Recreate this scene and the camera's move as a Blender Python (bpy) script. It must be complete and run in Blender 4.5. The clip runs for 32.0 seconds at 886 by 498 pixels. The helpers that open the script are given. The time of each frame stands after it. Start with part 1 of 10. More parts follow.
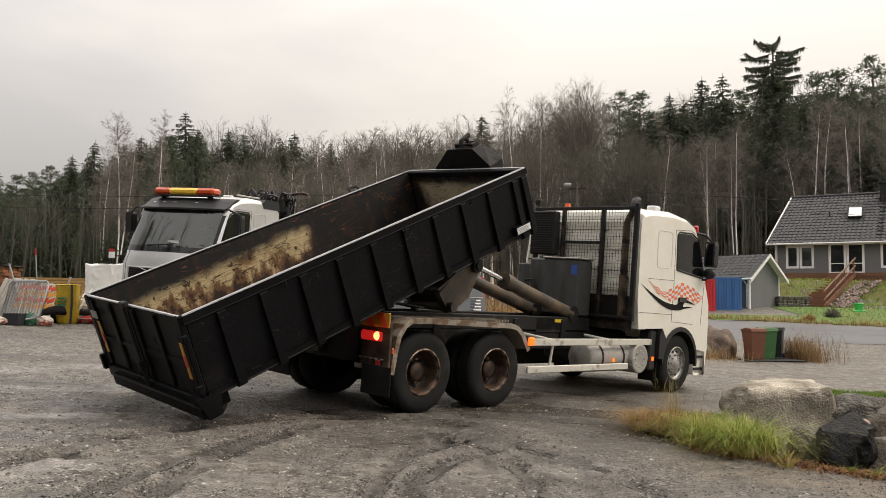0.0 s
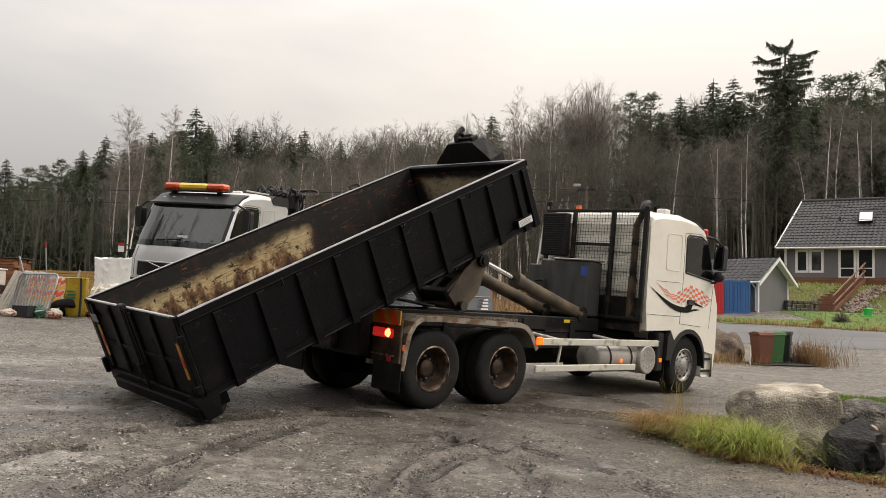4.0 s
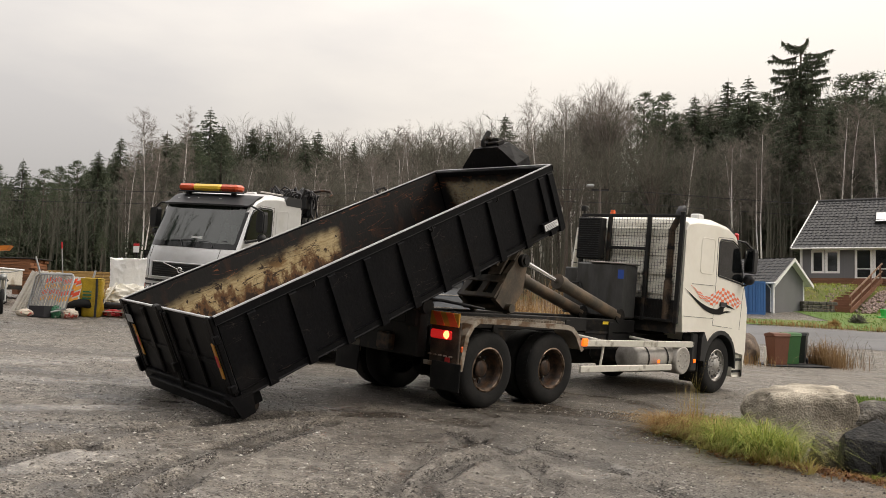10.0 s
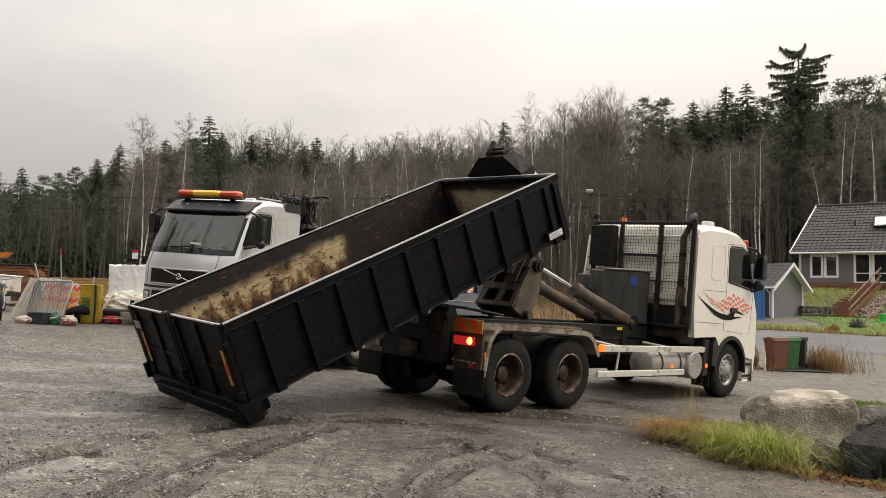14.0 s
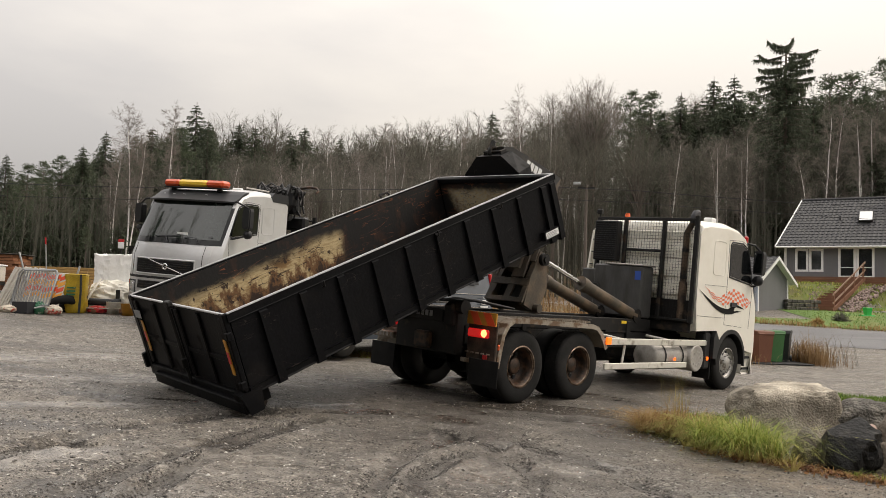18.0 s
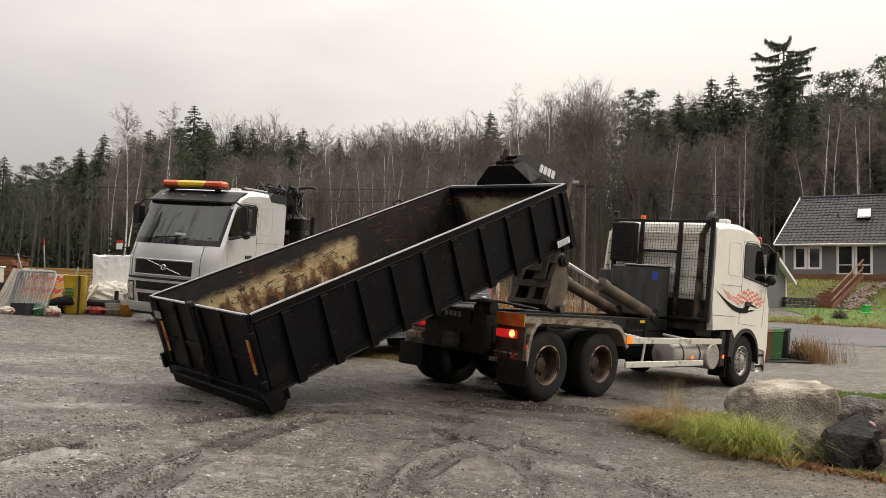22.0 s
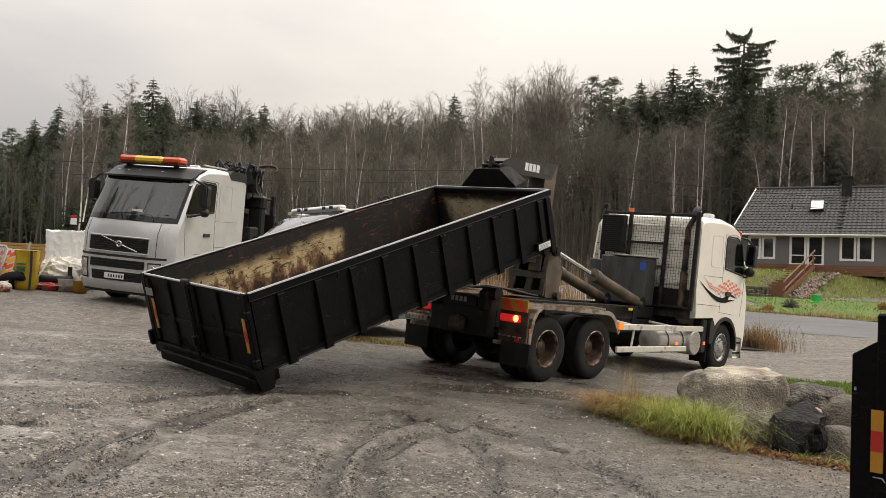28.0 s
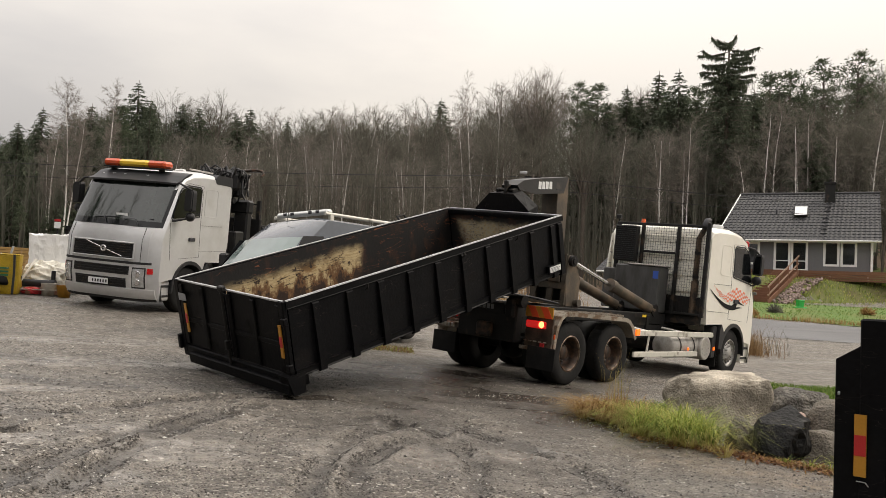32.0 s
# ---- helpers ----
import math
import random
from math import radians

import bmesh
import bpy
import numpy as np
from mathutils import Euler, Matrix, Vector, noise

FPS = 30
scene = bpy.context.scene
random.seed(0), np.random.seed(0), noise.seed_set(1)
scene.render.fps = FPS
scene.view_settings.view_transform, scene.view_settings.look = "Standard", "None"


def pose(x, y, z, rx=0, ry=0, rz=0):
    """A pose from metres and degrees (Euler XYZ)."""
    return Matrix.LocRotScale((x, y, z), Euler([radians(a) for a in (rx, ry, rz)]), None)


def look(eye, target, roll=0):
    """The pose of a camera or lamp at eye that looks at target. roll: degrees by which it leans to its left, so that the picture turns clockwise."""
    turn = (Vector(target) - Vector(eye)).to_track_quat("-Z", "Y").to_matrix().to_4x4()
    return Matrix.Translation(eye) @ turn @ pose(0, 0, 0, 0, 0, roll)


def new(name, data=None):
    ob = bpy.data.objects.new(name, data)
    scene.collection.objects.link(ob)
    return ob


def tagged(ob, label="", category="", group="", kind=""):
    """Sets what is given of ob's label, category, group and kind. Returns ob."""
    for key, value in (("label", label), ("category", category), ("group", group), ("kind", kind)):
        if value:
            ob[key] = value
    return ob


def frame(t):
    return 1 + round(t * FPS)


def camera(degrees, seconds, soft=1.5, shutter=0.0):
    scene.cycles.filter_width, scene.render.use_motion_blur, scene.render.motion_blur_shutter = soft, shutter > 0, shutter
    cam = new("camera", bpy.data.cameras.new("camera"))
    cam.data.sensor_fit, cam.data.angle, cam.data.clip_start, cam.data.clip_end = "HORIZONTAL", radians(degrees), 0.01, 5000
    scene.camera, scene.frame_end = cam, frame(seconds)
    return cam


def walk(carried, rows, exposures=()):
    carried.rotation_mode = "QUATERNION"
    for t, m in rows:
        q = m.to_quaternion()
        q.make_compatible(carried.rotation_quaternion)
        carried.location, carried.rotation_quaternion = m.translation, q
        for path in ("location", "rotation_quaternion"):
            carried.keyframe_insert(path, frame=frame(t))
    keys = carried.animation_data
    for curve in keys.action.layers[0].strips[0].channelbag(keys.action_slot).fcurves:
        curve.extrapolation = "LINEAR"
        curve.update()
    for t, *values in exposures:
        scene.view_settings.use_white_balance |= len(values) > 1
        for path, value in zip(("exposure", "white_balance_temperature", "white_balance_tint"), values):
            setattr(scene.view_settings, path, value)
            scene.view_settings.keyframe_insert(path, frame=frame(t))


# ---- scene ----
import collections

# The yard is a gently tilted gravel plane; z points up, the eye stands above x = 0, y = 0.
SLOPE_X, SLOPE_Y = -0.05828, 0.03499


def aim(yaw, pitch, roll):
    """A camera pose at the standing point from three angles in degrees."""
    return Matrix.Translation((0, 0, 1.3565)) @ pose(0, 0, 0, 0, 0, yaw) @ pose(0, 0, 0, 90 + pitch) @ pose(0, 0, 0, 0, 0, roll)


cam = camera(56.287, 32.0, soft=0.7)
walk(cam, [(t, aim(a, b, c)) for t, a, b, c in (
    (0.0, -1.287, 4.092, 0.715),
    (0.5, -1.164, 4.210, 0.914),
    (1.0, -1.192, 4.315, 1.072),
    (1.5, -1.261, 4.255, 1.180),
    (2.0, -1.187, 4.095, 1.149),
    (2.5, -1.088, 4.005, 1.222),
    (3.0, -1.078, 4.032, 1.285),
    (3.5, -0.940, 3.983, 1.502),
    (5.5, 0.085, 4.070, 1.541),
    (6.0, 0.319, 4.011, 1.699),
    (6.5, 0.335, 4.161, 1.826),
    (7.0, 0.279, 4.237, 1.860),
    (7.5, 0.390, 4.291, 1.873),
    (8.0, 0.433, 4.271, 1.869),
    (8.5, 0.369, 4.070, 1.888),
    (9.0, 0.328, 4.056, 1.845),
    (9.5, 0.321, 4.093, 1.793),
    (10.0, 0.196, 4.006, 1.652),
    (10.5, -0.015, 3.908, 1.485),
    (11.0, -0.090, 4.043, 1.433),
    (11.5, 0.074, 4.360, 1.363),
    (12.0, 0.150, 4.666, 1.487),
    (12.5, 0.153, 4.696, 1.580),
    (13.0, 0.219, 4.633, 1.562),
    (13.5, 0.242, 4.524, 1.465),
    (14.0, 0.137, 4.394, 1.486),
    (14.5, 0.191, 4.355, 1.549),
    (16.5, -0.142, 3.690, 1.696),
    (17.0, -0.468, 3.617, 1.786),
    (17.5, -0.682, 3.743, 1.894),
    (18.0, -0.734, 3.838, 1.808),
    (18.5, -0.735, 3.787, 1.792),
    (19.0, -0.767, 3.619, 1.784),
    (19.5, -0.786, 3.484, 1.738),
    (20.0, -0.766, 3.449, 1.643),
    (20.5, -0.711, 3.521, 1.528),
    (21.0, -0.714, 3.570, 1.514),
    (21.5, -0.745, 3.604, 1.573),
    (22.0, -0.830, 3.797, 1.531),
    (22.5, -0.894, 3.835, 1.575),
    (23.0, -1.021, 3.540, 1.711),
    (23.5, -1.267, 3.371, 1.843),
    (24.0, -1.680, 3.354, 2.024),
    (24.5, -2.068, 3.304, 2.166),
    (25.0, -2.384, 3.273, 2.270),
    (25.5, -2.549, 3.280, 2.323),
    (27.5, -3.412, 2.550, 2.591),
    (28.0, -3.584, 2.694, 2.562),
    (28.5, -3.629, 2.755, 2.553),
    (29.0, -3.661, 2.820, 2.565),
    (29.5, -3.725, 2.966, 2.629),
    (30.0, -3.830, 3.160, 2.652),
    (30.5, -3.963, 3.360, 2.623),
    (31.0, -4.186, 3.383, 2.587),
    (31.5, -4.361, 3.205, 2.623),
    (32.0, -4.502, 3.065, 2.636),
)], exposures=((0, 0.0, 7080, 13), (32, 0.0, 7080, 13)))

# ---- light: an overcast late-autumn sky, brighter to the right ----
world = bpy.data.worlds.new("overcast_sky")
scene.world = world
world.use_nodes = True
wn, wl = world.node_tree.nodes, world.node_tree.links
wn.clear()
w_out = wn.new("ShaderNodeOutputWorld")
w_bg = wn.new("ShaderNodeBackground")
w_sky = wn.new("ShaderNodeTexSky")
w_sky.sky_type, w_sky.sun_disc = "NISHITA", False
w_sky.sun_elevation, w_sky.sun_rotation = radians(47), radians(92)
w_sky.dust_density, w_sky.air_density = 4.0, 1.0
w_gain = wn.new("ShaderNodeMix")
w_gain.data_type, w_gain.blend_type = "RGBA", "MULTIPLY"
w_gain.inputs["Factor"].default_value = 1.0
w_gain.inputs["B"].default_value = (0.10, 0.10, 0.10, 1)
w_geo = wn.new("ShaderNodeTexCoord")
w_dot = wn.new("ShaderNodeVectorMath")
w_dot.operation = "DOT_PRODUCT"
w_dot.inputs[1].default_value = (0.62, 0.72, 0.30)
w_map = wn.new("ShaderNodeMapping")
w_map.inputs["Scale"].default_value = (1.0, 1.0, 3.2)
w_noise = wn.new("ShaderNodeTexNoise")
w_noise.inputs["Scale"].default_value, w_noise.inputs["Detail"].default_value = 2.6, 8.0
w_add = wn.new("ShaderNodeMath")
w_add.operation = "MULTIPLY_ADD"
w_add.inputs[1].default_value = 0.85
w_ramp = wn.new("ShaderNodeValToRGB")
w_ramp.color_ramp.elements[0].position, w_ramp.color_ramp.elements[0].color = 0.68, (0.62, 0.628, 0.64, 1)
w_ramp.color_ramp.elements[1].position, w_ramp.color_ramp.elements[1].color = 1.0, (0.85, 0.84, 0.805, 1)
w_shift = wn.new("ShaderNodeMath")
w_shift.operation, w_shift.inputs[1].default_value = "MULTIPLY", 0.80
w_mix = wn.new("ShaderNodeMix")
w_mix.data_type = "RGBA"
w_mix.inputs["Factor"].default_value = 0.92
wl.new(w_geo.outputs["Generated"], w_dot.inputs[0])
wl.new(w_geo.outputs["Generated"], w_map.inputs["Vector"])
wl.new(w_map.outputs["Vector"], w_noise.inputs["Vector"])
wl.new(w_noise.outputs["Fac"], w_add.inputs[0])
wl.new(w_dot.outputs["Value"], w_add.inputs[2])
wl.new(w_add.outputs["Value"], w_shift.inputs[0])
wl.new(w_shift.outputs["Value"], w_ramp.inputs["Fac"])
wl.new(w_sky.outputs["Color"], w_gain.inputs["A"])
wl.new(w_gain.outputs["Result"], w_mix.inputs["A"])
wl.new(w_ramp.outputs["Color"], w_mix.inputs["B"])
wl.new(w_mix.outputs["Result"], w_bg.inputs["Color"])
# an overcast dome is brighter overhead than at the horizon
w_sep = wn.new("ShaderNodeSeparateXYZ")
wl.new(w_geo.outputs["Generated"], w_sep.inputs["Vector"])
w_cie = wn.new("ShaderNodeMapRange")
w_cie.inputs["From Min"].default_value, w_cie.inputs["From Max"].default_value = 0.0, 1.0
w_cie.inputs["To Min"].default_value, w_cie.inputs["To Max"].default_value = 0.53, 2.95
wl.new(w_sep.outputs["Z"], w_cie.inputs["Value"])
wl.new(w_cie.outputs["Result"], w_bg.inputs["Strength"])
wl.new(w_bg.outputs["Background"], w_out.inputs["Surface"])

sun_data = bpy.data.lights.new("sun", "SUN")
sun_data.energy, sun_data.angle, sun_data.color = 1.45, radians(22), (1.0, 0.95, 0.86)
sun = new("sun", sun_data)
sun.matrix_world = look((42, -2, 46), (0, 0, 0))

# ---- materials ----
def mat(name, color, rough=0.7, metal=0.0, vary=0.12, scale=3.0, fine=40.0, bump=0.0, second=None, amount=0.5, sharp=0.12, spot=2.0,
        coat=0.0, emit=None, glow=0.0, per_object=0.0, stretch=(1, 1, 1), rough2=None, spec=0.5, relief=0.01, scratch=None, rare=0.010):
    """A surface with grain at two scales, and a second colour (dirt, rust, moss) in patches."""
    m = bpy.data.materials.new(name)
    m.use_nodes = True
    nt = m.node_tree
    n, l = nt.nodes, nt.links
    p = n["Principled BSDF"]
    p.inputs["Roughness"].default_value, p.inputs["Metallic"].default_value = rough, metal
    p.inputs["Coat Weight"].default_value = coat
    p.inputs["Specular IOR Level"].default_value = spec
    tc = n.new("ShaderNodeTexCoord")
    mp = n.new("ShaderNodeMapping")
    mp.inputs["Scale"].default_value = stretch
    l.new(tc.outputs["Object"], mp.inputs["Vector"])

    def noise_node(s, detail=4.0):
        k = n.new("ShaderNodeTexNoise")
        k.inputs["Scale"].default_value, k.inputs["Detail"].default_value = s, detail
        l.new(mp.outputs["Vector"], k.inputs["Vector"])
        return k

    big, small = noise_node(scale), noise_node(fine, 2.0)
    add = n.new("ShaderNodeMath")
    add.operation = "ADD"
    l.new(big.outputs["Fac"], add.inputs[0])
    l.new(small.outputs["Fac"], add.inputs[1])
    span = n.new("ShaderNodeMapRange")
    span.inputs["From Min"].default_value, span.inputs["From Max"].default_value = 0.6, 1.4
    span.inputs["To Min"].default_value, span.inputs["To Max"].default_value = 1 - vary, 1 + vary
    l.new(add.outputs["Value"], span.inputs["Value"])
    value = span.outputs["Result"]
    if per_object:
        oi = n.new("ShaderNodeObjectInfo")
        r2 = n.new("ShaderNodeMapRange")
        r2.inputs["To Min"].default_value, r2.inputs["To Max"].default_value = 1 - per_object, 1 + per_object
        l.new(oi.outputs["Random"], r2.inputs["Value"])
        mu = n.new("ShaderNodeMath")
        mu.operation = "MULTIPLY"
        l.new(value, mu.inputs[0])
        l.new(r2.outputs["Result"], mu.inputs[1])
        value = mu.outputs["Value"]
    base = n.new("ShaderNodeRGB")
    base.outputs[0].default_value = (*color, 1)
    tint = n.new("ShaderNodeVectorMath")
    tint.operation = "SCALE"
    l.new(value, tint.inputs["Scale"])
    source = base.outputs[0]
    if second:
        dirt = noise_node(spot, 6.0)
        mask = n.new("ShaderNodeMapRange")
        mask.inputs["From Min"].default_value, mask.inputs["From Max"].default_value = 1 - amount - sharp / 2, 1 - amount + sharp / 2
        l.new(dirt.outputs["Fac"], mask.inputs["Value"])
        mix = n.new("ShaderNodeMix")
        mix.data_type = "RGBA"
        l.new(mask.outputs["Result"], mix.inputs["Factor"])
        l.new(source, mix.inputs["A"])
        mix.inputs["B"].default_value = (*second, 1)
        source = mix.outputs["Result"]
        if rough2 is not None:
            rr = n.new("ShaderNodeMapRange")
            rr.inputs["To Min"].default_value, rr.inputs["To Max"].default_value = rough, rough2
            l.new(mask.outputs["Result"], rr.inputs["Value"])
            l.new(rr.outputs["Result"], p.inputs["Roughness"])
    l.new(source, tint.inputs[0])
    l.new(tint.outputs["Vector"], p.inputs["Base Color"])
    if scratch:
        # long thin scrapes where a stretched noise crosses its middle, broken up by a second one
        sm = n.new("ShaderNodeMapping")
        sm.inputs["Scale"].default_value, sm.inputs["Rotation"].default_value = (0.5, 0.5, 2.4), (0.0, 0.22, 0.0)
        l.new(tc.outputs["Object"], sm.inputs["Vector"])
        sn = n.new("ShaderNodeTexNoise")
        sn.inputs["Scale"].default_value, sn.inputs["Detail"].default_value, sn.inputs["Distortion"].default_value = 2.6, 3.0, 0.8
        l.new(sm.outputs["Vector"], sn.inputs["Vector"])
        off = n.new("ShaderNodeMath")
        off.operation, off.inputs[1].default_value = "SUBTRACT", 0.5
        l.new(sn.outputs["Fac"], off.inputs[0])
        near = n.new("ShaderNodeMath")
        near.operation = "ABSOLUTE"
        l.new(off.outputs["Value"], near.inputs[0])
        line = n.new("ShaderNodeMapRange")
        line.inputs["From Min"].default_value, line.inputs["From Max"].default_value = rare, rare * 0.3
        l.new(near.outputs["Value"], line.inputs["Value"])
        gate = n.new("ShaderNodeMapRange")
        gate.inputs["From Min"].default_value, gate.inputs["From Max"].default_value = 0.47, 0.60
        l.new(noise_node(2.1, 5.0).outputs["Fac"], gate.inputs["Value"])
        both = n.new("ShaderNodeMath")
        both.operation = "MULTIPLY"
        l.new(line.outputs["Result"], both.inputs[0])
        l.new(gate.outputs["Result"], both.inputs[1])
        sx = n.new("ShaderNodeMix")
        sx.data_type = "RGBA"
        l.new(both.outputs["Value"], sx.inputs["Factor"])
        l.new(tint.outputs["Vector"], sx.inputs["A"])
        sx.inputs["B"].default_value = (*scratch, 1)
        l.new(sx.outputs["Result"], p.inputs["Base Color"])
    if bump:
        b = n.new("ShaderNodeBump")
        b.inputs["Strength"].default_value, b.inputs["Distance"].default_value = min(1.0, bump), relief
        l.new(add.outputs["Value"], b.inputs["Height"])
        l.new(b.outputs["Normal"], p.inputs["Normal"])
    if emit:
        p.inputs["Emission Color"].default_value = (*emit, 1)
        p.inputs["Emission Strength"].default_value = glow
    return m


M = {}
M["black_paint"] = mat("black_steel_paint", (0.0052, 0.0053, 0.0062), 0.46, vary=0.45, scale=1.3, fine=30, bump=0.25, second=(0.0100, 0.0090, 0.0088), amount=0.36, sharp=0.14, spot=3.0, rough2=0.8, spec=0.11, scratch=(0.045, 0.036, 0.032), rare=0.0035)
M["rust_inside"] = mat("rusty_container_inside", (0.0065, 0.0052, 0.0048), 0.7, vary=0.5, scale=1.6, fine=25, bump=0.3, second=(0.026, 0.0115, 0.0068), amount=0.41, sharp=0.12, spot=2.5, scratch=(0.20, 0.075, 0.03), rare=0.007)
M["bare_edge"] = mat("bare_steel_edge", (0.52, 0.52, 0.53), 0.45, 0.1, vary=0.15, scale=5, fine=60, second=(0.16, 0.14, 0.13), amount=0.3)
M["white_paint"] = mat("cream_white_cab_paint", (0.86, 0.83, 0.74), 0.28, vary=0.04, scale=1.0, fine=9, second=(0.74, 0.69, 0.58), amount=0.33, sharp=0.4, spot=1.2, coat=0.3)
M["silver_paint"] = mat("silver_cab_paint", (0.66, 0.662, 0.665), 0.30, 0.38, vary=0.05, scale=1.0, fine=12, second=(0.52, 0.515, 0.50), amount=0.33, sharp=0.4, coat=0.3)
M["dark_plastic"] = mat("dark_grey_plastic", (0.013, 0.0135, 0.015), 0.55, vary=0.15, scale=3, fine=60, bump=0.1)
M["black_rubber"] = mat("tyre_rubber", (0.011, 0.011, 0.011), 0.8, vary=0.25, scale=4, fine=50, bump=0.2, second=(0.028, 0.026, 0.024), amount=0.38, sharp=0.3, spec=0.25)
M["rust_rim"] = mat("rusty_rim", (0.095, 0.050, 0.028), 0.5, 0.2, vary=0.5, scale=7, fine=40, bump=0.4, second=(0.028, 0.02, 0.015), amount=0.5, sharp=0.2, spot=9)
M["steel_rim"] = mat("grey_steel_rim", (0.42, 0.41, 0.39), 0.45, 0.5, vary=0.2, scale=6, fine=40, second=(0.12, 0.10, 0.08), amount=0.4, spot=8)
M["frame_dark"] = mat("dark_chassis_steel", (0.013, 0.0125, 0.012), 0.6, 0.05, vary=0.35, scale=3, fine=30, bump=0.15, second=(0.055, 0.038, 0.026), amount=0.36, spot=4, spec=0.3)
M["arm_grey"] = mat("grey_hook_arm_paint", (0.072, 0.059, 0.044), 0.5, 0.0, vary=0.3, scale=2.5, fine=30, bump=0.15, second=(0.15, 0.105, 0.068), amount=0.42, sharp=0.25, spot=3)
M["jib_dark"] = mat("dark_jib_paint", (0.026, 0.025, 0.024), 0.5, vary=0.3, scale=2.5, fine=30, bump=0.1, second=(0.065, 0.056, 0.046), amount=0.36, spot=3)
M["chrome_rod"] = mat("polished_rod", (0.75, 0.75, 0.76), 0.15, 1.0, vary=0.05)
M["checker_plate"] = mat("dirty_alu_plate", (0.34, 0.30, 0.25), 0.5, 0.25, vary=0.25, scale=4, fine=70, bump=0.5, second=(0.16, 0.10, 0.06), amount=0.45, spot=5)
M["rear_dirt"] = mat("mud_stained_plate", (0.12, 0.085, 0.06), 0.6, 0.15, vary=0.4, scale=4, fine=60, bump=0.5, second=(0.03, 0.022, 0.017), amount=0.52, sharp=0.25, spot=3.5)
M["rail_white"] = mat("dirty_white_rail", (0.66, 0.64, 0.57), 0.5, 0.1, vary=0.1, scale=3, fine=20, second=(0.3, 0.27, 0.22), amount=0.36, spot=5)
M["grey_box"] = mat("grey_tank_paint", (0.060, 0.060, 0.058), 0.5, vary=0.25, scale=2, fine=25, second=(0.035, 0.033, 0.03), amount=0.45, spot=3, stretch=(1, 1, 0.3))
M["alu"] = mat("dull_alu", (0.40, 0.38, 0.35), 0.55, 0.35, vary=0.2, scale=4, fine=30, second=(0.2, 0.19, 0.17), amount=0.4)
M["lamp_red"] = mat("red_lamp_lens", (0.6, 0.02, 0.015), 0.25, vary=0.05, emit=(1.0, 0.03, 0.03), glow=0.32)
M["lamp_hot"] = mat("lit_red_lamp", (0.8, 0.1, 0.05), 0.25, vary=0.02, emit=(1.0, 0.16, 0.06), glow=6.0)
M["lamp_amber"] = mat("lit_amber_lamp", (0.8, 0.16, 0.02), 0.25, vary=0.02, emit=(1.0, 0.15, 0.012), glow=1.3)
M["amber_lens"] = mat("amber_beacon_lens", (0.75, 0.12, 0.03), 0.25, vary=0.05, coat=0.4)
M["red_lens"] = mat("red_lens", (0.55, 0.02, 0.02), 0.25, vary=0.05, coat=0.4)
M["refl_yellow"] = mat("yellow_reflector", (0.55, 0.26, 0.03), 0.4, vary=0.1, fine=80)
M["refl_red"] = mat("red_reflector", (0.55, 0.03, 0.03), 0.4, vary=0.1, fine=80)
M["refl_orange"] = mat("orange_reflector", (0.85, 0.10, 0.03), 0.4, vary=0.1, fine=80)
M["label_white"] = mat("white_label", (0.78, 0.79, 0.78), 0.5, vary=0.06)
M["ink"] = mat("dark_print", (0.03, 0.03, 0.035), 0.6, vary=0.05)
M["grey_ink"] = mat("grey_print", (0.3, 0.31, 0.33), 0.6, vary=0.05)
M["blue_label"] = mat("blue_label", (0.03, 0.09, 0.4), 0.5, vary=0.06)
M["yellow_label"] = mat("yellow_label", (0.8, 0.55, 0.03), 0.5, vary=0.06)
M["check_orange"] = mat("orange_check_film", (0.85, 0.19, 0.07), 0.4, vary=0.06)
M["swoosh_black"] = mat("black_film", (0.006, 0.006, 0.006), 0.6, vary=0.1, spec=0.15)
M["dark_glass"] = mat("dark_window_glass", (0.006, 0.007, 0.008), 0.05, vary=0.1, spec=0.4)
M["pipe_rust"] = mat("heat_stained_pipe", (0.11, 0.075, 0.05), 0.6, 0.3, vary=0.35, scale=4, fine=30, second=(0.035, 0.026, 0.02), amount=0.45, spot=5)


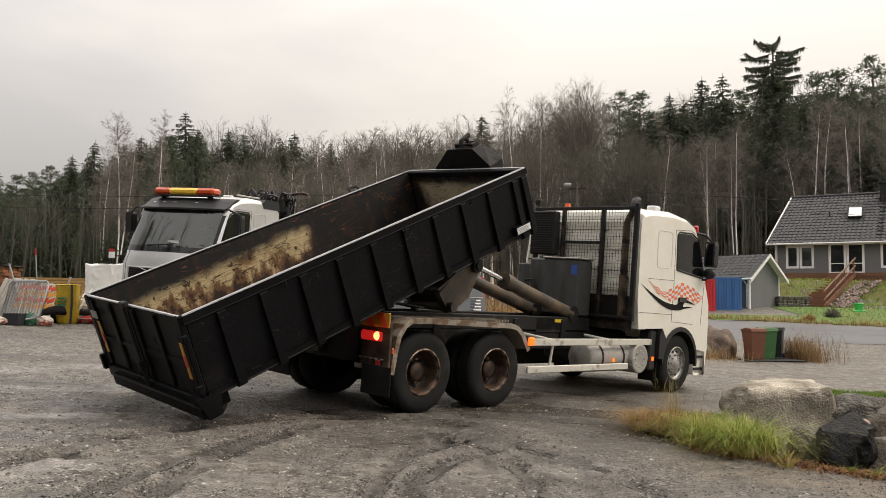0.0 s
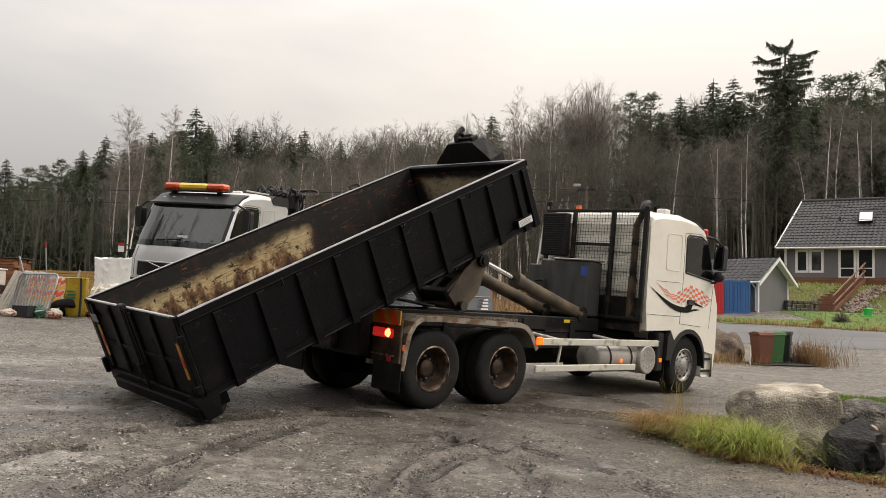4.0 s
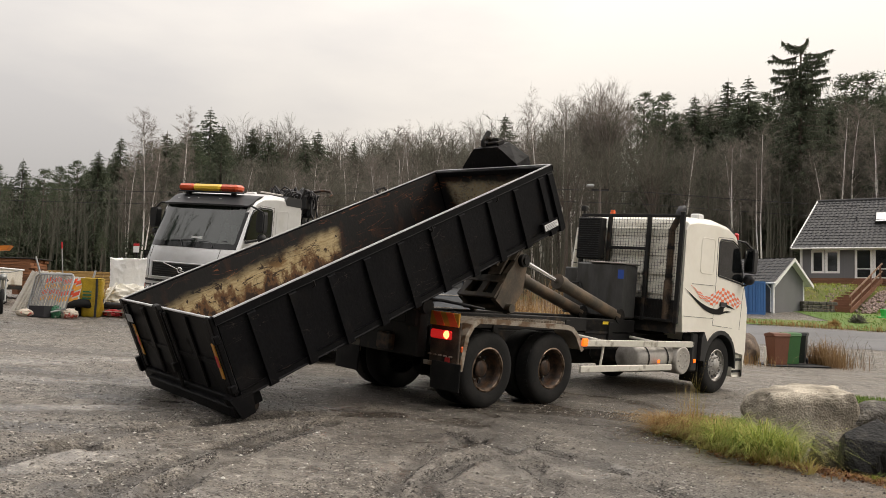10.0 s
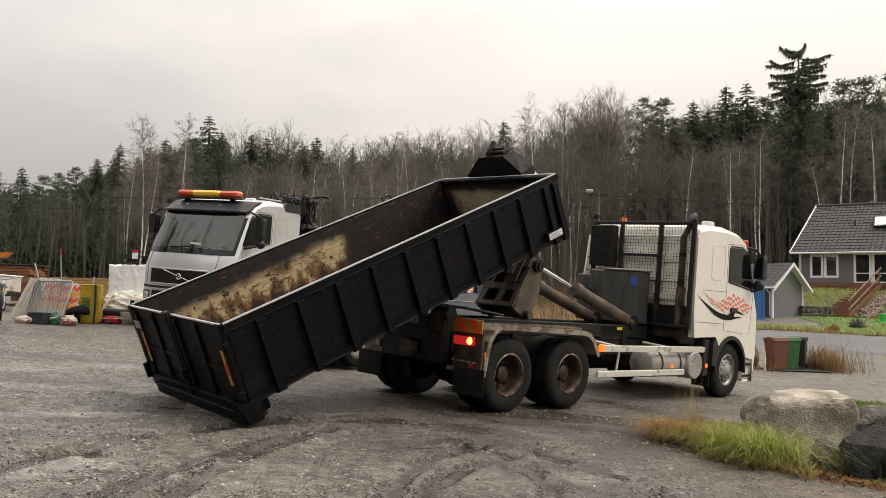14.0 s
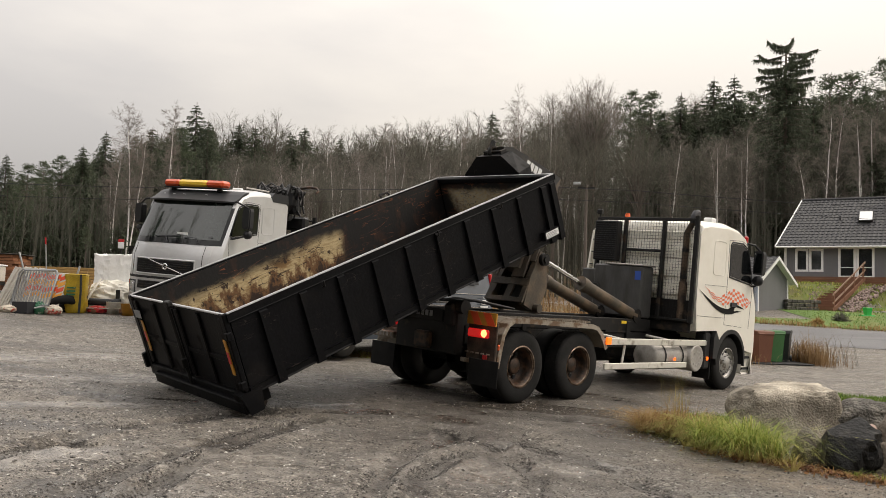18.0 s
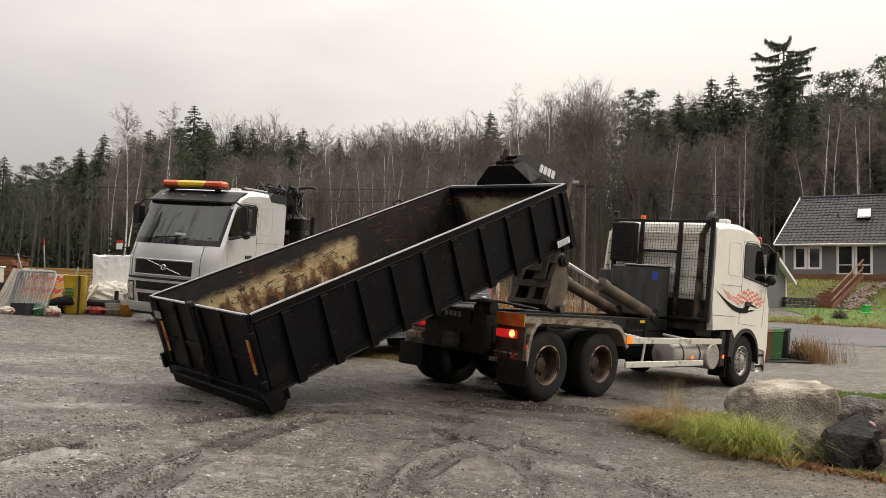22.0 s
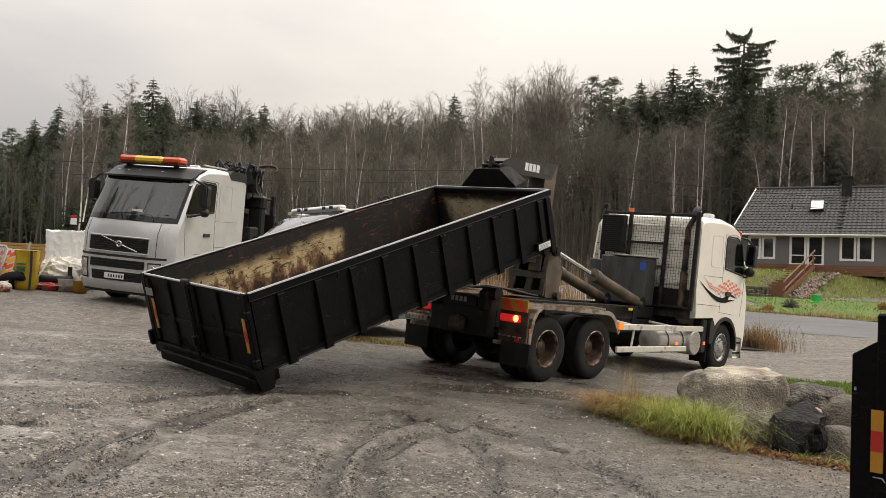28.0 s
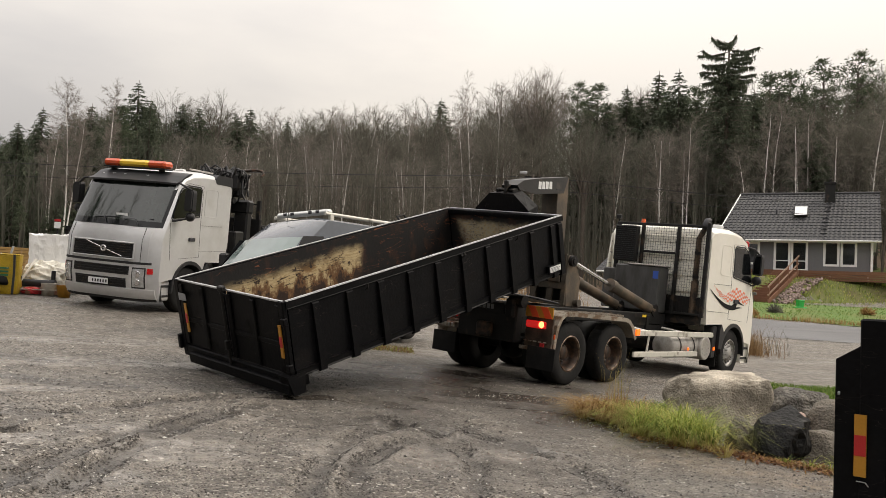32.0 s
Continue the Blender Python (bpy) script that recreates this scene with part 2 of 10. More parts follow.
def lining_material(name, head=False):
    """An inner face: black paint gone to rust, with a broad worn patch of old cream paint low down, scraped, streaked and stained."""
    m = mat(name, (0.0058, 0.0050, 0.0048), 0.66, vary=0.5, scale=1.6, fine=25, bump=0.35, second=(0.030, 0.0125, 0.0070), amount=0.40, sharp=0.10, spot=3.4, stretch=(1.3, 1, 0.8), scratch=(0.26, 0.085, 0.032), rare=0.008)
    n, l = m.node_tree.nodes, m.node_tree.links
    p = n["Principled BSDF"]
    rust = p.inputs["Base Color"].links[0].from_socket
    tc = n.new("ShaderNodeTexCoord")
    sep = n.new("ShaderNodeSeparateXYZ")
    l.new(tc.outputs["Object"], sep.inputs["Vector"])
    X, Z = sep.outputs["X"], sep.outputs["Z"]

    def noisy(scale, stretch, detail=6.0, coarse=0.55):
        mp = n.new("ShaderNodeMapping")
        mp.inputs["Scale"].default_value = stretch
        l.new(tc.outputs["Object"], mp.inputs["Vector"])
        k = n.new("ShaderNodeTexNoise")
        k.inputs["Scale"].default_value, k.inputs["Detail"].default_value, k.inputs["Roughness"].default_value = scale, detail, coarse
        l.new(mp.outputs["Vector"], k.inputs["Vector"])
        return k.outputs["Fac"]

    def math_node(op, a, b=0.0):
        k = n.new("ShaderNodeMath")
        k.operation = op
        for i, v in enumerate((a, b)):
            if isinstance(v, float):
                k.inputs[i].default_value = v
            else:
                l.new(v, k.inputs[i])
        return k.outputs[0]

    def ramp(v, a, b):
        k = n.new("ShaderNodeMapRange")
        k.interpolation_type = "SMOOTHSTEP"
        k.inputs["From Min"].default_value, k.inputs["From Max"].default_value = a, b
        l.new(v, k.inputs["Value"])
        return k.outputs["Result"]

    def blend(f, a, b):
        k = n.new("ShaderNodeMix")
        k.data_type = "RGBA"
        l.new(f, k.inputs["Factor"])
        for key, v in (("A", a), ("B", b)):
            if isinstance(v, tuple):
                k.inputs[key].default_value = (*v, 1)
            else:
                l.new(v, k.inputs[key])
        return k.outputs["Result"]

    streak = noisy(2.6, (1.5, 1, 0.8), 12.0, 0.70)
    blotch = noisy(2.4, (1, 1, 1.4), 10.0, 0.62)
    grain = noisy(16.0, (0.5, 1, 2.2), 6.0, 0.7)
    # how high the worn paint reaches, and where it ends
    top = math_node("ADD", math_node("MULTIPLY", X, 0.045), 0.74)
    up = math_node("SUBTRACT", math_node("ADD", Z, math_node("MULTIPLY", math_node("SUBTRACT", blotch, 0.5), 0.30)), top)
    ends = math_node("MULTIPLY", ramp(math_node("ADD", X, math_node("MULTIPLY", streak, 0.3)), 0.20, 0.62), ramp(math_node("ADD", X, math_node("MULTIPLY", blotch, 0.25)), 3.40, 3.24))
    patch = math_node("MULTIPLY", ends, ramp(up, 0.06, -0.16))
    if head:
        Y = math_node("ADD", sep.outputs["Y"], math_node("MULTIPLY", math_node("SUBTRACT", blotch, 0.5), 0.5))
        patch = math_node("MULTIPLY", math_node("MULTIPLY", ramp(Y, -0.80, -0.50), ramp(Y, 1.02, 0.80)), ramp(math_node("ADD", Z, math_node("MULTIPLY", blotch, 0.3)), 1.06, 0.94))
    # cream, darkened towards ochre by grain; rust climbs in tongues from the floor
    cream = blend(ramp(grain, 0.34, 0.60), (0.40, 0.285, 0.135), (0.62, 0.49, 0.28))
    cream = blend(ramp(blotch, 0.52, 0.66), cream, (0.27, 0.155, 0.060))
    tongue = math_node("SUBTRACT", math_node("MULTIPLY", streak, 2.1), math_node("MULTIPLY", Z, 1.1))
    cream = blend(ramp(tongue, 0.33, 0.52), cream, (0.165, 0.082, 0.034))
    cream = blend(ramp(tongue, 0.56, 0.70), cream, (0.034, 0.018, 0.011))
    # long thin scrapes and chips down to the dark steel
    cut = noisy(3.2, (0.35, 1, 2.6), 4.0, 0.5)
    line = ramp(math_node("ABSOLUTE", math_node("SUBTRACT", cut, 0.5)), 0.016, 0.004)
    line = math_node("MULTIPLY", line, ramp(noisy(1.9, (1, 1, 1)), 0.40, 0.52))
    chip = ramp(noisy(7.5, (1.5, 1, 1.0), 8.0, 0.6), 0.605, 0.645)
    cream = blend(math_node("MAXIMUM", line, chip), cream, (0.045, 0.024, 0.013))
    if head:
        cream = blend(ramp(grain, 0.30, 0.70), cream, (0.36, 0.33, 0.26))
    l.new(blend(patch, rust, cream), p.inputs["Base Color"])
    return m


M["lining_left"] = lining_material("streaked_inner_face")
M["lining_front"] = lining_material("faded_front_face", True)


# ---- geometry helpers ----
class Shape:
    """Vertices and faces of one part."""

    def __init__(self):
        self.v, self.f, self.s = [], [], []
        self.crease = 0.0

    def add(self, verts, faces, smooth=False, m=None):
        k = len(self.v)
        self.v += [tuple(m @ Vector(p)) if m else tuple(p) for p in verts]
        self.f += [tuple(k + i for i in face) for face in faces]
        self.s += [smooth] * len(faces)
        return self

    def box(self, x0, x1, y0, y1, z0, z1, c=0.0, m=None):
        """A box with chamfered edges of width c."""
        c = min(c, abs(x1 - x0) * 0.45, abs(y1 - y0) * 0.45, abs(z1 - z0) * 0.45)
        if c <= 0:
            v = [(x, y, z) for x in (x0, x1) for y in (y0, y1) for z in (z0, z1)]
            return self.add(v, [(0, 1, 3, 2), (4, 6, 7, 5), (0, 4, 5, 1), (2, 3, 7, 6), (0, 2, 6, 4), (1, 5, 7, 3)], m=m)
        lo, hi = (x0, y0, z0), (x1, y1, z1)
        v, at = [], {}
        for a in (0, 1):
            for b in (0, 1):
                for d in (0, 1):
                    corner = (a, b, d)
                    for axis in range(3):
                        p = []
                        for i in range(3):
                            edge = hi[i] if corner[i] else lo[i]
                            p.append(edge if i == axis else edge + (-c if corner[i] else c))
                        at[corner, axis] = len(v)
                        v.append(p)
        f = []
        for axis in range(3):
            i, j = (axis + 1) % 3, (axis + 2) % 3
            for side in (0, 1):
                ring = []
                for p, q in ((0, 0), (1, 0), (1, 1), (0, 1)):
                    k = [0, 0, 0]
                    k[axis], k[i], k[j] = side, p, q
                    ring.append(at[tuple(k), axis])
                f.append(ring if side else ring[::-1])
            for p in (0, 1):
                for q in (0, 1):
                    k0, k1 = [0, 0, 0], [0, 0, 0]
                    k0[i] = k1[i] = p
                    k0[j] = k1[j] = q
                    k1[axis] = 1
                    k0, k1 = tuple(k0), tuple(k1)
                    ring = [at[k0, i], at[k1, i], at[k1, j], at[k0, j]]
                    f.append(ring if p == q else ring[::-1])
        for a in (0, 1):
            for b in (0, 1):
                for d in (0, 1):
                    ring = [at[(a, b, d), 0], at[(a, b, d), 1], at[(a, b, d), 2]]
                    f.append(ring if (a + b + d) % 2 else ring[::-1])
        return self.add(v, f, m=m)

    def prism(self, profile, axis, a, b, m=None, smooth=False):
        """A closed outline (u, v) pushed along an axis from a to b; u, v are the two other axes in order."""
        n = len(profile)
        area = sum(profile[i][0] * profile[(i + 1) % n][1] - profile[(i + 1) % n][0] * profile[i][1] for i in range(n))
        pts = list(profile) if area > 0 else list(profile)[::-1]
        put = {"x": lambda u, w, d: (d, u, w), "y": lambda u, w, d: (u, d, w), "z": lambda u, w, d: (u, w, d)}[axis]
        v = [put(u, w, a) for u, w in pts] + [put(u, w, b) for u, w in pts]
        flip = (axis == "y") != (b < a)
        f = [(i, (i + 1) % n, n + (i + 1) % n, n + i) for i in range(n)] + [tuple(range(n))[::-1], tuple(range(n, 2 * n))]
        if flip:
            f = [t[::-1] for t in f]
        self.add(v, f, m=m)
        if smooth:
            for i in range(n):
                self.s[-(i + 3)] = True
        return self

    def tube(self, p0, p1, r0, r1=None, seg=10, caps=True, m=None):
        r1 = r0 if r1 is None else r1
        p0, p1 = Vector(p0), Vector(p1)
        d = (p1 - p0).normalized()
        u = d.orthogonal().normalized()
        w = d.cross(u)
        v = []
        for p, r in ((p0, r0), (p1, r1)):
            for i in range(seg):
                a = 2 * math.pi * i / seg
                v.append(p + r * (math.cos(a) * u + math.sin(a) * w))
        f = [(i, (i + 1) % seg, seg + (i + 1) % seg, seg + i) for i in range(seg)]
        self.add(v, f, True, m)
        if caps:
            self.add(v, [tuple(range(seg))[::-1], tuple(range(seg, 2 * seg))], False, m)
        return self

    def path(self, points, r, seg=8, m=None):
        """One continuous round bar along a line of points."""
        pts = [Vector(p) for p in points]
        side = None
        rings = []
        for k, p in enumerate(pts):
            d = (pts[min(k + 1, len(pts) - 1)] - pts[max(k - 1, 0)])
            if d.length < 1e-6:
                d = pts[k] - pts[k - 1]
            d.normalize()
            side = d.orthogonal().normalized() if side is None else (side - d * side.dot(d)).normalized()
            w = d.cross(side)
            rings.append([p + r * (math.cos(2 * math.pi * i / seg) * side + math.sin(2 * math.pi * i / seg) * w) for i in range(seg)])
        return self.loft(rings, m=m)

    def lathe(self, profile, seg=28, axis="y", smooth=True, m=None):
        """Profile of (along the axis, radius) turned round the axis."""
        v, f = [], []
        for h, r in profile:
            for i in range(seg):
                a = 2 * math.pi * i / seg
                c, s = r * math.cos(a), r * math.sin(a)
                v.append({"y": (c, h, s), "x": (h, c, s), "z": (c, s, h)}[axis])
        for k in range(len(profile) - 1):
            for i in range(seg):
                j = (i + 1) % seg
                q = (k * seg + i, k * seg + j, (k + 1) * seg + j, (k + 1) * seg + i)
                f.append(q[::-1] if axis == "y" else q)
        return self.add(v, f, smooth, m)

    def loft(self, rings, smooth=True, m=None, caps=True):
        """Rings of equal counts of points, joined one to the next."""
        n = len(rings[0])
        v = [p for ring in rings for p in ring]
        f = [(k * n + i, k * n + (i + 1) % n, (k + 1) * n + (i + 1) % n, (k + 1) * n + i) for k in range(len(rings) - 1) for i in range(n)]
        self.add(v, f, smooth, m)
        if caps:
            self.add(list(rings[0]) + list(rings[-1]), [tuple(range(n))[::-1], tuple(range(n, 2 * n))], False, m)
        return self

    def weld(self):
        """Joins blocks that touch into one body: shared corners become one, faces between blocks go."""
        at, back = {}, []
        for p in self.v:
            back.append(at.setdefault(tuple(round(c, 4) for c in p), len(at)))
        faces = [tuple(back[i] for i in f) for f in self.f]
        seen = collections.Counter(tuple(sorted(f)) for f in faces)
        keep = [k for k, f in enumerate(faces) if seen[tuple(sorted(f))] == 1 and len(set(f)) == len(f)]
        self.v, self.f, self.s = list(at), [faces[k] for k in keep], [self.s[k] for k in keep]
        return self

    def mesh(self, name, material):
        me = bpy.data.meshes.new(name)
        me.from_pydata(self.v, [], self.f)
        me.polygons.foreach_set("use_smooth", self.s)
        if material:
            me.materials.append(material)
        me.update()
        if self.crease:
            me.set_sharp_from_angle(angle=radians(self.crease))
        return me


def band(points, thick):
    """The closed outline of a bent strip of sheet metal along a line of points."""
    out = []
    for k, (x, z) in enumerate(points):
        a, b = points[max(k - 1, 0)], points[min(k + 1, len(points) - 1)]
        d = math.hypot(b[0] - a[0], b[1] - a[1])
        out.append((x - (b[1] - a[1]) / d * thick, z + (b[0] - a[0]) / d * thick))
    return list(points) + out[::-1]


def part(name, shape, material, parent=None, label="", at=None):
    """One mesh object of its own, under a thing or a part."""
    ob = new(name, shape.mesh(name, material) if isinstance(shape, Shape) else shape)
    if parent:
        ob.parent = parent
    if at is not None:
        ob.matrix_basis = at
    if label:
        ob["label"] = label
    return ob


def thing(name, m, label, category, group=""):
    ob = new(name)
    ob.empty_display_size = 0.2
    ob.matrix_basis = m
    return tagged(ob, label, category, group)


def smooth_step(a, b, x):
    t = min(1.0, max(0.0, (x - a) / (b - a)))
    return t * t * (3 - 2 * t)


def land(x, y):
    """The height of the ground."""
    xe = x if x < 9 else 9 + (x - 9) * 0.1
    xe = max(xe, -30)
    z = SLOPE_X * xe + SLOPE_Y * (min(y, 26) - 10)
    z += 0.36 * math.exp(-((x + 3.5) ** 2 + (y - 26) ** 2) / 20) + 0.06 * math.exp(-((x + 5.4) ** 2 + (y - 19.4) ** 2) / 5)
    right = smooth_step(4, 12, x)
    if y > 26:
        rise = float(np.interp(y, (26, 30, 38, 42, 48, 52, 60), (0, 0.10, 0.5, 1.0, 1.68, 1.85, 1.95)))
        z += right * rise + (1 - right) * SLOPE_Y * (y - 26)
    side = x - (21.0 + 0.05 * (y - 50))
    z += 1.62 * smooth_step(49.3, 52.6, y + 0.12 * (x - 28)) * smooth_step(-1.5, 1.0, side) * right
    d = math.hypot(x, y)
    if d > 60 and y > 20:
        bear = smooth_step(-15, 25, math.degrees(math.atan2(x, y)))
        start = 60 + 10 * bear
        z += (0.11 + 0.10 * bear) * max(0.0, min(d, 150) - start)
    return z


def slanted(x, y, yaw, lift=0.0):
    """A pose on the tilted yard with its x axis along yaw (radians)."""
    up = Vector((-SLOPE_X, -SLOPE_Y, 1)).normalized()
    ahead = Vector((math.cos(yaw), math.sin(yaw), SLOPE_X * math.cos(yaw) + SLOPE_Y * math.sin(yaw))).normalized()
    left = up.cross(ahead)
    m = Matrix((ahead, left, up)).transposed().to_4x4()
    m.translation = Vector((x, y, SLOPE_X * x + SLOPE_Y * (y - 10))) + lift * up
    return m


# ---- ground ----
def gravel_material():
    """Wet dark gravel: stones of mixed shades, grit, sandy swathes; ruts and hollows (attribute damp) hold mud and water."""
    m = bpy.data.materials.new("wet_gravel")
    m.use_nodes = True
    n, l = m.node_tree.nodes, m.node_tree.links
    p = n["Principled BSDF"]
    tc = n.new("ShaderNodeTexCoord")

    def cells(scale):
        v = n.new("ShaderNodeTexVoronoi")
        v.inputs["Scale"].default_value = scale
        l.new(tc.outputs["Object"], v.inputs["Vector"])
        return v

    def noisy(scale, detail, stretch=(1, 1, 1), turn=0.0):
        mp = n.new("ShaderNodeMapping")
        mp.inputs["Scale"].default_value, mp.inputs["Rotation"].default_value = stretch, (0, 0, radians(turn))
        l.new(tc.outputs["Object"], mp.inputs["Vector"])
        k = n.new("ShaderNodeTexNoise")
        k.inputs["Scale"].default_value, k.inputs["Detail"].default_value = scale, detail
        l.new(mp.outputs["Vector"], k.inputs["Vector"])
        return k.outputs["Fac"]

    def span(v, a, b, c, d):
        k = n.new("ShaderNodeMapRange")
        k.inputs["From Min"].default_value, k.inputs["From Max"].default_value = a, b
        k.inputs["To Min"].default_value, k.inputs["To Max"].default_value = c, d
        l.new(v, k.inputs["Value"])
        return k.outputs["Result"]

    def mixed(f, a, b):
        k = n.new("ShaderNodeMix")
        k.data_type = "RGBA"
        l.new(f, k.inputs["Factor"])
        for key, v in (("A", a), ("B", b)):
            if isinstance(v, tuple):
                k.inputs[key].default_value = (*v, 1)
            else:
                l.new(v, k.inputs[key])
        return k.outputs["Result"]

    big, small = cells(34.0), cells(90.0)
    stone = n.new("ShaderNodeValToRGB")
    e = stone.color_ramp.elements
    e[0].position, e[0].color = 0.0, (0.037, 0.032, 0.0265, 1)
    e[1].position, e[1].color = 1.0, (0.66, 0.62, 0.56, 1)
    for pos, col in ((0.4, (0.122, 0.108, 0.090)), (0.72, (0.204, 0.18, 0.151)), (0.9, (0.285, 0.25, 0.213))):
        e.new(pos).color = (*col, 1)
    hue = n.new("ShaderNodeSeparateColor")
    l.new(big.outputs["Color"], hue.inputs["Color"])
    l.new(hue.outputs["Red"], stone.inputs["Fac"])
    grit = n.new("ShaderNodeValToRGB")
    e = grit.color_ramp.elements
    e[0].color, e[1].color = (0.031, 0.027, 0.0225, 1), (0.41, 0.37, 0.317, 1)
    hue2 = n.new("ShaderNodeSeparateColor")
    l.new(small.outputs["Color"], hue2.inputs["Color"])
    l.new(hue2.outputs["Red"], grit.inputs["Fac"])
    patch = noisy(3.2, 6.0)
    swathe = noisy(0.5, 6.0, (0.5, 1.7, 1), 24)
    base = mixed(span(patch, 0.44, 0.56, 0, 1), grit.outputs["Color"], stone.outputs["Color"])
    base = mixed(span(swathe, 0.45, 0.62, 0.0, 0.45), base, (0.17, 0.148, 0.122))
    sand = n.new("ShaderNodeAttribute")
    sand.attribute_name = "sand"
    base = mixed(sand.outputs["Fac"], base, (0.27, 0.205, 0.140))
    # smooth wet ground; its pale colour is painted in for the sky's sheen
    pale_sheen = n.new("ShaderNodeAttribute")
    pale_sheen.attribute_name = "pale_sheen"
    sheen_mask = n.new("ShaderNodeMath")
    sheen_mask.operation, sheen_mask.use_clamp = "MAXIMUM", True
    l.new(pale_sheen.outputs["Fac"], sheen_mask.inputs[0])
    l.new(span(noisy(0.62, 9.0, (0.55, 1.9, 1), 12), 0.57, 0.66, 0.0, 0.6), sheen_mask.inputs[1])
    fleck = n.new("ShaderNodeMath")
    fleck.operation, fleck.use_clamp = "MULTIPLY", True
    l.new(sheen_mask.outputs["Value"], fleck.inputs[0])
    l.new(span(noisy(11.0, 9.0), 0.34, 0.56, 0.30, 1.0), fleck.inputs[1])
    base = mixed(span(fleck.outputs["Value"], 0.0, 1.0, 0.0, 0.62), base, (0.215, 0.20, 0.182))
    mottle = noisy(7.0, 8.0)
    tone = n.new("ShaderNodeVectorMath")
    tone.operation = "SCALE"
    l.new(base, tone.inputs[0])
    l.new(span(mottle, 0.3, 0.7, 0.62, 1.55), tone.inputs["Scale"])
    damp = n.new("ShaderNodeAttribute")
    damp.attribute_name = "damp"
    wet = n.new("ShaderNodeMath")
    wet.operation = "ADD"
    l.new(damp.outputs["Fac"], wet.inputs[0])
    l.new(span(swathe, 0.53, 0.36, 0.0, 1.05), wet.inputs[1])
    mud = n.new("ShaderNodeMath")
    mud.operation = "MULTIPLY_ADD"
    mud.inputs[1].default_value = 0.45
    l.new(span(swathe, 0.53, 0.36, 0.0, 1.0), mud.inputs[0])
    l.new(damp.outputs["Fac"], mud.inputs[2])
    soak = span(mud.outputs["Value"], 0.12, 1.0, 0.0, 0.85)
    l.new(mixed(soak, tone.outputs["Vector"], (0.032, 0.027, 0.022)), p.inputs["Base Color"])
    film = sheen_mask.outputs["Value"]
    soaked = n.new("ShaderNodeMath")
    soaked.operation, soaked.use_clamp = "MAXIMUM", True
    l.new(span(wet.outputs["Value"], 0.2, 1.25, 0.0, 0.9), soaked.inputs[0])
    l.new(film, soaked.inputs[1])
    l.new(span(soaked.outputs["Value"], 0.0, 1.0, 0.52, 0.24), p.inputs["Roughness"])
    p.inputs["Specular IOR Level"].default_value = 0.6
    b = n.new("ShaderNodeBump")
    b.inputs["Distance"].default_value = 0.022
    l.new(span(soaked.outputs["Value"], 0.3, 1.0, 1.0, 0.20), b.inputs["Strength"])
    hgt = n.new("ShaderNodeMath")
    hgt.operation = "ADD"
    l.new(span(big.outputs["Distance"], 0.0, 0.7, 1.0, 0.0), hgt.inputs[0])
    l.new(span(mottle, 0.2, 0.8, 0.0, 0.7), hgt.inputs[1])
    both = n.new("ShaderNodeMath")
    both.operation = "ADD"
    l.new(hgt.outputs["Value"], both.inputs[0])
    l.new(span(small.outputs["Distance"], 0.0, 0.7, 0.5, 0.0), both.inputs[1])
    l.new(both.outputs["Value"], b.inputs["Height"])
    l.new(b.outputs["Normal"], p.inputs["Normal"])
    return m


M["gravel"] = gravel_material()
M["road"] = mat("damp_asphalt", (0.16, 0.16, 0.165), 0.45, vary=0.2, scale=0.6, fine=60, bump=0.3, second=(0.10, 0.10, 0.105), amount=0.42, sharp=0.3, spot=0.5, stretch=(0.3, 1, 1))
M["lawn"] = mat("autumn_lawn", (0.105, 0.18, 0.036), 0.85, vary=0.35, scale=0.8, fine=35, bump=0.6, second=(0.15, 0.13, 0.04), amount=0.42, sharp=0.3, spot=0.4)
M["bank"] = mat("mossy_bank_grass", (0.115, 0.14, 0.032), 0.9, vary=0.35, scale=0.9, fine=30, bump=0.6, second=(0.12, 0.105, 0.04), amount=0.48, sharp=0.3, spot=0.7)
M["litter"] = mat("forest_litter", (0.15, 0.105, 0.07), 0.95, vary=0.4, scale=0.5, fine=12, bump=0.6, second=(0.075, 0.08, 0.03), amount=0.42, sharp=0.2, spot=0.3)


def sheet(name, x0, x1, y0, y1, nx, ny, material, lift=0.0, keep=None, xs=None, ys=None):
    xs = xs or [x0 + (x1 - x0) * i / nx for i in range(nx + 1)]
    ys = ys or [y0 + (y1 - y0) * j / ny for j in range(ny + 1)]
    v = [(x, y, land(x, y) + lift) for y in ys for x in xs]
    w = len(xs)
    f = []
    for j in range(len(ys) - 1):
        for i in range(w - 1):
            if keep is None or keep((xs[i] + xs[i + 1]) / 2, (ys[j] + ys[j + 1]) / 2):
                f.append((j * w + i, j * w + i + 1, (j + 1) * w + i + 1, (j + 1) * w + i))
    s = Shape().add(v, f, True)
    used = sorted({i for face in s.f for i in face})
    back = {k: i for i, k in enumerate(used)}
    s.v = [s.v[k] for k in used]
    s.f = [tuple(back[i] for i in face) for face in s.f]
    return tagged(part(name, s, material), kind="structure")


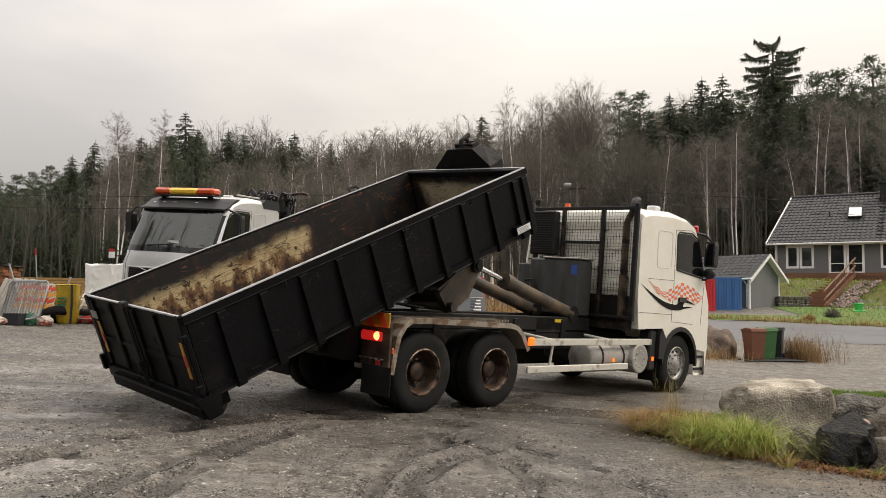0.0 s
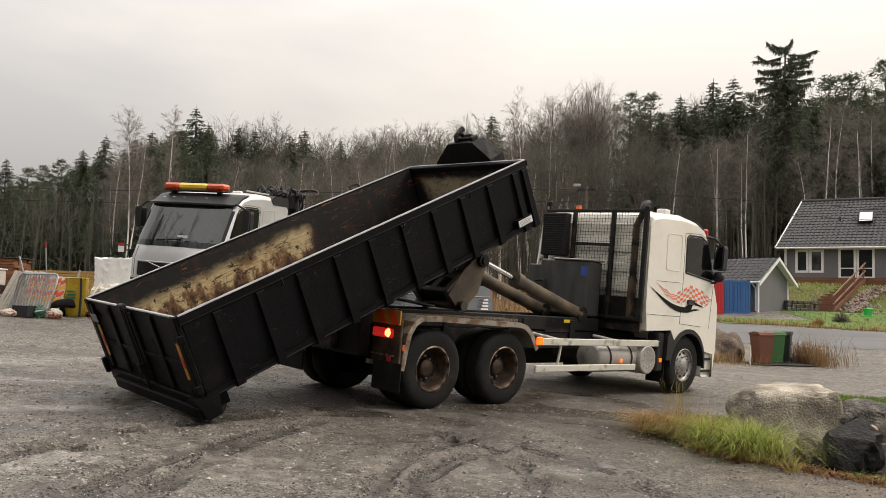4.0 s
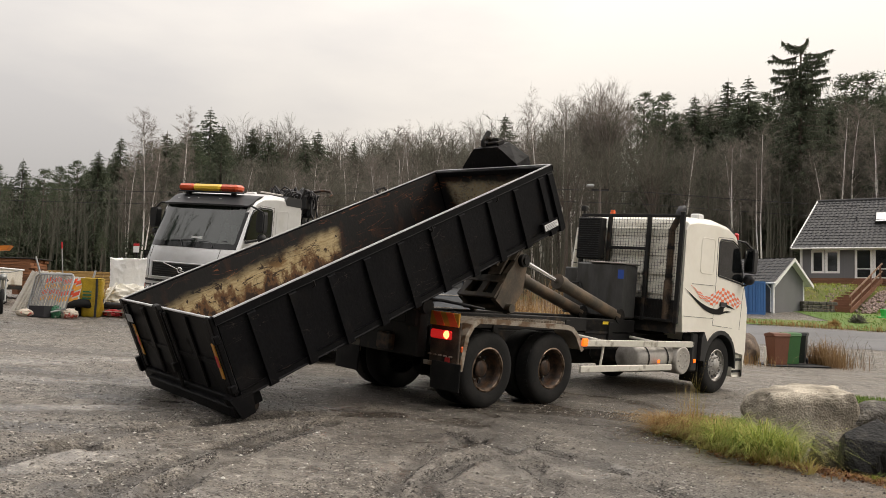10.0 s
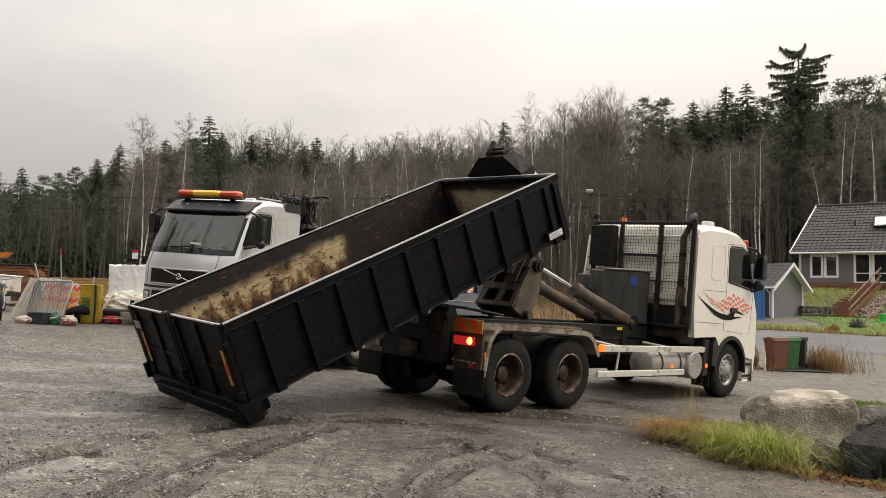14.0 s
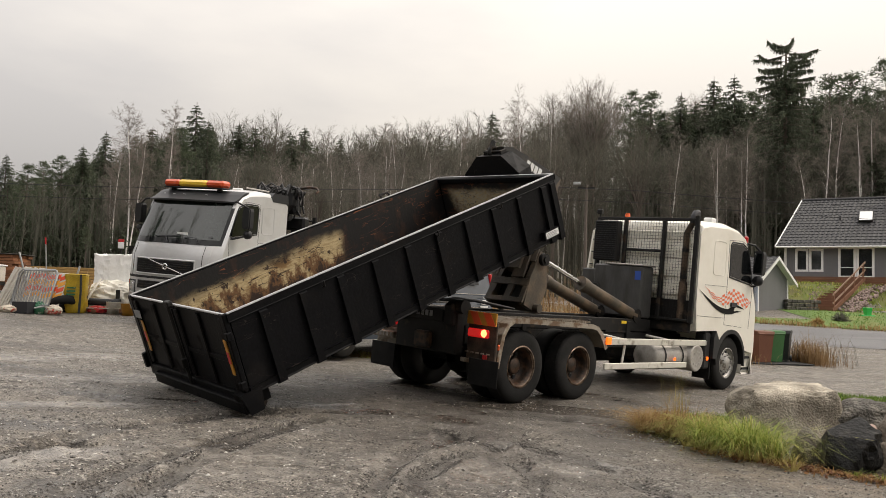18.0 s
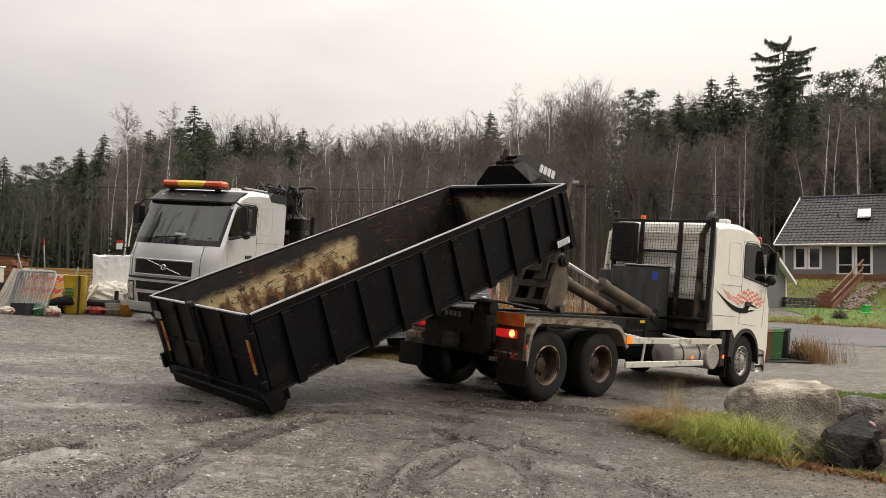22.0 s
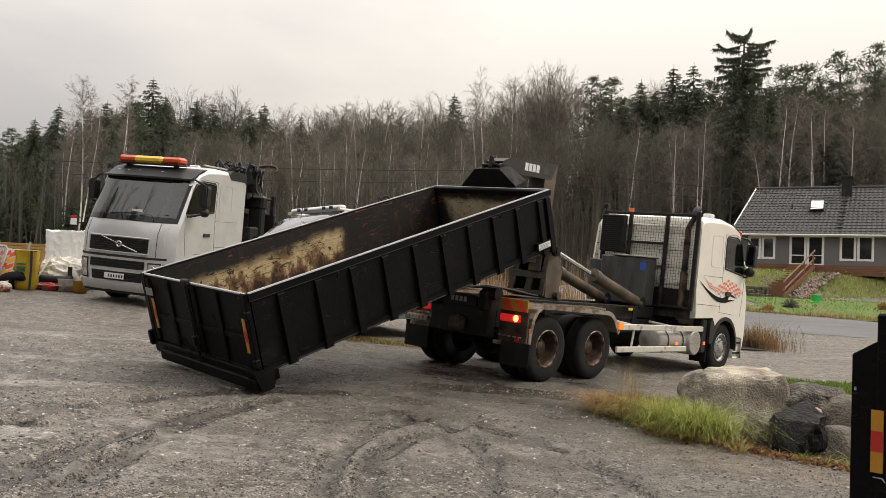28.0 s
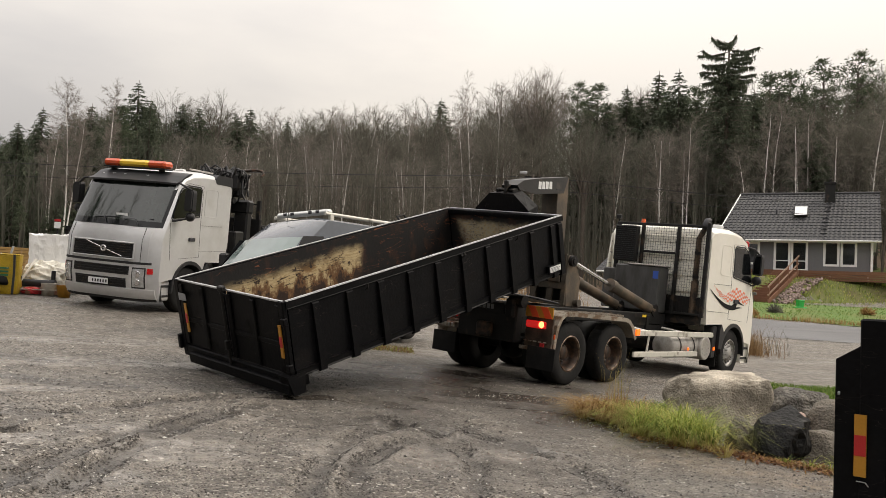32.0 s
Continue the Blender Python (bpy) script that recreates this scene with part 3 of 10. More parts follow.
# wheel ruts and hollows of the yard, on the plan
RUTS = (((-2.5, 5.0), (-2.3, 6.43), (-2.07, 7.34), (-1.6, 8.6)), ((-2.05, 5.0), (-1.9, 6.77), (-1.71, 7.88), (-1.2, 9.3)), ((-0.45, 5.0), (-0.39, 6.96), (-0.19, 7.92), (0.75, 9.7)),
        ((-0.1, 5.0), (-0.06, 6.99), (0.23, 7.91), (1.3, 9.4)), ((0.7, 5.4), (0.99, 7.48), (0.71, 8.58), (0.0, 9.2)), ((2.3, 6.2), (1.77, 8.0), (1.02, 8.72), (0.2, 9.0)), ((-3.6, 5.6), (-3.0, 7.8), (-1.8, 9.4), (0.6, 10.6)))
HOLLOWS = ((-3.13, 7.18, 0.28, 0.12), (-0.85, 10.15, 0.75, 0.16), (-3.4, 9.6, 0.9, 0.22), (-1.3, 10.4, 0.5, 0.12), (-3.7, 7.75, 0.6, 0.18), (-2.4, 5.9, 0.45, 0.25), (-5.2, 11.0, 1.2, 0.3), (-6.8, 13.5, 1.6, 0.35), (1.7, 10.3, 0.6, 0.15), (-4.4, 8.6, 0.8, 0.2), (2.2, 12.3, 1.2, 0.25))


# pale areas between the ruts, painted in for sky sheen on wet ground: place, half lengths, on a slant of 28 degrees
PALE_SHEEN = ((-4.1, 10.95, 1.7, 0.34), (-3.9, 8.85, 1.1, 0.16), (-2.75, 6.95, 0.55, 0.24), (-2.2, 7.55, 0.45, 0.2), (-1.5, 6.95, 0.6, 0.45), (-1.2, 8.6, 0.5, 0.15), (-1.25, 10.4, 0.4, 0.08), (-0.3, 7.3, 0.3, 0.5),
        (0.45, 7.5, 0.35, 0.55), (-4.8, 13.0, 1.6, 0.35), (1.5, 8.0, 0.6, 0.3), (-3.4, 6.2, 0.5, 0.25), (-2.0, 5.9, 0.5, 0.2), (-6.4, 11.6, 1.2, 0.3))


# how strongly the pale sheen colour is laid on at a spot
def pale_sheen_at(x, y):
    best = 0.0
    for sx, sy, a, b in PALE_SHEEN:
        u, w = (x - sx) * 0.883 + (y - sy) * 0.469, (y - sy) * 0.883 - (x - sx) * 0.469
        q = (u / a) ** 2 + (w / b) ** 2
        if q < 4:
            best = max(best, smooth_step(1.9, 0.2, q + 1.1 * noise.noise((x * 2.6, y * 2.6, 9.0)) + 0.8 * noise.noise((x * 8, y * 8, 2.0))))
    return best


def track_gap(x, y, line):
    best = 9.0
    for (ax, ay), (bx, by) in zip(line[:-1], line[1:]):
        dx, dy = bx - ax, by - ay
        t = min(1.0, max(0.0, ((x - ax) * dx + (y - ay) * dy) / (dx * dx + dy * dy)))
        best = min(best, math.hypot(x - ax - t * dx, y - ay - t * dy))
    return best


def yard_relief(x, y):
    """How far the yard dips or swells, and how damp and dark it is there."""
    if abs(x) > 12 or not 3 < y < 16:
        return 0.0, 0.0
    z = 0.012 * noise.noise((x * 1.7, y * 1.7, 0)) + 0.008 * noise.noise((x * 5, y * 5, 3.0))
    # broad wet area; its darkening also stands in for the lorry's shade and reflection
    damp = max(0.0, 0.98 * math.exp(-((x - 1.9) / 3.4) ** 2 - ((y - 11.0) / 4.6) ** 2) * (0.8 + 0.7 * noise.noise((x * 1.1, y * 1.9, 6.0))))
    if abs(x) < 5 and y < 11.5:
        for line in RUTS:
            g = track_gap(x, y, line) + 0.03 * noise.noise((x * 4, y * 4, 8.0))
            if g < 0.4:
                k = max(0.0, 1 - (g / 0.13) ** 2) * min(1.0, max(0.3, 0.75 + 1.1 * noise.noise((x * 2.1, y * 2.1, 7.0))))
                tread = 0.5 + 0.5 * math.sin((x * 1.2 + y) * 42)
                z += -0.050 * k + 0.022 * math.exp(-((g - 0.19) / 0.05) ** 2) + 0.008 * k * tread
                damp = max(damp, min(1.0, 1.9 * k) * (0.75 + 0.6 * noise.noise((x * 3, y * 3, 5.0))))
    for hx, hy, rx, ry in HOLLOWS:
        q = ((x - hx) / rx) ** 2 + ((y - hy) / ry) ** 2 + 0.7 * noise.noise((x * 3.5, y * 3.5, 1.0))
        if q < 2.5:
            k = max(0.0, min(1.0, (1.5 - q) / 0.6))
            z -= (0.095 if rx < 0.3 else 0.014) * k
            damp = max(damp, (1.25 if rx < 0.3 else 0.80) * k * (0.75 + 0.5 * noise.noise((x * 6, y * 6, 2.0))))
    return z, damp


def steps(a, b, n):
    return [a + (b - a) * i / n for i in range(n)]


GX = [-900, -400, -200, -120, -80, -60, -45] + steps(-36, -13, 23) + steps(-13, -6, 35) + steps(-6, 6, 200) + steps(6, 13, 35) + steps(13, 45, 50) + [45, 50, 60, 80, 120, 200, 400, 900]
GY = [-300, -80, -30, -12, -5, 0] + steps(2, 4.6, 10) + steps(4.6, 12.0, 126) + steps(12, 18, 40) + steps(18, 32, 40) + steps(32, 72, 40) + [72, 76, 80, 86, 92, 100, 110, 125, 150, 170, 220, 400, 1500]
gv, gd, gs, gp = [], [], [], []
for y in GY:
    for x in GX:
        dz, dm = yard_relief(x, y)
        gv.append((x, y, land(x, y) + dz))
        gd.append(max(dm, 0.75 * math.exp(-((x + 8.4) / 1.3) ** 2 - ((y - 16.9) / 1.1) ** 2) * (0.9 + 0.9 * noise.noise((x * 1.6, y * 1.6, 2.0)))))
        gp.append(pale_sheen_at(x, y) if abs(x) < 9 and 4 < y < 15 else 0.0)
        off = 0.45 * (x - 3.1) + 0.9 * (y - 9.0)
        gs.append(0.85 * math.exp(-((off + 0.55) / 0.55) ** 2) * smooth_step(2.0, 3.2, x) * (0.65 + 0.6 * noise.noise((x * 3, y * 3, 4.0))) if 1.5 < x < 9 and 4 < y < 12 else 0.0)
gw = len(GX)
gf = [(j * gw + i, j * gw + i + 1, (j + 1) * gw + i + 1, (j + 1) * gw + i) for j in range(len(GY) - 1) for i in range(gw - 1)]
ground = part("ground", Shape().add(gv, gf, True), M["gravel"])
ground.data.attributes.new("damp", "FLOAT", "POINT").data.foreach_set("value", gd)
ground.data.attributes.new("sand", "FLOAT", "POINT").data.foreach_set("value", gs)
ground.data.attributes.new("pale_sheen", "FLOAT", "POINT").data.foreach_set("value", gp)
tagged(ground, "wet dark gravel yard with tyre ruts and puddles", kind="structure")


def edge_noise(x, y, s=0.35, a=0.8):
    return a * noise.noise((x * s, y * s, 0.3))


def road_mid(x):
    """The centre line of the public road beyond the yard."""
    return 36.5 - 0.22 * (x - 16)


def on_road(x, y):
    return x > 9.0 and abs(y - road_mid(x)) < 4.6


tagged(sheet("road", 8, 75, 18, 48, 134, 90, M["road"], 0.012, lambda x, y: on_road(x, y)), "damp grey asphalt road beyond the yard")
tagged(sheet("lawn", 8, 60, 26, 54, 110, 60, M["lawn"], 0.03, lambda x, y: y > road_mid(x) + 4.9 + edge_noise(x, y, 0.5, 0.5) and y + 0.12 * (x - 28) < 50.0 and x > 13 and not (x < 20.5 and y > 43.5)), "mown green lawn in front of the house")
tagged(sheet("grass_bank", 18, 70, 48, 66, 104, 40, M["bank"], 0.03, lambda x, y: y + 0.12 * (x - 28) >= 50.0 and x > 20.3), "steep yellow-green grass bank below the house")
tagged(sheet("forest_floor", -160, 160, 44, 220, 150, 80, M["litter"], 0.02, lambda x, y: y > 66 + edge_noise(x, y, 0.2, 3) or (x < 8 and y > 44 + edge_noise(x, y, 0.2, 3)) or (x < -22 and y > 30)), "brown leaf litter under the trees")


# ---- the roll-off container, open at the top ----
CL, CW, CH = 5.43, 1.224, 1.07


def build_container():
    c = thing("roll_off_container", Matrix(), "long black steel roll-off container, open-topped, rusty inside, tilted on its hook", "container")
    P = M["black_paint"]
    # floor and walls
    part("floor_panel", Shape().box(0.06, CL - 0.06, -CW + 0.03, CW - 0.03, 0.13, 0.19), M["rust_inside"], c, "rusty steel floor")
    for side, y in (("right", -CW), ("left", CW)):
        s = 1 if y > 0 else -1
        wall = part("side_wall", Shape().box(0.03, CL - 0.02, y - s * 0.028, y - s * 0.004, 0.12, CH - 0.09, 0.004), P, c)
        lining = part("inner_lining", Shape().box(0.06, CL - 0.07, y - s * 0.040, y - s * 0.030, 0.20, CH - 0.035), M["lining_left"] if s > 0 else M["rust_inside"], wall, "rust-brown inner face with worn cream patch" if s > 0 else "rust-brown inner face")
        rim = Shape().box(0.0, CL, y - s * 0.029, y + s * 0.012, CH - 0.10, CH - 0.012, 0.006)
        part("top_rail", rim, P, c)
        part("rail_edge", Shape().box(0.01, CL - 0.01, y - s * 0.012, y + s * 0.007, CH - 0.014, CH + 0.002, 0.005), M["bare_edge"], c, "bare worn steel edge")
        # upright stiffeners, deeper towards the foot
        for i in range(11):
            x = 0.41 + 0.525 * i if i < 10 else CL - 0.09
            rib = Shape().prism([(y - s * 0.01, CH - 0.10), (y + s * 0.030, CH - 0.13), (y + s * 0.052, 0.30), (y + s * 0.052, 0.12), (y - s * 0.01, 0.10)], "x", x - 0.05, x + 0.05)
            part("stiffener", rib, P, c)
        part("bottom_rail", Shape().box(0.02, CL - 0.03, y - s * 0.08, y + s * 0.02, 0.14, 0.22, 0.012), P, c)
    front = part("front_wall", Shape().box(CL - 0.05, CL - 0.01, -CW + 0.03, CW - 0.03, 0.12, CH - 0.02, 0.006), P, c)
    part("inner_lining", Shape().box(CL - 0.066, CL - 0.055, -CW + 0.06, CW - 0.06, 0.2, CH - 0.1), M["lining_front"], front, "dark inner face with a faded beige patch")
    part("rail_edge", Shape().box(CL - 0.03, CL - 0.005, -CW + 0.03, CW - 0.03, CH - 0.014, CH + 0.002, 0.006), M["bare_edge"], c)
    part("front_rail", Shape().box(CL - 0.09, CL + 0.012, -CW, CW, CH - 0.10, CH - 0.015, 0.012), P, c)
    for y in (-1.1, -0.62, 0.62, 1.1):
        part("stiffener", Shape().box(CL, CL + 0.07, y - 0.05, y + 0.05, 0.05, CH - 0.1, 0.01), P, c)
    # hook housing at the head
    hous = Shape()
    lower = [(CL - 0.02, -0.58), (CL + 0.42, -0.44), (CL + 0.42, 0.44), (CL - 0.02, 0.58)]
    upper = [(CL + 0.0, -0.26), (CL + 0.30, -0.22), (CL + 0.30, 0.22), (CL + 0.0, 0.26)]
    hous.loft([[(x, y, 0.98) for x, y in lower], [(x, y, 1.10) for x, y in lower], [(x, y, 1.37) for x, y in upper]], smooth=False)
    part("hook_housing", hous, P, c, "black sloped steel housing at the head")
    part("housing_column", Shape().box(CL, CL + 0.36, -0.34, 0.34, 0.1, 0.99, 0.02), P, c)
    bail = Shape().tube((CL + 0.16, -0.16, 1.40), (CL + 0.16, 0.16, 1.40), 0.024)
    bail.box(CL + 0.09, CL + 0.23, -0.19, -0.15, 1.34, 1.43, 0.01).box(CL + 0.09, CL + 0.23, 0.15, 0.19, 1.34, 1.43, 0.01)
    part("lifting_bail", bail, M["frame_dark"], c)
    # runners and rollers
    for y in (-0.53, 0.53):
        part("runner", Shape().box(0.1, CL + 0.05, y - 0.05, y + 0.05, -0.05, 0.12, 0.008), P, c)
    for y in (-0.92, 0.92):
        part("roller", Shape().tube((0.16, y - 0.14, -0.045), (0.16, y + 0.14, -0.045), 0.105, seg=20), M["frame_dark"], c)
        for e in (-0.17, 0.145):
            part("roller_bracket", Shape().box(0.05, 0.3, y + e, y + e + 0.025, -0.06, 0.12, 0.006), P, c)
    # tailgate: frame, two leaves with recessed fields
    part("rear_post", Shape().box(-0.045, 0.02, -CW, -CW + 0.10, 0.0, CH, 0.012), P, c)
    part("rear_post", Shape().box(-0.045, 0.02, CW - 0.10, CW, 0.0, CH, 0.012), P, c)
    part("rear_sill", Shape().box(-0.05, 0.05, -CW + 0.1, CW - 0.1, 0.0, 0.16, 0.012), P, c)
    for y0, y1 in ((-CW + 0.10, -0.02), (0.02, CW - 0.10)):
        leaf = part("door_leaf", Shape().box(-0.012, 0.012, y0, y1, 0.17, CH - 0.03, 0.004), P, c)
        part("rail_edge", Shape().box(-0.03, 0.0, y0 - 0.08, y1 + 0.08, CH - 0.02, CH + 0.002, 0.006), M["bare_edge"], leaf)
        for k in range(3):
            y = y0 + 0.04 + (y1 - y0 - 0.08) * k / 2
            part("door_stiffener", Shape().box(-0.040, -0.010, y - 0.045, y + 0.045, 0.18, CH - 0.06, 0.01), P, leaf)
        part("door_stiffener", Shape().box(-0.028, -0.010, y0 + 0.04, y1 - 0.04, 0.50, 0.56, 0.006), P, leaf)
        part("inner_lining", Shape().box(0.014, 0.024, y0 + 0.03, y1 - 0.03, 0.2, CH - 0.06), M["rust_inside"], leaf)
    part("rear_bumper", Shape().box(-0.10, 0.06, -CW - 0.01, CW - 0.22, -0.055, 0.09, 0.015), P, c)
    for y in (-CW, CW):
        s = 1 if y > 0 else -1
        if s < 0:
            part("corner_foot", Shape().prism([(-0.12, 0.18), (0.15, 0.18), (0.11, -0.07), (-0.05, -0.07)], "y", y - s * 0.16, y + s * 0.03), P, c)
        else:
            part("corner_bracket", Shape().box(-0.09, 0.0, y - 0.02, y + 0.05, 0.10, 0.30, 0.012), P, c)
    latch = Shape().tube((-0.075, 0.0, 0.1), (-0.075, 0.0, CH + 0.03), 0.02).box(-0.10, -0.03, -0.06, 0.06, CH - 0.02, CH + 0.05, 0.012)
    latch.box(-0.12, -0.05, -0.03, 0.03, 0.30, 0.42, 0.01)
    part("lock_bar", latch, M["frame_dark"], c, "dark locking bar with worn cap")
    part("lock_cap", Shape().box(-0.085, -0.02, 0.01, 0.075, CH + 0.005, CH + 0.04, 0.01), M["bare_edge"], c)
    part("rope_hook", Shape().path([(4.18, 1.235, CH), (4.18, 1.285, CH + 0.05), (4.34, 1.285, CH + 0.05), (4.34, 1.235, CH)], 0.018), M["frame_dark"], c)
    for x in (1.2, 3.0, 4.2):
        part("rope_hook", Shape().path([(x, -1.24, CH - 0.16), (x, -1.285, CH - 0.14), (x, -1.285, CH - 0.08)], 0.011, seg=6), M["frame_dark"], c)
    for y, z0 in ((-1.125, 0.38), (0.99, 0.36)):
        refl = part("reflector", Shape().box(-0.056, -0.046, y - 0.028, y + 0.028, z0, z0 + 0.40), M["refl_yellow"], c, "yellow and red reflector strip")
        part("red_field", Shape().box(-0.059, -0.055, y - 0.0275, y + 0.0275, z0 + 0.13, z0 + 0.26), M["refl_red"], refl)
    plate = part("rating_plate", Shape().box(4.96, 5.24, -CW - 0.066, -CW - 0.060, 0.22, 0.31), M["label_white"], c, "white data plate")
    for i in range(4):
        part("print_line", Shape().box(4.98, 5.21 - 0.03 * (i % 2), -CW - 0.069, -CW - 0.065, 0.230 + i * 0.019, 0.238 + i * 0.019), M["grey_ink"], plate)
    part("plate_backing", Shape().box(4.94, 5.26, -CW - 0.061, -CW + 0.002, 0.20, 0.33), P, c)
    part("rear_label", Shape().box(-0.068, -0.064, 0.92, 1.10, 0.80, 0.90), M["grey_ink"], c)
    for z in (0.22, 0.78):
        part("hinge", Shape().box(-0.07, 0.0, -CW - 0.02, -CW + 0.05, z, z + 0.09, 0.01), P, c)
    return c


container = build_container()


M["worn_lip"] = mat("scuffed_rim_steel", (0.30, 0.22, 0.16), 0.36, 0.6, vary=0.4, scale=9, fine=40, second=(0.06, 0.035, 0.02), amount=0.48, sharp=0.15, spot=8)


# ---- truck cab, shared by both lorries; x ahead from the rear axle, y to the left, z up from the ground ----
FRONT_Z = (0.30, 0.45, 0.80, 1.60, 1.88, 2.86, 3.04, 3.16, 3.22)
WHEEL_F = 6.02  # front axle
FRONT_X = (7.26, 7.36, 7.42, 7.38, 7.26, 6.80, 6.52, 6.10, 5.60)


def front_x(y, z):
    """The cab's front at a height, drawn back towards the corners."""
    x = float(np.interp(z, FRONT_Z, FRONT_X))
    return x - 0.30 * (abs(y) / 1.25) ** 6.0 - 0.07 * (abs(y) / 1.25) ** 2


def front_patch(y0, y1, z0, z1, out, ny=10, nz=5, edge=None):
    """A panel that follows the front, out metres proud of it. edge(t) shifts its upper edge."""
    v, f = [], []
    for j in range(nz + 1):
        for i in range(ny + 1):
            t = i / ny
            y = y0 + (y1 - y0) * t
            top = z1 + (edge(t) if edge else 0)
            z = z0 + (top - z0) * j / nz
            v.append((front_x(y, z) + out, y, z))
    w = ny + 1
    for j in range(nz):
        for i in range(ny):
            f.append((j * w + i, j * w + i + 1, (j + 1) * w + i + 1, (j + 1) * w + i))
    s = Shape().add(v, f, True)
    ring = [i for i in range(w)] + [j * w + ny for j in range(1, nz + 1)] + [nz * w + i for i in range(ny - 1, -1, -1)] + [j * w for j in range(nz - 1, 0, -1)]
    n = len(ring)
    s.add([v[k] for k in ring] + [(v[k][0] - out - 0.012, v[k][1], v[k][2]) for k in ring], [(i, n + i, n + (i + 1) % n, (i + 1) % n) for i in range(n)])
    return s


def wheel(parent, x, y, dual, rim_mat, label=""):
    """One wheel: tyre, rim, hub. Its space turns about its own axle."""
    s = 1 if y > 0 else -1
    w = part("wheel", Shape().tube((0, -s * 0.22, 0), (0, s * 0.02, 0), 0.12, seg=14), M["frame_dark"], parent, label, at=pose(x, y, 0.52))
    R = 0.52
    for k in range(2 if dual else 1):
        o = -s * 0.34 * k
        prof = [(-0.14, 0.29), (-0.150, 0.36), (-0.148, 0.43), (-0.135, 0.485), (-0.11, 0.510), (-0.07, R), (0.07, R), (0.11, 0.510), (0.135, 0.485), (0.148, 0.43), (0.150, 0.36), (0.14, 0.29)]
        tyre = part("tyre", Shape().lathe([(h + o, r) for h, r in prof], 40), M["black_rubber"], w)
        if k == 0:
            # tread blocks round the shoulder
            tread = Shape()
            for i in range(44):
                a = 2 * math.pi * i / 44
                tread.box(-0.02, 0.02, o - 0.095, o - 0.02, R - 0.012, R + 0.0015, m=Matrix.Rotation(a, 4, "Y"))
                tread.box(-0.02, 0.02, o + 0.02, o + 0.095, R - 0.012, R + 0.0015, m=Matrix.Rotation(a + 0.07, 4, "Y"))
            part("tread", tread, M["black_rubber"], tyre)
    if dual:
        prof = [(s * 0.145, 0.285), (s * 0.140, 0.305), (s * 0.12, 0.27), (s * 0.02, 0.255), (-s * 0.07, 0.235), (-s * 0.085, 0.19), (-s * 0.075, 0.12), (s * 0.02, 0.115), (s * 0.035, 0.09), (s * 0.04, 0.0)]
    else:
        prof = [(s * 0.145, 0.285), (s * 0.140, 0.305), (s * 0.10, 0.27), (s * 0.07, 0.25), (s * 0.105, 0.20), (s * 0.13, 0.16), (s * 0.125, 0.13), (s * 0.15, 0.11), (s * 0.155, 0.0)]
    rim = part("rim", Shape().lathe(prof if s < 0 else prof[::-1], 32), rim_mat, w)
    if dual:
        lip = [(s * 0.146, 0.286), (s * 0.142, 0.307), (s * 0.122, 0.272), (s * 0.03, 0.258)]
        part("rim_lip", Shape().lathe(lip if s < 0 else lip[::-1], 32), M["worn_lip"], w, "scuffed bare rim lip")
    nuts = Shape()
    holes = Shape()
    for i in range(10):
        a = 2 * math.pi * i / 10
        c, d = math.cos(a), math.sin(a)
        q = -s * 0.078 if dual else s * 0.128
        nuts.tube((0.155 * c, q, 0.155 * d), (0.155 * c, q + s * 0.035, 0.155 * d), 0.014, seg=6)
        h = -s * 0.074 if dual else s * 0.106
        holes.tube((0.205 * c, h - s * 0.01, 0.205 * d), (0.205 * c, h + s * 0.005, 0.205 * d), 0.031, seg=12)
    tagged(part("wheel_nuts", nuts, M["steel_rim"], w), kind="stuff")
    tagged(part("hand_holes", holes, M["ink"], rim), kind="stuff")
    return w


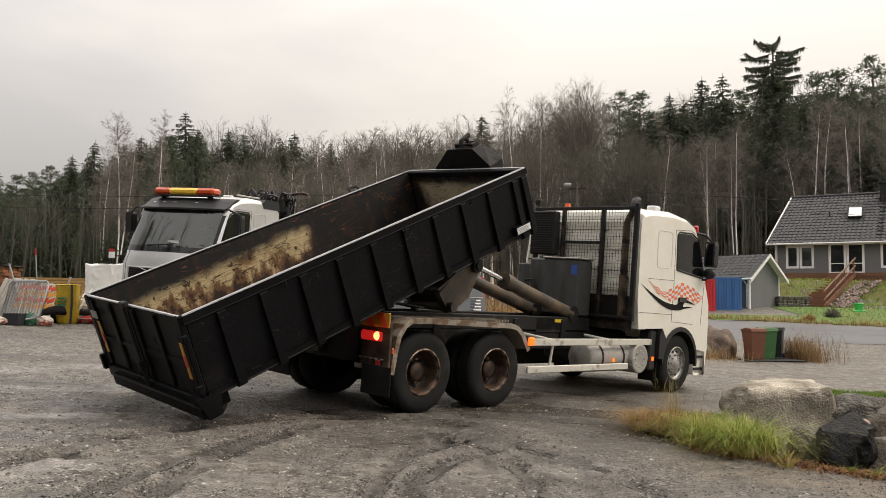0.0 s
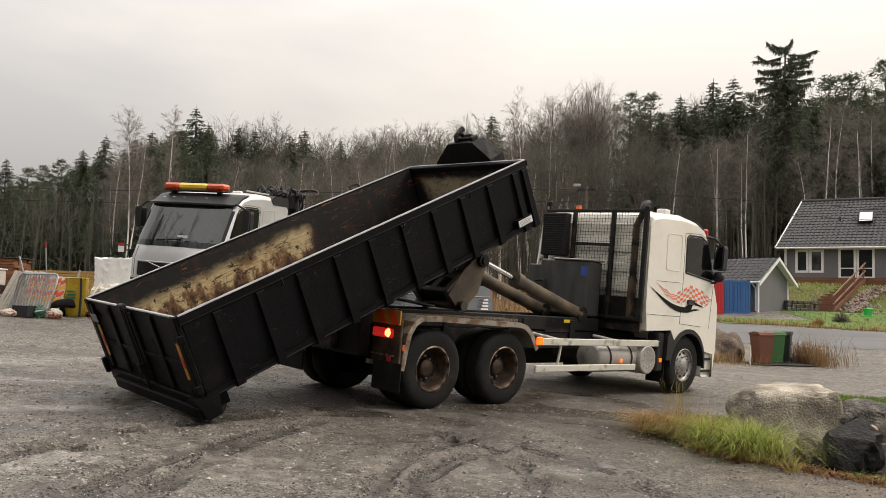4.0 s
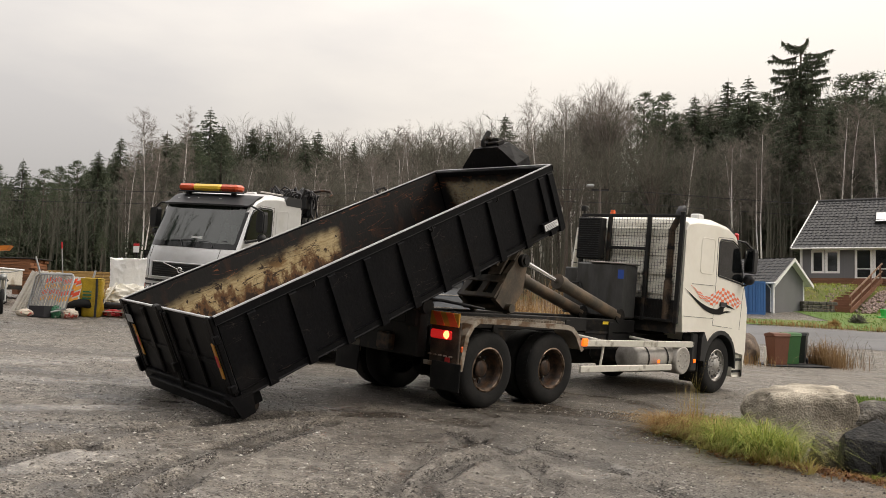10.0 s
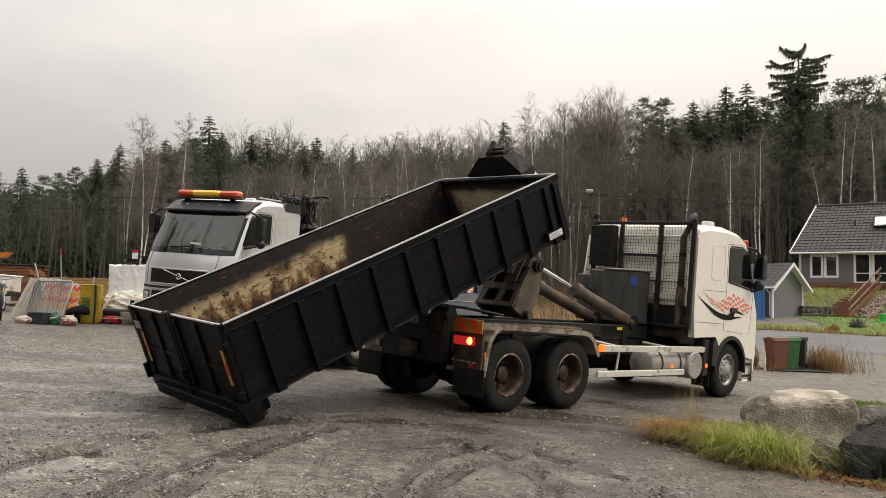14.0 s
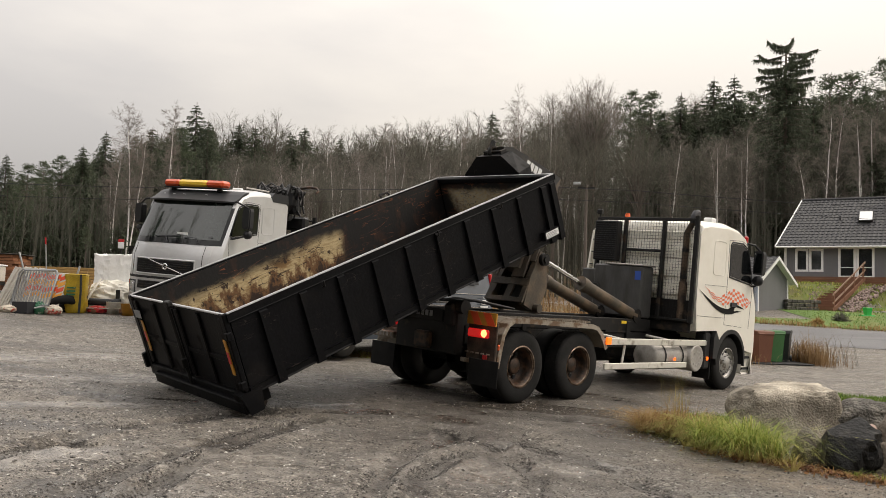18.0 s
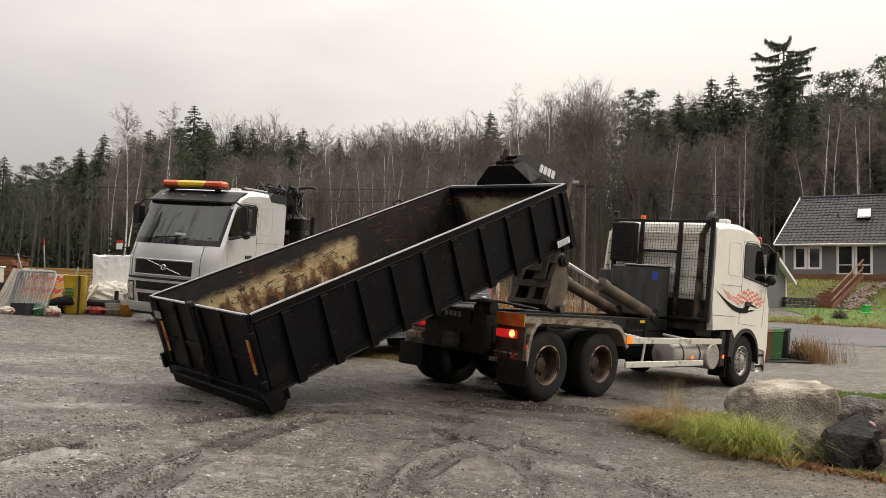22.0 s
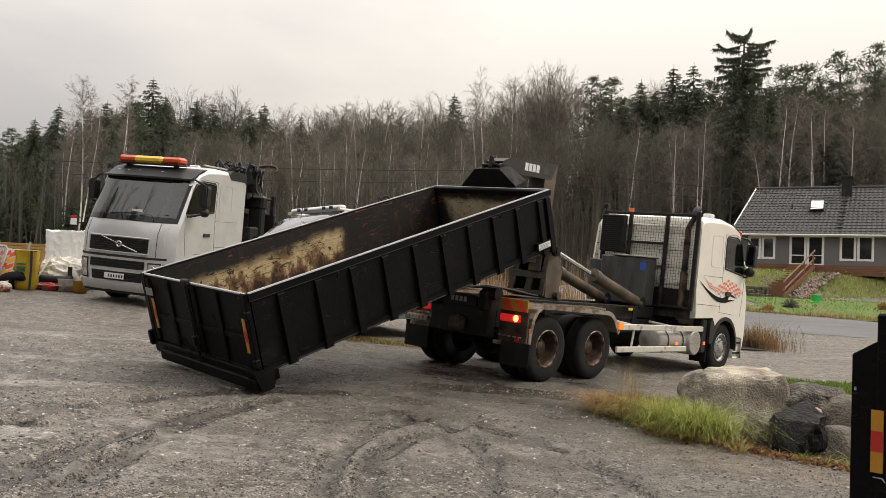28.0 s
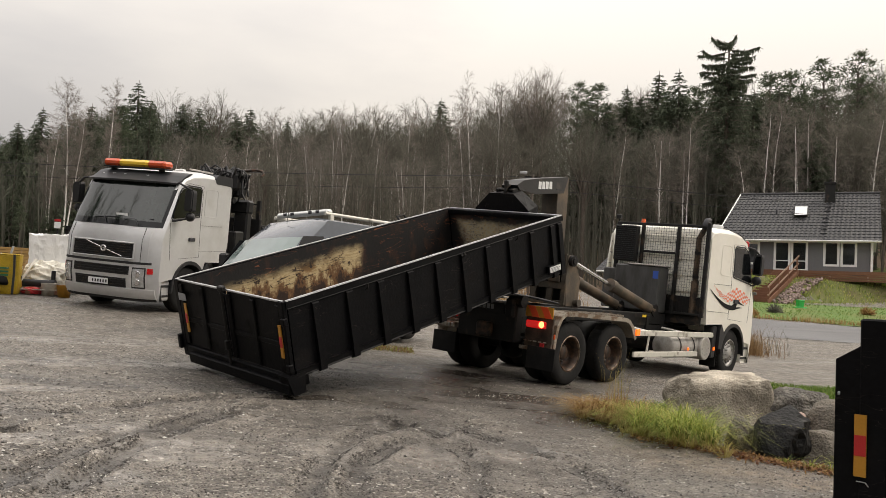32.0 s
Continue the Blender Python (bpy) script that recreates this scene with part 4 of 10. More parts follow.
def build_cab(parent, paint, silver):
    """A flat-roofed sleeper cab with its front, doors, windows, mirrors and steps."""
    base = [(4.66, 1.12), (4.58, 1.6), (4.56, 2.90), (4.66, 3.10), (4.9, 3.18), (5.60, 3.22), (6.10, 3.16), (6.52, 3.04), (6.80, 2.86), (7.26, 1.88), (7.38, 1.60), (7.42, 0.80), (7.36, 0.45), (7.26, 0.30),
            (6.98, 0.30), (6.96, 0.72), (6.56, 0.78), (6.48, 0.94), (6.26, 1.10), (6.02, 1.14), (5.78, 1.10), (5.52, 0.94), (5.44, 1.14)]
    rings = []
    for y in (-1.25, -1.246, -1.236, -1.215, -1.18, -1.12, -1.02, -0.85, -0.45, 0, 0.45, 0.85, 1.02, 1.12, 1.18, 1.215, 1.236, 1.246, 1.25):
        ring = []
        for i, (x, z) in enumerate(base):
            edge = abs(y) / 1.25
            if 6 < i < 14:
                x = max(6.35, front_x(y, z))
            if not silver and y > 1.0 and i in (0, 1, 2, 3):
                x += 0.75 * (y - 1.0)
            if z > 2.9:
                z -= 0.10 * edge ** 22 * (z - 2.9) / 0.3 + 0.03 * edge ** 4
            ring.append((x, y, z))
        rings.append(ring)
    cab = Shape().loft(rings, smooth=True)
    cab.crease = 38
    shell = part("cab_shell", cab, paint, parent)
    D, G = M["dark_plastic"], M["dark_glass"]
    part("windscreen", front_patch(-1.15, 1.15, 2.00, 2.865, 0.012, 26, 6), M["screen"] if silver else G, shell, "raked windscreen")
    part("screen_surround", front_patch(-1.195, 1.195, 1.88, 2.88, 0.006, 28, 6), G, shell, "black glazed border of the windscreen")
    for s in (-1, 1):
        y = s * 1.2505
        glassy = Shape().prism([(5.80, 2.20), (5.77, 2.78), (5.82, 2.83), (6.24, 2.84), (6.46, 2.76), (6.52, 2.67), (6.74, 2.13), (6.70, 2.10)], "y", y, y + s * 0.008)
        win = part("side_window", glassy, G, shell, "dark side window")
        rim = Shape()
        pts = [(5.78, 2.18), (5.75, 2.80), (5.81, 2.855), (6.25, 2.865), (6.48, 2.78), (6.54, 2.68), (6.77, 2.11), (6.71, 2.075), (5.78, 2.18)]
        rim.path([(a, y, b) for a, b in pts], 0.016, seg=6)
        part("window_seal", rim, D, shell)
        # thin dark strips drawn in for the shade inside the panel gaps
        seams = Shape()
        for a, b in (((5.70, 1.26), (5.72, 2.02)), ((5.72, 2.02), (5.69, 2.88)), ((5.69, 2.88), (6.22, 2.91)), ((6.22, 2.91), (6.52, 2.82)), ((4.86, 1.98), (5.71, 1.985)), ((4.64, 1.40), (5.70, 1.385)), ((5.70, 1.26), (6.45, 1.22)), ((6.74, 1.2), (6.80, 2.0))):
            seams.box(0, 1, -0.003, 0.003, 0, 0.006, m=Matrix.Translation((a[0], y, a[1])) @ Matrix.Rotation(-math.atan2(b[1] - a[1], b[0] - a[0]), 4, "Y") @ Matrix.Diagonal((math.hypot(b[0] - a[0], b[1] - a[1]), 1, 1, 1)))
        part("panel_seam", seams, M["seam"], shell)
        # pressed panel behind the door
        press = [(5.12, 2.26), (5.11, 2.76), (5.13, 2.81), (5.18, 2.83), (5.52, 2.83), (5.57, 2.81), (5.59, 2.76), (5.60, 2.26), (5.58, 2.21), (5.53, 2.19), (5.19, 2.19), (5.14, 2.21)]
        part("pressed_panel", Shape().path([(a, y + s * 0.001, b) for a, b in press + press[:1]], 0.006, seg=6), paint, shell)
        part("door_handle", Shape().box(5.90, 6.12, y - 0.01, y + 0.03 * s, 1.62, 1.70, 0.008), M["ink"], shell, "black door handle")
        ring = [(5.30, 0.62), (5.31, 1.02), (5.38, 1.14)] + [(WHEEL_F + 0.615 * math.cos(math.pi * k / 14), 0.55 + 0.625 * math.sin(math.pi * k / 14)) for k in range(11, -1, -1)] + [(WHEEL_F + 0.615, 0.46)]
        ring += [(WHEEL_F + 0.57 * math.cos(math.pi * k / 14), 0.50 + 0.60 * math.sin(math.pi * k / 14)) for k in range(15)] + [(5.42, 0.62)]
        part("wheel_arch", Shape().prism(ring, "y", y - s * 0.30, y + s * 0.030), D, shell, "dark plastic wheel arch")
        part("step_panel", Shape().box(6.60, 6.96, s * 0.80, s * 1.20, 0.30, 0.74, 0.03), paint, shell, "painted entry step housing below the door")
        for z in (0.38, 0.60):
            part("step", Shape().box(6.64, 6.94, s * 1.19, s * 1.222, z, z + 0.05, 0.01), D, shell, "dark step tread")
        # mirrors
        MY, MX = (1.53, 6.46) if silver else (1.375, 6.70)
        outline = [(s * (MY + 0.10 * c), 2.525 + 0.24 * d) for c, d in ((-1, -0.75), (-0.8, -0.95), (0.8, -1), (1, -0.8), (1.05, 0.7), (0.85, 0.97), (-0.7, 1), (-0.95, 0.8))]
        arm = part("mirror", Shape().prism(outline, "x", MX, MX + 0.13), D, shell, "dark rear-view mirror on arms")
        part("mirror_cowl", Shape().prism([(u * 0.86 + s * MY * 0.14, w * 0.9 + 0.2525) for u, w in outline], "x", MX + 0.13, MX + 0.17), D, arm)
        part("mirror_arm", Shape().path([(6.50, s * 1.18, 2.90), (6.62, s * 1.32, 2.87), (MX + 0.07, s * MY, 2.76)], 0.022), D, arm)
        part("mirror_arm", Shape().path([(6.72, s * 1.20, 2.05), (6.74, s * 1.32, 2.06), (MX + 0.08, s * MY, 2.14)], 0.022), D, arm)
        part("wide_mirror", Shape().lathe([(MX, 0.0), (MX, 0.095), (MX + 0.08, 0.10), (MX + 0.13, 0.06), (MX + 0.14, 0.0)], 18, axis="x", m=pose(0, s * MY, 2.17)), D, arm, "small round wide-angle mirror")
        part("mirror_glass", Shape().box(MX - 0.006, MX - 0.002, s * MY - 0.07, s * MY + 0.07, 2.33, 2.72), M["mirror_face"], arm)
    # nose
    part("grille", front_patch(-0.78, 0.78, 1.20, 1.50, 0.010, 12, 3), D, shell, "dark ribbed grille with slanted bar")
    slats = Shape()
    for i in range(6):
        z = 1.22 + i * 0.05
        for k in range(12):
            ya, yb = -0.74 + k * 0.1233, -0.74 + (k + 1) * 0.1233
            slats.tube((front_x(ya, z) + 0.020, ya, z), (front_x(yb, z) + 0.020, yb, z), 0.010, seg=5, caps=False)
    part("grille_slats", slats, M["frame_dark"], shell)
    rimg = Shape()
    for (ya, za), (yb, zb) in (((-0.80, 1.18), (0.80, 1.18)), ((-0.80, 1.52), (0.80, 1.52)), ((-0.80, 1.18), (-0.80, 1.52)), ((0.80, 1.18), (0.80, 1.52))):
        for k in range(8):
            y1, y2 = ya + (yb - ya) * k / 8, ya + (yb - ya) * (k + 1) / 8
            z1, z2 = za + (zb - za) * k / 8, za + (zb - za) * (k + 1) / 8
            rimg.tube((front_x(y1, z1) + 0.012, y1, z1), (front_x(y2, z2) + 0.012, y2, z2), 0.018, seg=6)
    part("grille_surround", rimg, paint, shell)
    part("slanted_bar", Shape().tube((front_x(0.55, 1.22) + 0.03, 0.55, 1.22), (front_x(-0.42, 1.50) + 0.03, -0.42, 1.50), 0.013), M["chrome_rod"], shell)
    part("round_badge", Shape().lathe([(front_x(0, 1.36) + 0.02, 0.075), (front_x(0, 1.36) + 0.045, 0.07), (front_x(0, 1.36) + 0.045, 0.045), (front_x(0, 1.36) + 0.03, 0.04)], 20, axis="x", m=pose(0, 0.06, 1.36)), M["chrome_rod"], shell)
    part("lower_grille", front_patch(-0.72, 0.72, 0.84, 1.02, 0.008, 12, 3), D, shell)
    part("lower_grille", front_patch(-0.66, 0.66, 0.56, 0.76, 0.008, 12, 3), D, shell)
    part("seam_line", front_patch(-1.14, 1.14, 1.075, 1.125, 0.006, 16, 1), M["seam"], shell)
    part("bumper", front_patch(-1.20, 1.20, 0.34, 0.54, 0.035, 26, 3), paint, shell, "bumper in the cab's colour")
    part("bumper_lip", front_patch(-1.19, 1.19, 0.28, 0.335, 0.020, 24, 1), M["seam"], shell)
    for z0, w in ((0.86, 0.70), (0.58, 0.64)):
        fins = Shape()
        for i in range(3):
            z = z0 + 0.03 + i * 0.055
            for k in range(10):
                ya, yb = -w + k * w / 5, -w + (k + 1) * w / 5
                fins.tube((front_x(ya, z) + 0.016, ya, z), (front_x(yb, z) + 0.016, yb, z), 0.011, seg=5, caps=False)
        part("grille_slats", fins, M["frame_dark"], shell)
    for s in (-1, 1):
        part("lamp_bezel", front_patch(s * 0.80, s * 1.06, 0.56, 1.01, 0.008, 6, 4), M["seam"], shell)
        lamp = part("headlight", front_patch(s * 0.82, s * 1.04, 0.59, 0.98, 0.014, 6, 4), M["headlamp"], shell, "clear headlight")
        for z in (0.69, 0.87):
            part("reflector_bowl", Shape().lathe([(0.0, 0.075), (0.012, 0.07), (0.004, 0.04), (0.012, 0.0)], 18, axis="x", m=pose(front_x(s * 0.92, z) + 0.016, s * 0.92, z)), M["chrome_rod"], lamp, "round bright reflector")
        part("indicator", front_patch(s * 1.09, s * 1.17, 0.88, 1.00, 0.016, 4, 2), M["red_lens"], lamp, "small red and clear corner lamp")
        part("corner_flute", front_patch(s * 1.06, s * 1.075, 1.16, 1.80, 0.008, 1, 5), paint, shell)
    for y in (-0.475, 0.475):
        part("roof_light", Shape().box(5.5, 5.62, y - 0.125, y + 0.125, 3.20, 3.26, 0.02), M["label_white"], shell)
    visor = Shape()
    prof = []
    for i in range(13):
        y = -1.20 + 2.40 * i / 12
        prof.append(y)
    rings = [[(front_x(y, 2.86) + 0.02, y, 2.87), (front_x(y, 2.82) + 0.10, y, 2.845), (front_x(y, 2.84) + 0.115, y, 2.885), (front_x(y, 2.94) + 0.09, y, 2.95), (front_x(y, 3.0) + 0.06, y, 3.04), (front_x(y, 3.04) + 0.0, y, 3.11), (front_x(y, 3.04) - 0.16, y, 3.14)] for y in prof]
    visor.loft(rings, smooth=True)
    visor.crease = 45
    part("sun_visor", visor, M["visor"], shell, "dark grey sun visor above the windscreen")
    for e in (-1, 1):
        part("corner_seam", front_patch(e * 0.94, e * 0.946, 1.13, 1.86, 0.004, 1, 6), M["seam"], shell)
    wip = Shape()
    for y in (-0.05, 0.75):
        a, b = (front_x(y, 1.92) + 0.03, y, 1.92), (front_x(y - 0.1, 2.04) + 0.035, y - 0.10, 2.04)
        wip.tube(a, b, 0.012, seg=6).tube((front_x(y + .28, 2.06) + 0.035, y + 0.28, 2.06), (front_x(y - .38, 2.02) + 0.035, y - 0.38, 2.02), 0.010, seg=6)
    part("wipers", wip, M["ink"], shell)
    return shell


# dark trim of lips and bezels; on seams it paints gap shade
M["seam"] = mat("dark_gap_trim", (0.025, 0.025, 0.025), 0.8)
M["headlamp"] = mat("headlamp_lens", (0.55, 0.56, 0.56), 0.1, 0.4, vary=0.25, scale=14, fine=30, coat=1.0)
M["visor"] = mat("grey_visor", (0.014, 0.015, 0.017), 0.45, vary=0.1)
M["screen"] = mat("reflecting_windscreen", (0.024, 0.031, 0.028), 0.03, vary=0.3, scale=2.5, fine=7, coat=0.0, spec=1.0)
M["mirror_face"] = mat("mirror_face", (0.3, 0.32, 0.33), 0.06, 1.0, vary=0.05)

PIVOT = (1.00, 0.0, 1.33)      # arm bearing on the lift frame
CYL_FOOT = (3.86, 0.40, 1.30)  # rams, one each side


def checks(parent):
    """Orange chequered flag and black swoosh on the door side."""
    y = -1.2535

    def curve(x, xs, zs):
        k = max(0, min(len(xs) - 2, sum(x > q for q in xs) - 1))
        t = min(1.0, max(0.0, (x - xs[k]) / (xs[k + 1] - xs[k])))
        return zs[k] + (zs[k + 1] - zs[k]) * t * t * (3 - 2 * t)

    def low(x):
        return curve(x, (4.84, 5.25, 5.66, 5.98, 6.30, 6.56, 6.76), (1.93, 1.71, 1.61, 1.69, 1.65, 1.585, 1.70))

    def high(x):
        return curve(x, (4.84, 5.10, 5.40, 5.66, 5.97, 6.35, 6.76), (1.945, 1.87, 1.775, 1.85, 1.965, 1.90, 1.75))

    sh, base = Shape(), Shape()
    nx, nz = 19, 5
    for i in range(nx):
        for j in range(nz):
            xa, xb = 4.84 + 1.92 * i / nx, 4.84 + 1.92 * (i + 1) / nx
            q = []
            for x, k in ((xa, j), (xb, j), (xb, j + 1), (xa, j + 1)):
                lo, hi = low(x) + 0.012, max(low(x) + 0.03, high(x))
                q.append((x, y - (0.002 if (i + j) % 2 else 0.0), lo + (hi - lo) * k / nz))
            (sh if (i + j) % 2 else base).add(q, [(0, 1, 2, 3)])
    tagged(part("checkered_flag", sh, M["check_orange"], parent, "orange chequered flag film"), kind="stuff")
    tagged(part("flag_ground", base, M["label_white"], parent, "white chequers of the flag film"), kind="stuff")
    n = 20
    xs = [4.62 + 1.20 * i / n for i in range(n + 1)]
    top = [(x, 1.90 - 0.335 * math.sin((x - 4.62) / 1.20 * math.pi / 2)) for x in xs]
    bot = [(x, z - 0.10 * math.sin(math.pi * 0.55 * (i / n)) ** 1.2) for i, (x, z) in enumerate(top)]
    hook_ = [(5.95, 1.615), (6.06, 1.655), (6.22, 1.655), (6.38, 1.615), (6.52, 1.575), (6.30, 1.60), (6.14, 1.615), (6.08, 1.59), (6.06, 1.53), (6.20, 1.545), (6.40, 1.535), (6.14, 1.505), (5.95, 1.47)]
    part("swoosh", Shape().prism(top + hook_ + bot[::-1], "y", y - 0.004, y - 0.003), M["swoosh_black"], parent, "black swoosh film")


def build_truck():
    t = thing("hook_lift_truck", Matrix(), "cream-white hook-lift lorry with grey hook arm, rear lamps lit", "truck")
    F = M["frame_dark"]
    shell = build_cab(t, M["white_paint"], False)
    checks(shell)
    part("roof_marker", Shape().box(6.48, 6.58, -1.21, -1.12, 2.88, 3.04, 0.03), M["red_lens"], shell, "red corner marker lamp")
    box = part("roof_box", Shape().box(5.15, 5.35, -1.12, -0.95, 3.12, 3.26, 0.02), M["label_white"], shell, "small white roof lamp")
    part("lamp_face", Shape().box(5.352, 5.358, -1.10, -0.97, 3.14, 3.24), M["ink"], box)
    # chassis
    for y in (-0.42, 0.42):
        part("chassis_rail", Shape().box(-0.95, 6.9, y - 0.04, y + 0.04, 0.72, 1.0, 0.008), F, t)
        part("lift_rail", Shape().box(-0.85, 4.35, y - 0.06, y + 0.06, 1.02, 1.24, 0.01), F, t)
    for x in (-0.6, 0.68, 2.4, 3.6):
        part("cross_member", Shape().box(x - 0.06, x + 0.06, -0.5, 0.5, 0.76, 1.20, 0.01), F, t)
    part("gearbox", Shape().box(4.2, 6.6, -0.4, 0.4, 0.45, 1.1, 0.08), F, t)
    for x in (-0.17, 1.20):
        part("axle", Shape().tube((x, -0.95, 0.52), (x, 0.95, 0.52), 0.09).lathe([(-0.22, 0.1), (-0.1, 0.24), (0.1, 0.24), (0.22, 0.1)], 16, axis="x", m=pose(x, 0, 0.52)), F, t)
    part("axle", Shape().tube((WHEEL_F, -0.9, 0.52), (WHEEL_F, 0.9, 0.52), 0.07), F, t)
    wheels = []
    for x in (-0.17, 1.20):
        for s in (-1, 1):
            wheels.append(wheel(t, x, s * 1.04, True, M["rust_rim"], "dirty twin wheel with rusty rim"))
    for s in (-1, 1):
        wheels.append(wheel(t, WHEEL_F, s * 1.07, False, M["steel_rim"], "front wheel with grey steel rim"))
    # rear end: beam, roller, lamps
    part("rear_beam", Shape().box(-0.98, -0.80, -0.62, 0.62, 0.62, 1.22, 0.02), F, t)
    for y in (-0.51, 0.51):
        part("rear_roller_housing", Shape().box(-1.06, -0.72, y - 0.09, y + 0.09, 1.02, 1.34, 0.03), F, t)
    for y in (-0.585, 0.585):
        part("rear_roller", Shape().tube((-0.92, y - 0.135, 1.30), (-0.92, y + 0.135, 1.30), 0.10, seg=18), F, t)
    name = part("maker_panel", Shape().box(-1.0, -0.975, -0.36, 0.36, 1.06, 1.24, 0.01), F, t)
    for k in range(4):
        part("print_bar", Shape().box(-1.004, -0.999, 0.12 - k * 0.09, 0.18 - k * 0.09, 1.12, 1.20), M["grey_ink"], name)
    part("tow_jaw", Shape().box(-1.06, -0.95, -0.16, 0.16, 0.66, 0.90, 0.03), M["rust_rim"], t)
    part("hose_bundle", Shape().path([(-0.9, 0.3, 1.28), (-0.6, 0.05, 1.36), (-0.2, -0.2, 1.38), (0.2, -0.38, 1.33)], 0.022).path([(-0.95, 0.1, 1.30), (-0.5, -0.1, 1.40), (0.0, -0.3, 1.36), (0.5, -0.4, 1.3)], 0.016), M["ink"], t)
    part("hose_cover", Shape().box(-0.98, -0.55, -0.1, 0.36, 1.31, 1.34, 0.01), M["alu"], t)
    for s in (-1, 1):
        y0, y1 = s * 0.82, s * 1.26
        arcp = [(-0.78, 0.52), (-0.74, 0.78), (-0.70, 0.98), (-0.61, 1.12), (-0.48, 1.19), (-0.10, 1.19), (0.60, 1.17), (1.40, 1.15), (1.54, 1.12), (1.66, 1.03), (1.82, 0.80)]
        fender = part("fender", Shape().prism(band(arcp, 0.02), "y", y0, y1), M["checker_plate"], t, "dirty chequer-plate mudguard")
        part("fender_lip", Shape().prism(band(arcp, -0.05), "y", y1 - s * 0.008, y1), M["checker_plate"], fender)
        ribs = Shape()
        for k in range(30):
            x = -0.40 + k * 0.06
            ribs.box(x, x + 0.014, min(y0, y1) + 0.03, max(y0, y1) - 0.02, 1.185, 1.215)
        tagged(part("plate_ribs", ribs, M["checker_plate"], fender), kind="stuff")
        mudx = part("mud_flap", Shape().box(-0.90, -0.88, min(y0, y1) - 0.12, max(y0, y1) - 0.02, 0.26, 0.62, 0.006), M["black_rubber"], t, "black rubber mud flap")
        part("rear_plate", Shape().box(-0.84, -0.80, min(s * (0.60 if s < 0 else 0.72), y1), max(s * 0.72, y1), 0.56 if s < 0 else 0.84, 1.14, 0.01), M["rear_dirt"], t, "mud-stained lamp panel")
        part("lower_strip", Shape().box(-0.862, -0.842, min(s * 0.64, y1), max(s * 0.64, y1), 0.54 if s < 0 else 0.82, 0.60 if s < 0 else 0.86, 0.006), M["checker_plate"], t)
        if s > 0:
            step = part("rear_step", Shape().box(-0.92, -0.66, 0.74, 1.27, 0.70, 0.80, 0.012), M["checker_plate"], t, "pale chequer-plate step")
            for k in range(6):
                part("step_rib", Shape().box(-0.926, -0.918, 0.78 + k * 0.08, 0.82 + k * 0.08, 0.72, 0.78, 0.003), M["alu"], step)
        for k in range(5 if s < 0 else 0):
            part("rivet_row", Shape().box(-0.862, -0.842, s * 0.74 + s * k * 0.10 - 0.03, s * 0.74 + s * k * 0.10 + 0.03, 0.68, 0.70, 0.004), M["checker_plate"], t)
        lamp = part("tail_lamp", Shape().box(-0.88, -0.835, s * 0.94 - 0.20, s * 0.94 + 0.20, 0.905, 1.025, 0.02), M["lamp_red"], t, "lit red tail lamp")
        part("brake_light", Shape().lathe([(-0.895, 0.0), (-0.895, 0.045), (-0.875, 0.055), (-0.87, 0.0)], 18, axis="x", m=pose(0, s * 1.06, 0.97)), M["lamp_hot"], lamp, "lit round brake light")
        board = part("marker_board", Shape().box(-0.862, -0.836, s * 0.98 - 0.27, s * 0.98 + 0.27, 1.08, 1.26, 0.004), M["refl_yellow"], t, "yellow and red striped marker board")
        for k in range(2):
            ya = s * 0.98 - 0.27 + k * 0.25
            part("red_stripe", Shape().prism([(ya, 1.082), (ya + 0.14, 1.082), (ya + 0.25, 1.258), (ya + 0.11, 1.258)], "x", -0.868, -0.860), M["refl_orange"], board)
        part("side_marker", Shape().box(-0.80, -0.76, s * 1.262 - 0.012, s * 1.262 + 0.012, 0.76, 0.84, 0.01), M["amber_lens"], t)
        part("corner_marker", Shape().box(1.76, 1.90, s * 1.275 - 0.02, s * 1.275 + 0.02, 0.86, 0.98, 0.015), M["lamp_amber"], t, "lit amber side lamp")
        part("red_reflector", Shape().box(-0.875, -0.86, s * 1.1 - 0.04, s * 1.1 + 0.04, 0.62 if s < 0 else 1.06, 0.68 if s < 0 else 1.12), M["refl_red"], t)
        # side guards
        for z0, z1, x1 in ((0.85, 0.955, 5.16), (0.455, 0.555, 4.46)):
            guard = part("side_guard", Shape().box(1.86, x1, s * 1.20 - 0.02, s * 1.20 + 0.02, z0, z1, 0.008), M["rail_white"], t, "dirty white side guard rail")
        part("guard_post", Shape().tube((2.5, s * 1.16, 0.95), (2.42, s * 1.16, 0.5), 0.02), M["rail_white"], t)
        part("guard_bracket", Shape().tube((2.3, s * 0.5, 1.0), (2.5, s * 1.16, 0.92), 0.025), M["rail_white"], t)
        part("guard_bracket", Shape().tube((4.2, s * 0.5, 0.95), (4.2, s * 1.16, 0.9), 0.025), M["rail_white"], t)
    # tank and small parts by the right guard
    tank = part("fuel_tank", Shape().lathe([(3.50, 0.0), (3.50, 0.20), (3.54, 0.245), (4.80, 0.245), (4.84, 0.22), (4.84, 0.0)], 26, axis="x", m=pose(0, -0.92, 0.64)), M["alu"], t, "round aluminium tank")
    part("tank_strap", Shape().lathe([(3.78, 0.252), (3.83, 0.252)], 26, axis="x", m=pose(0, -0.92, 0.64)).lathe([(4.38, 0.252), (4.43, 0.252)], 26, axis="x", m=pose(0, -0.92, 0.64)), F, tank)
    part("marker_lamp", Shape().box(3.98, 4.05, -1.235, -1.215, 0.58, 0.64, 0.01), M["lamp_amber"], t)
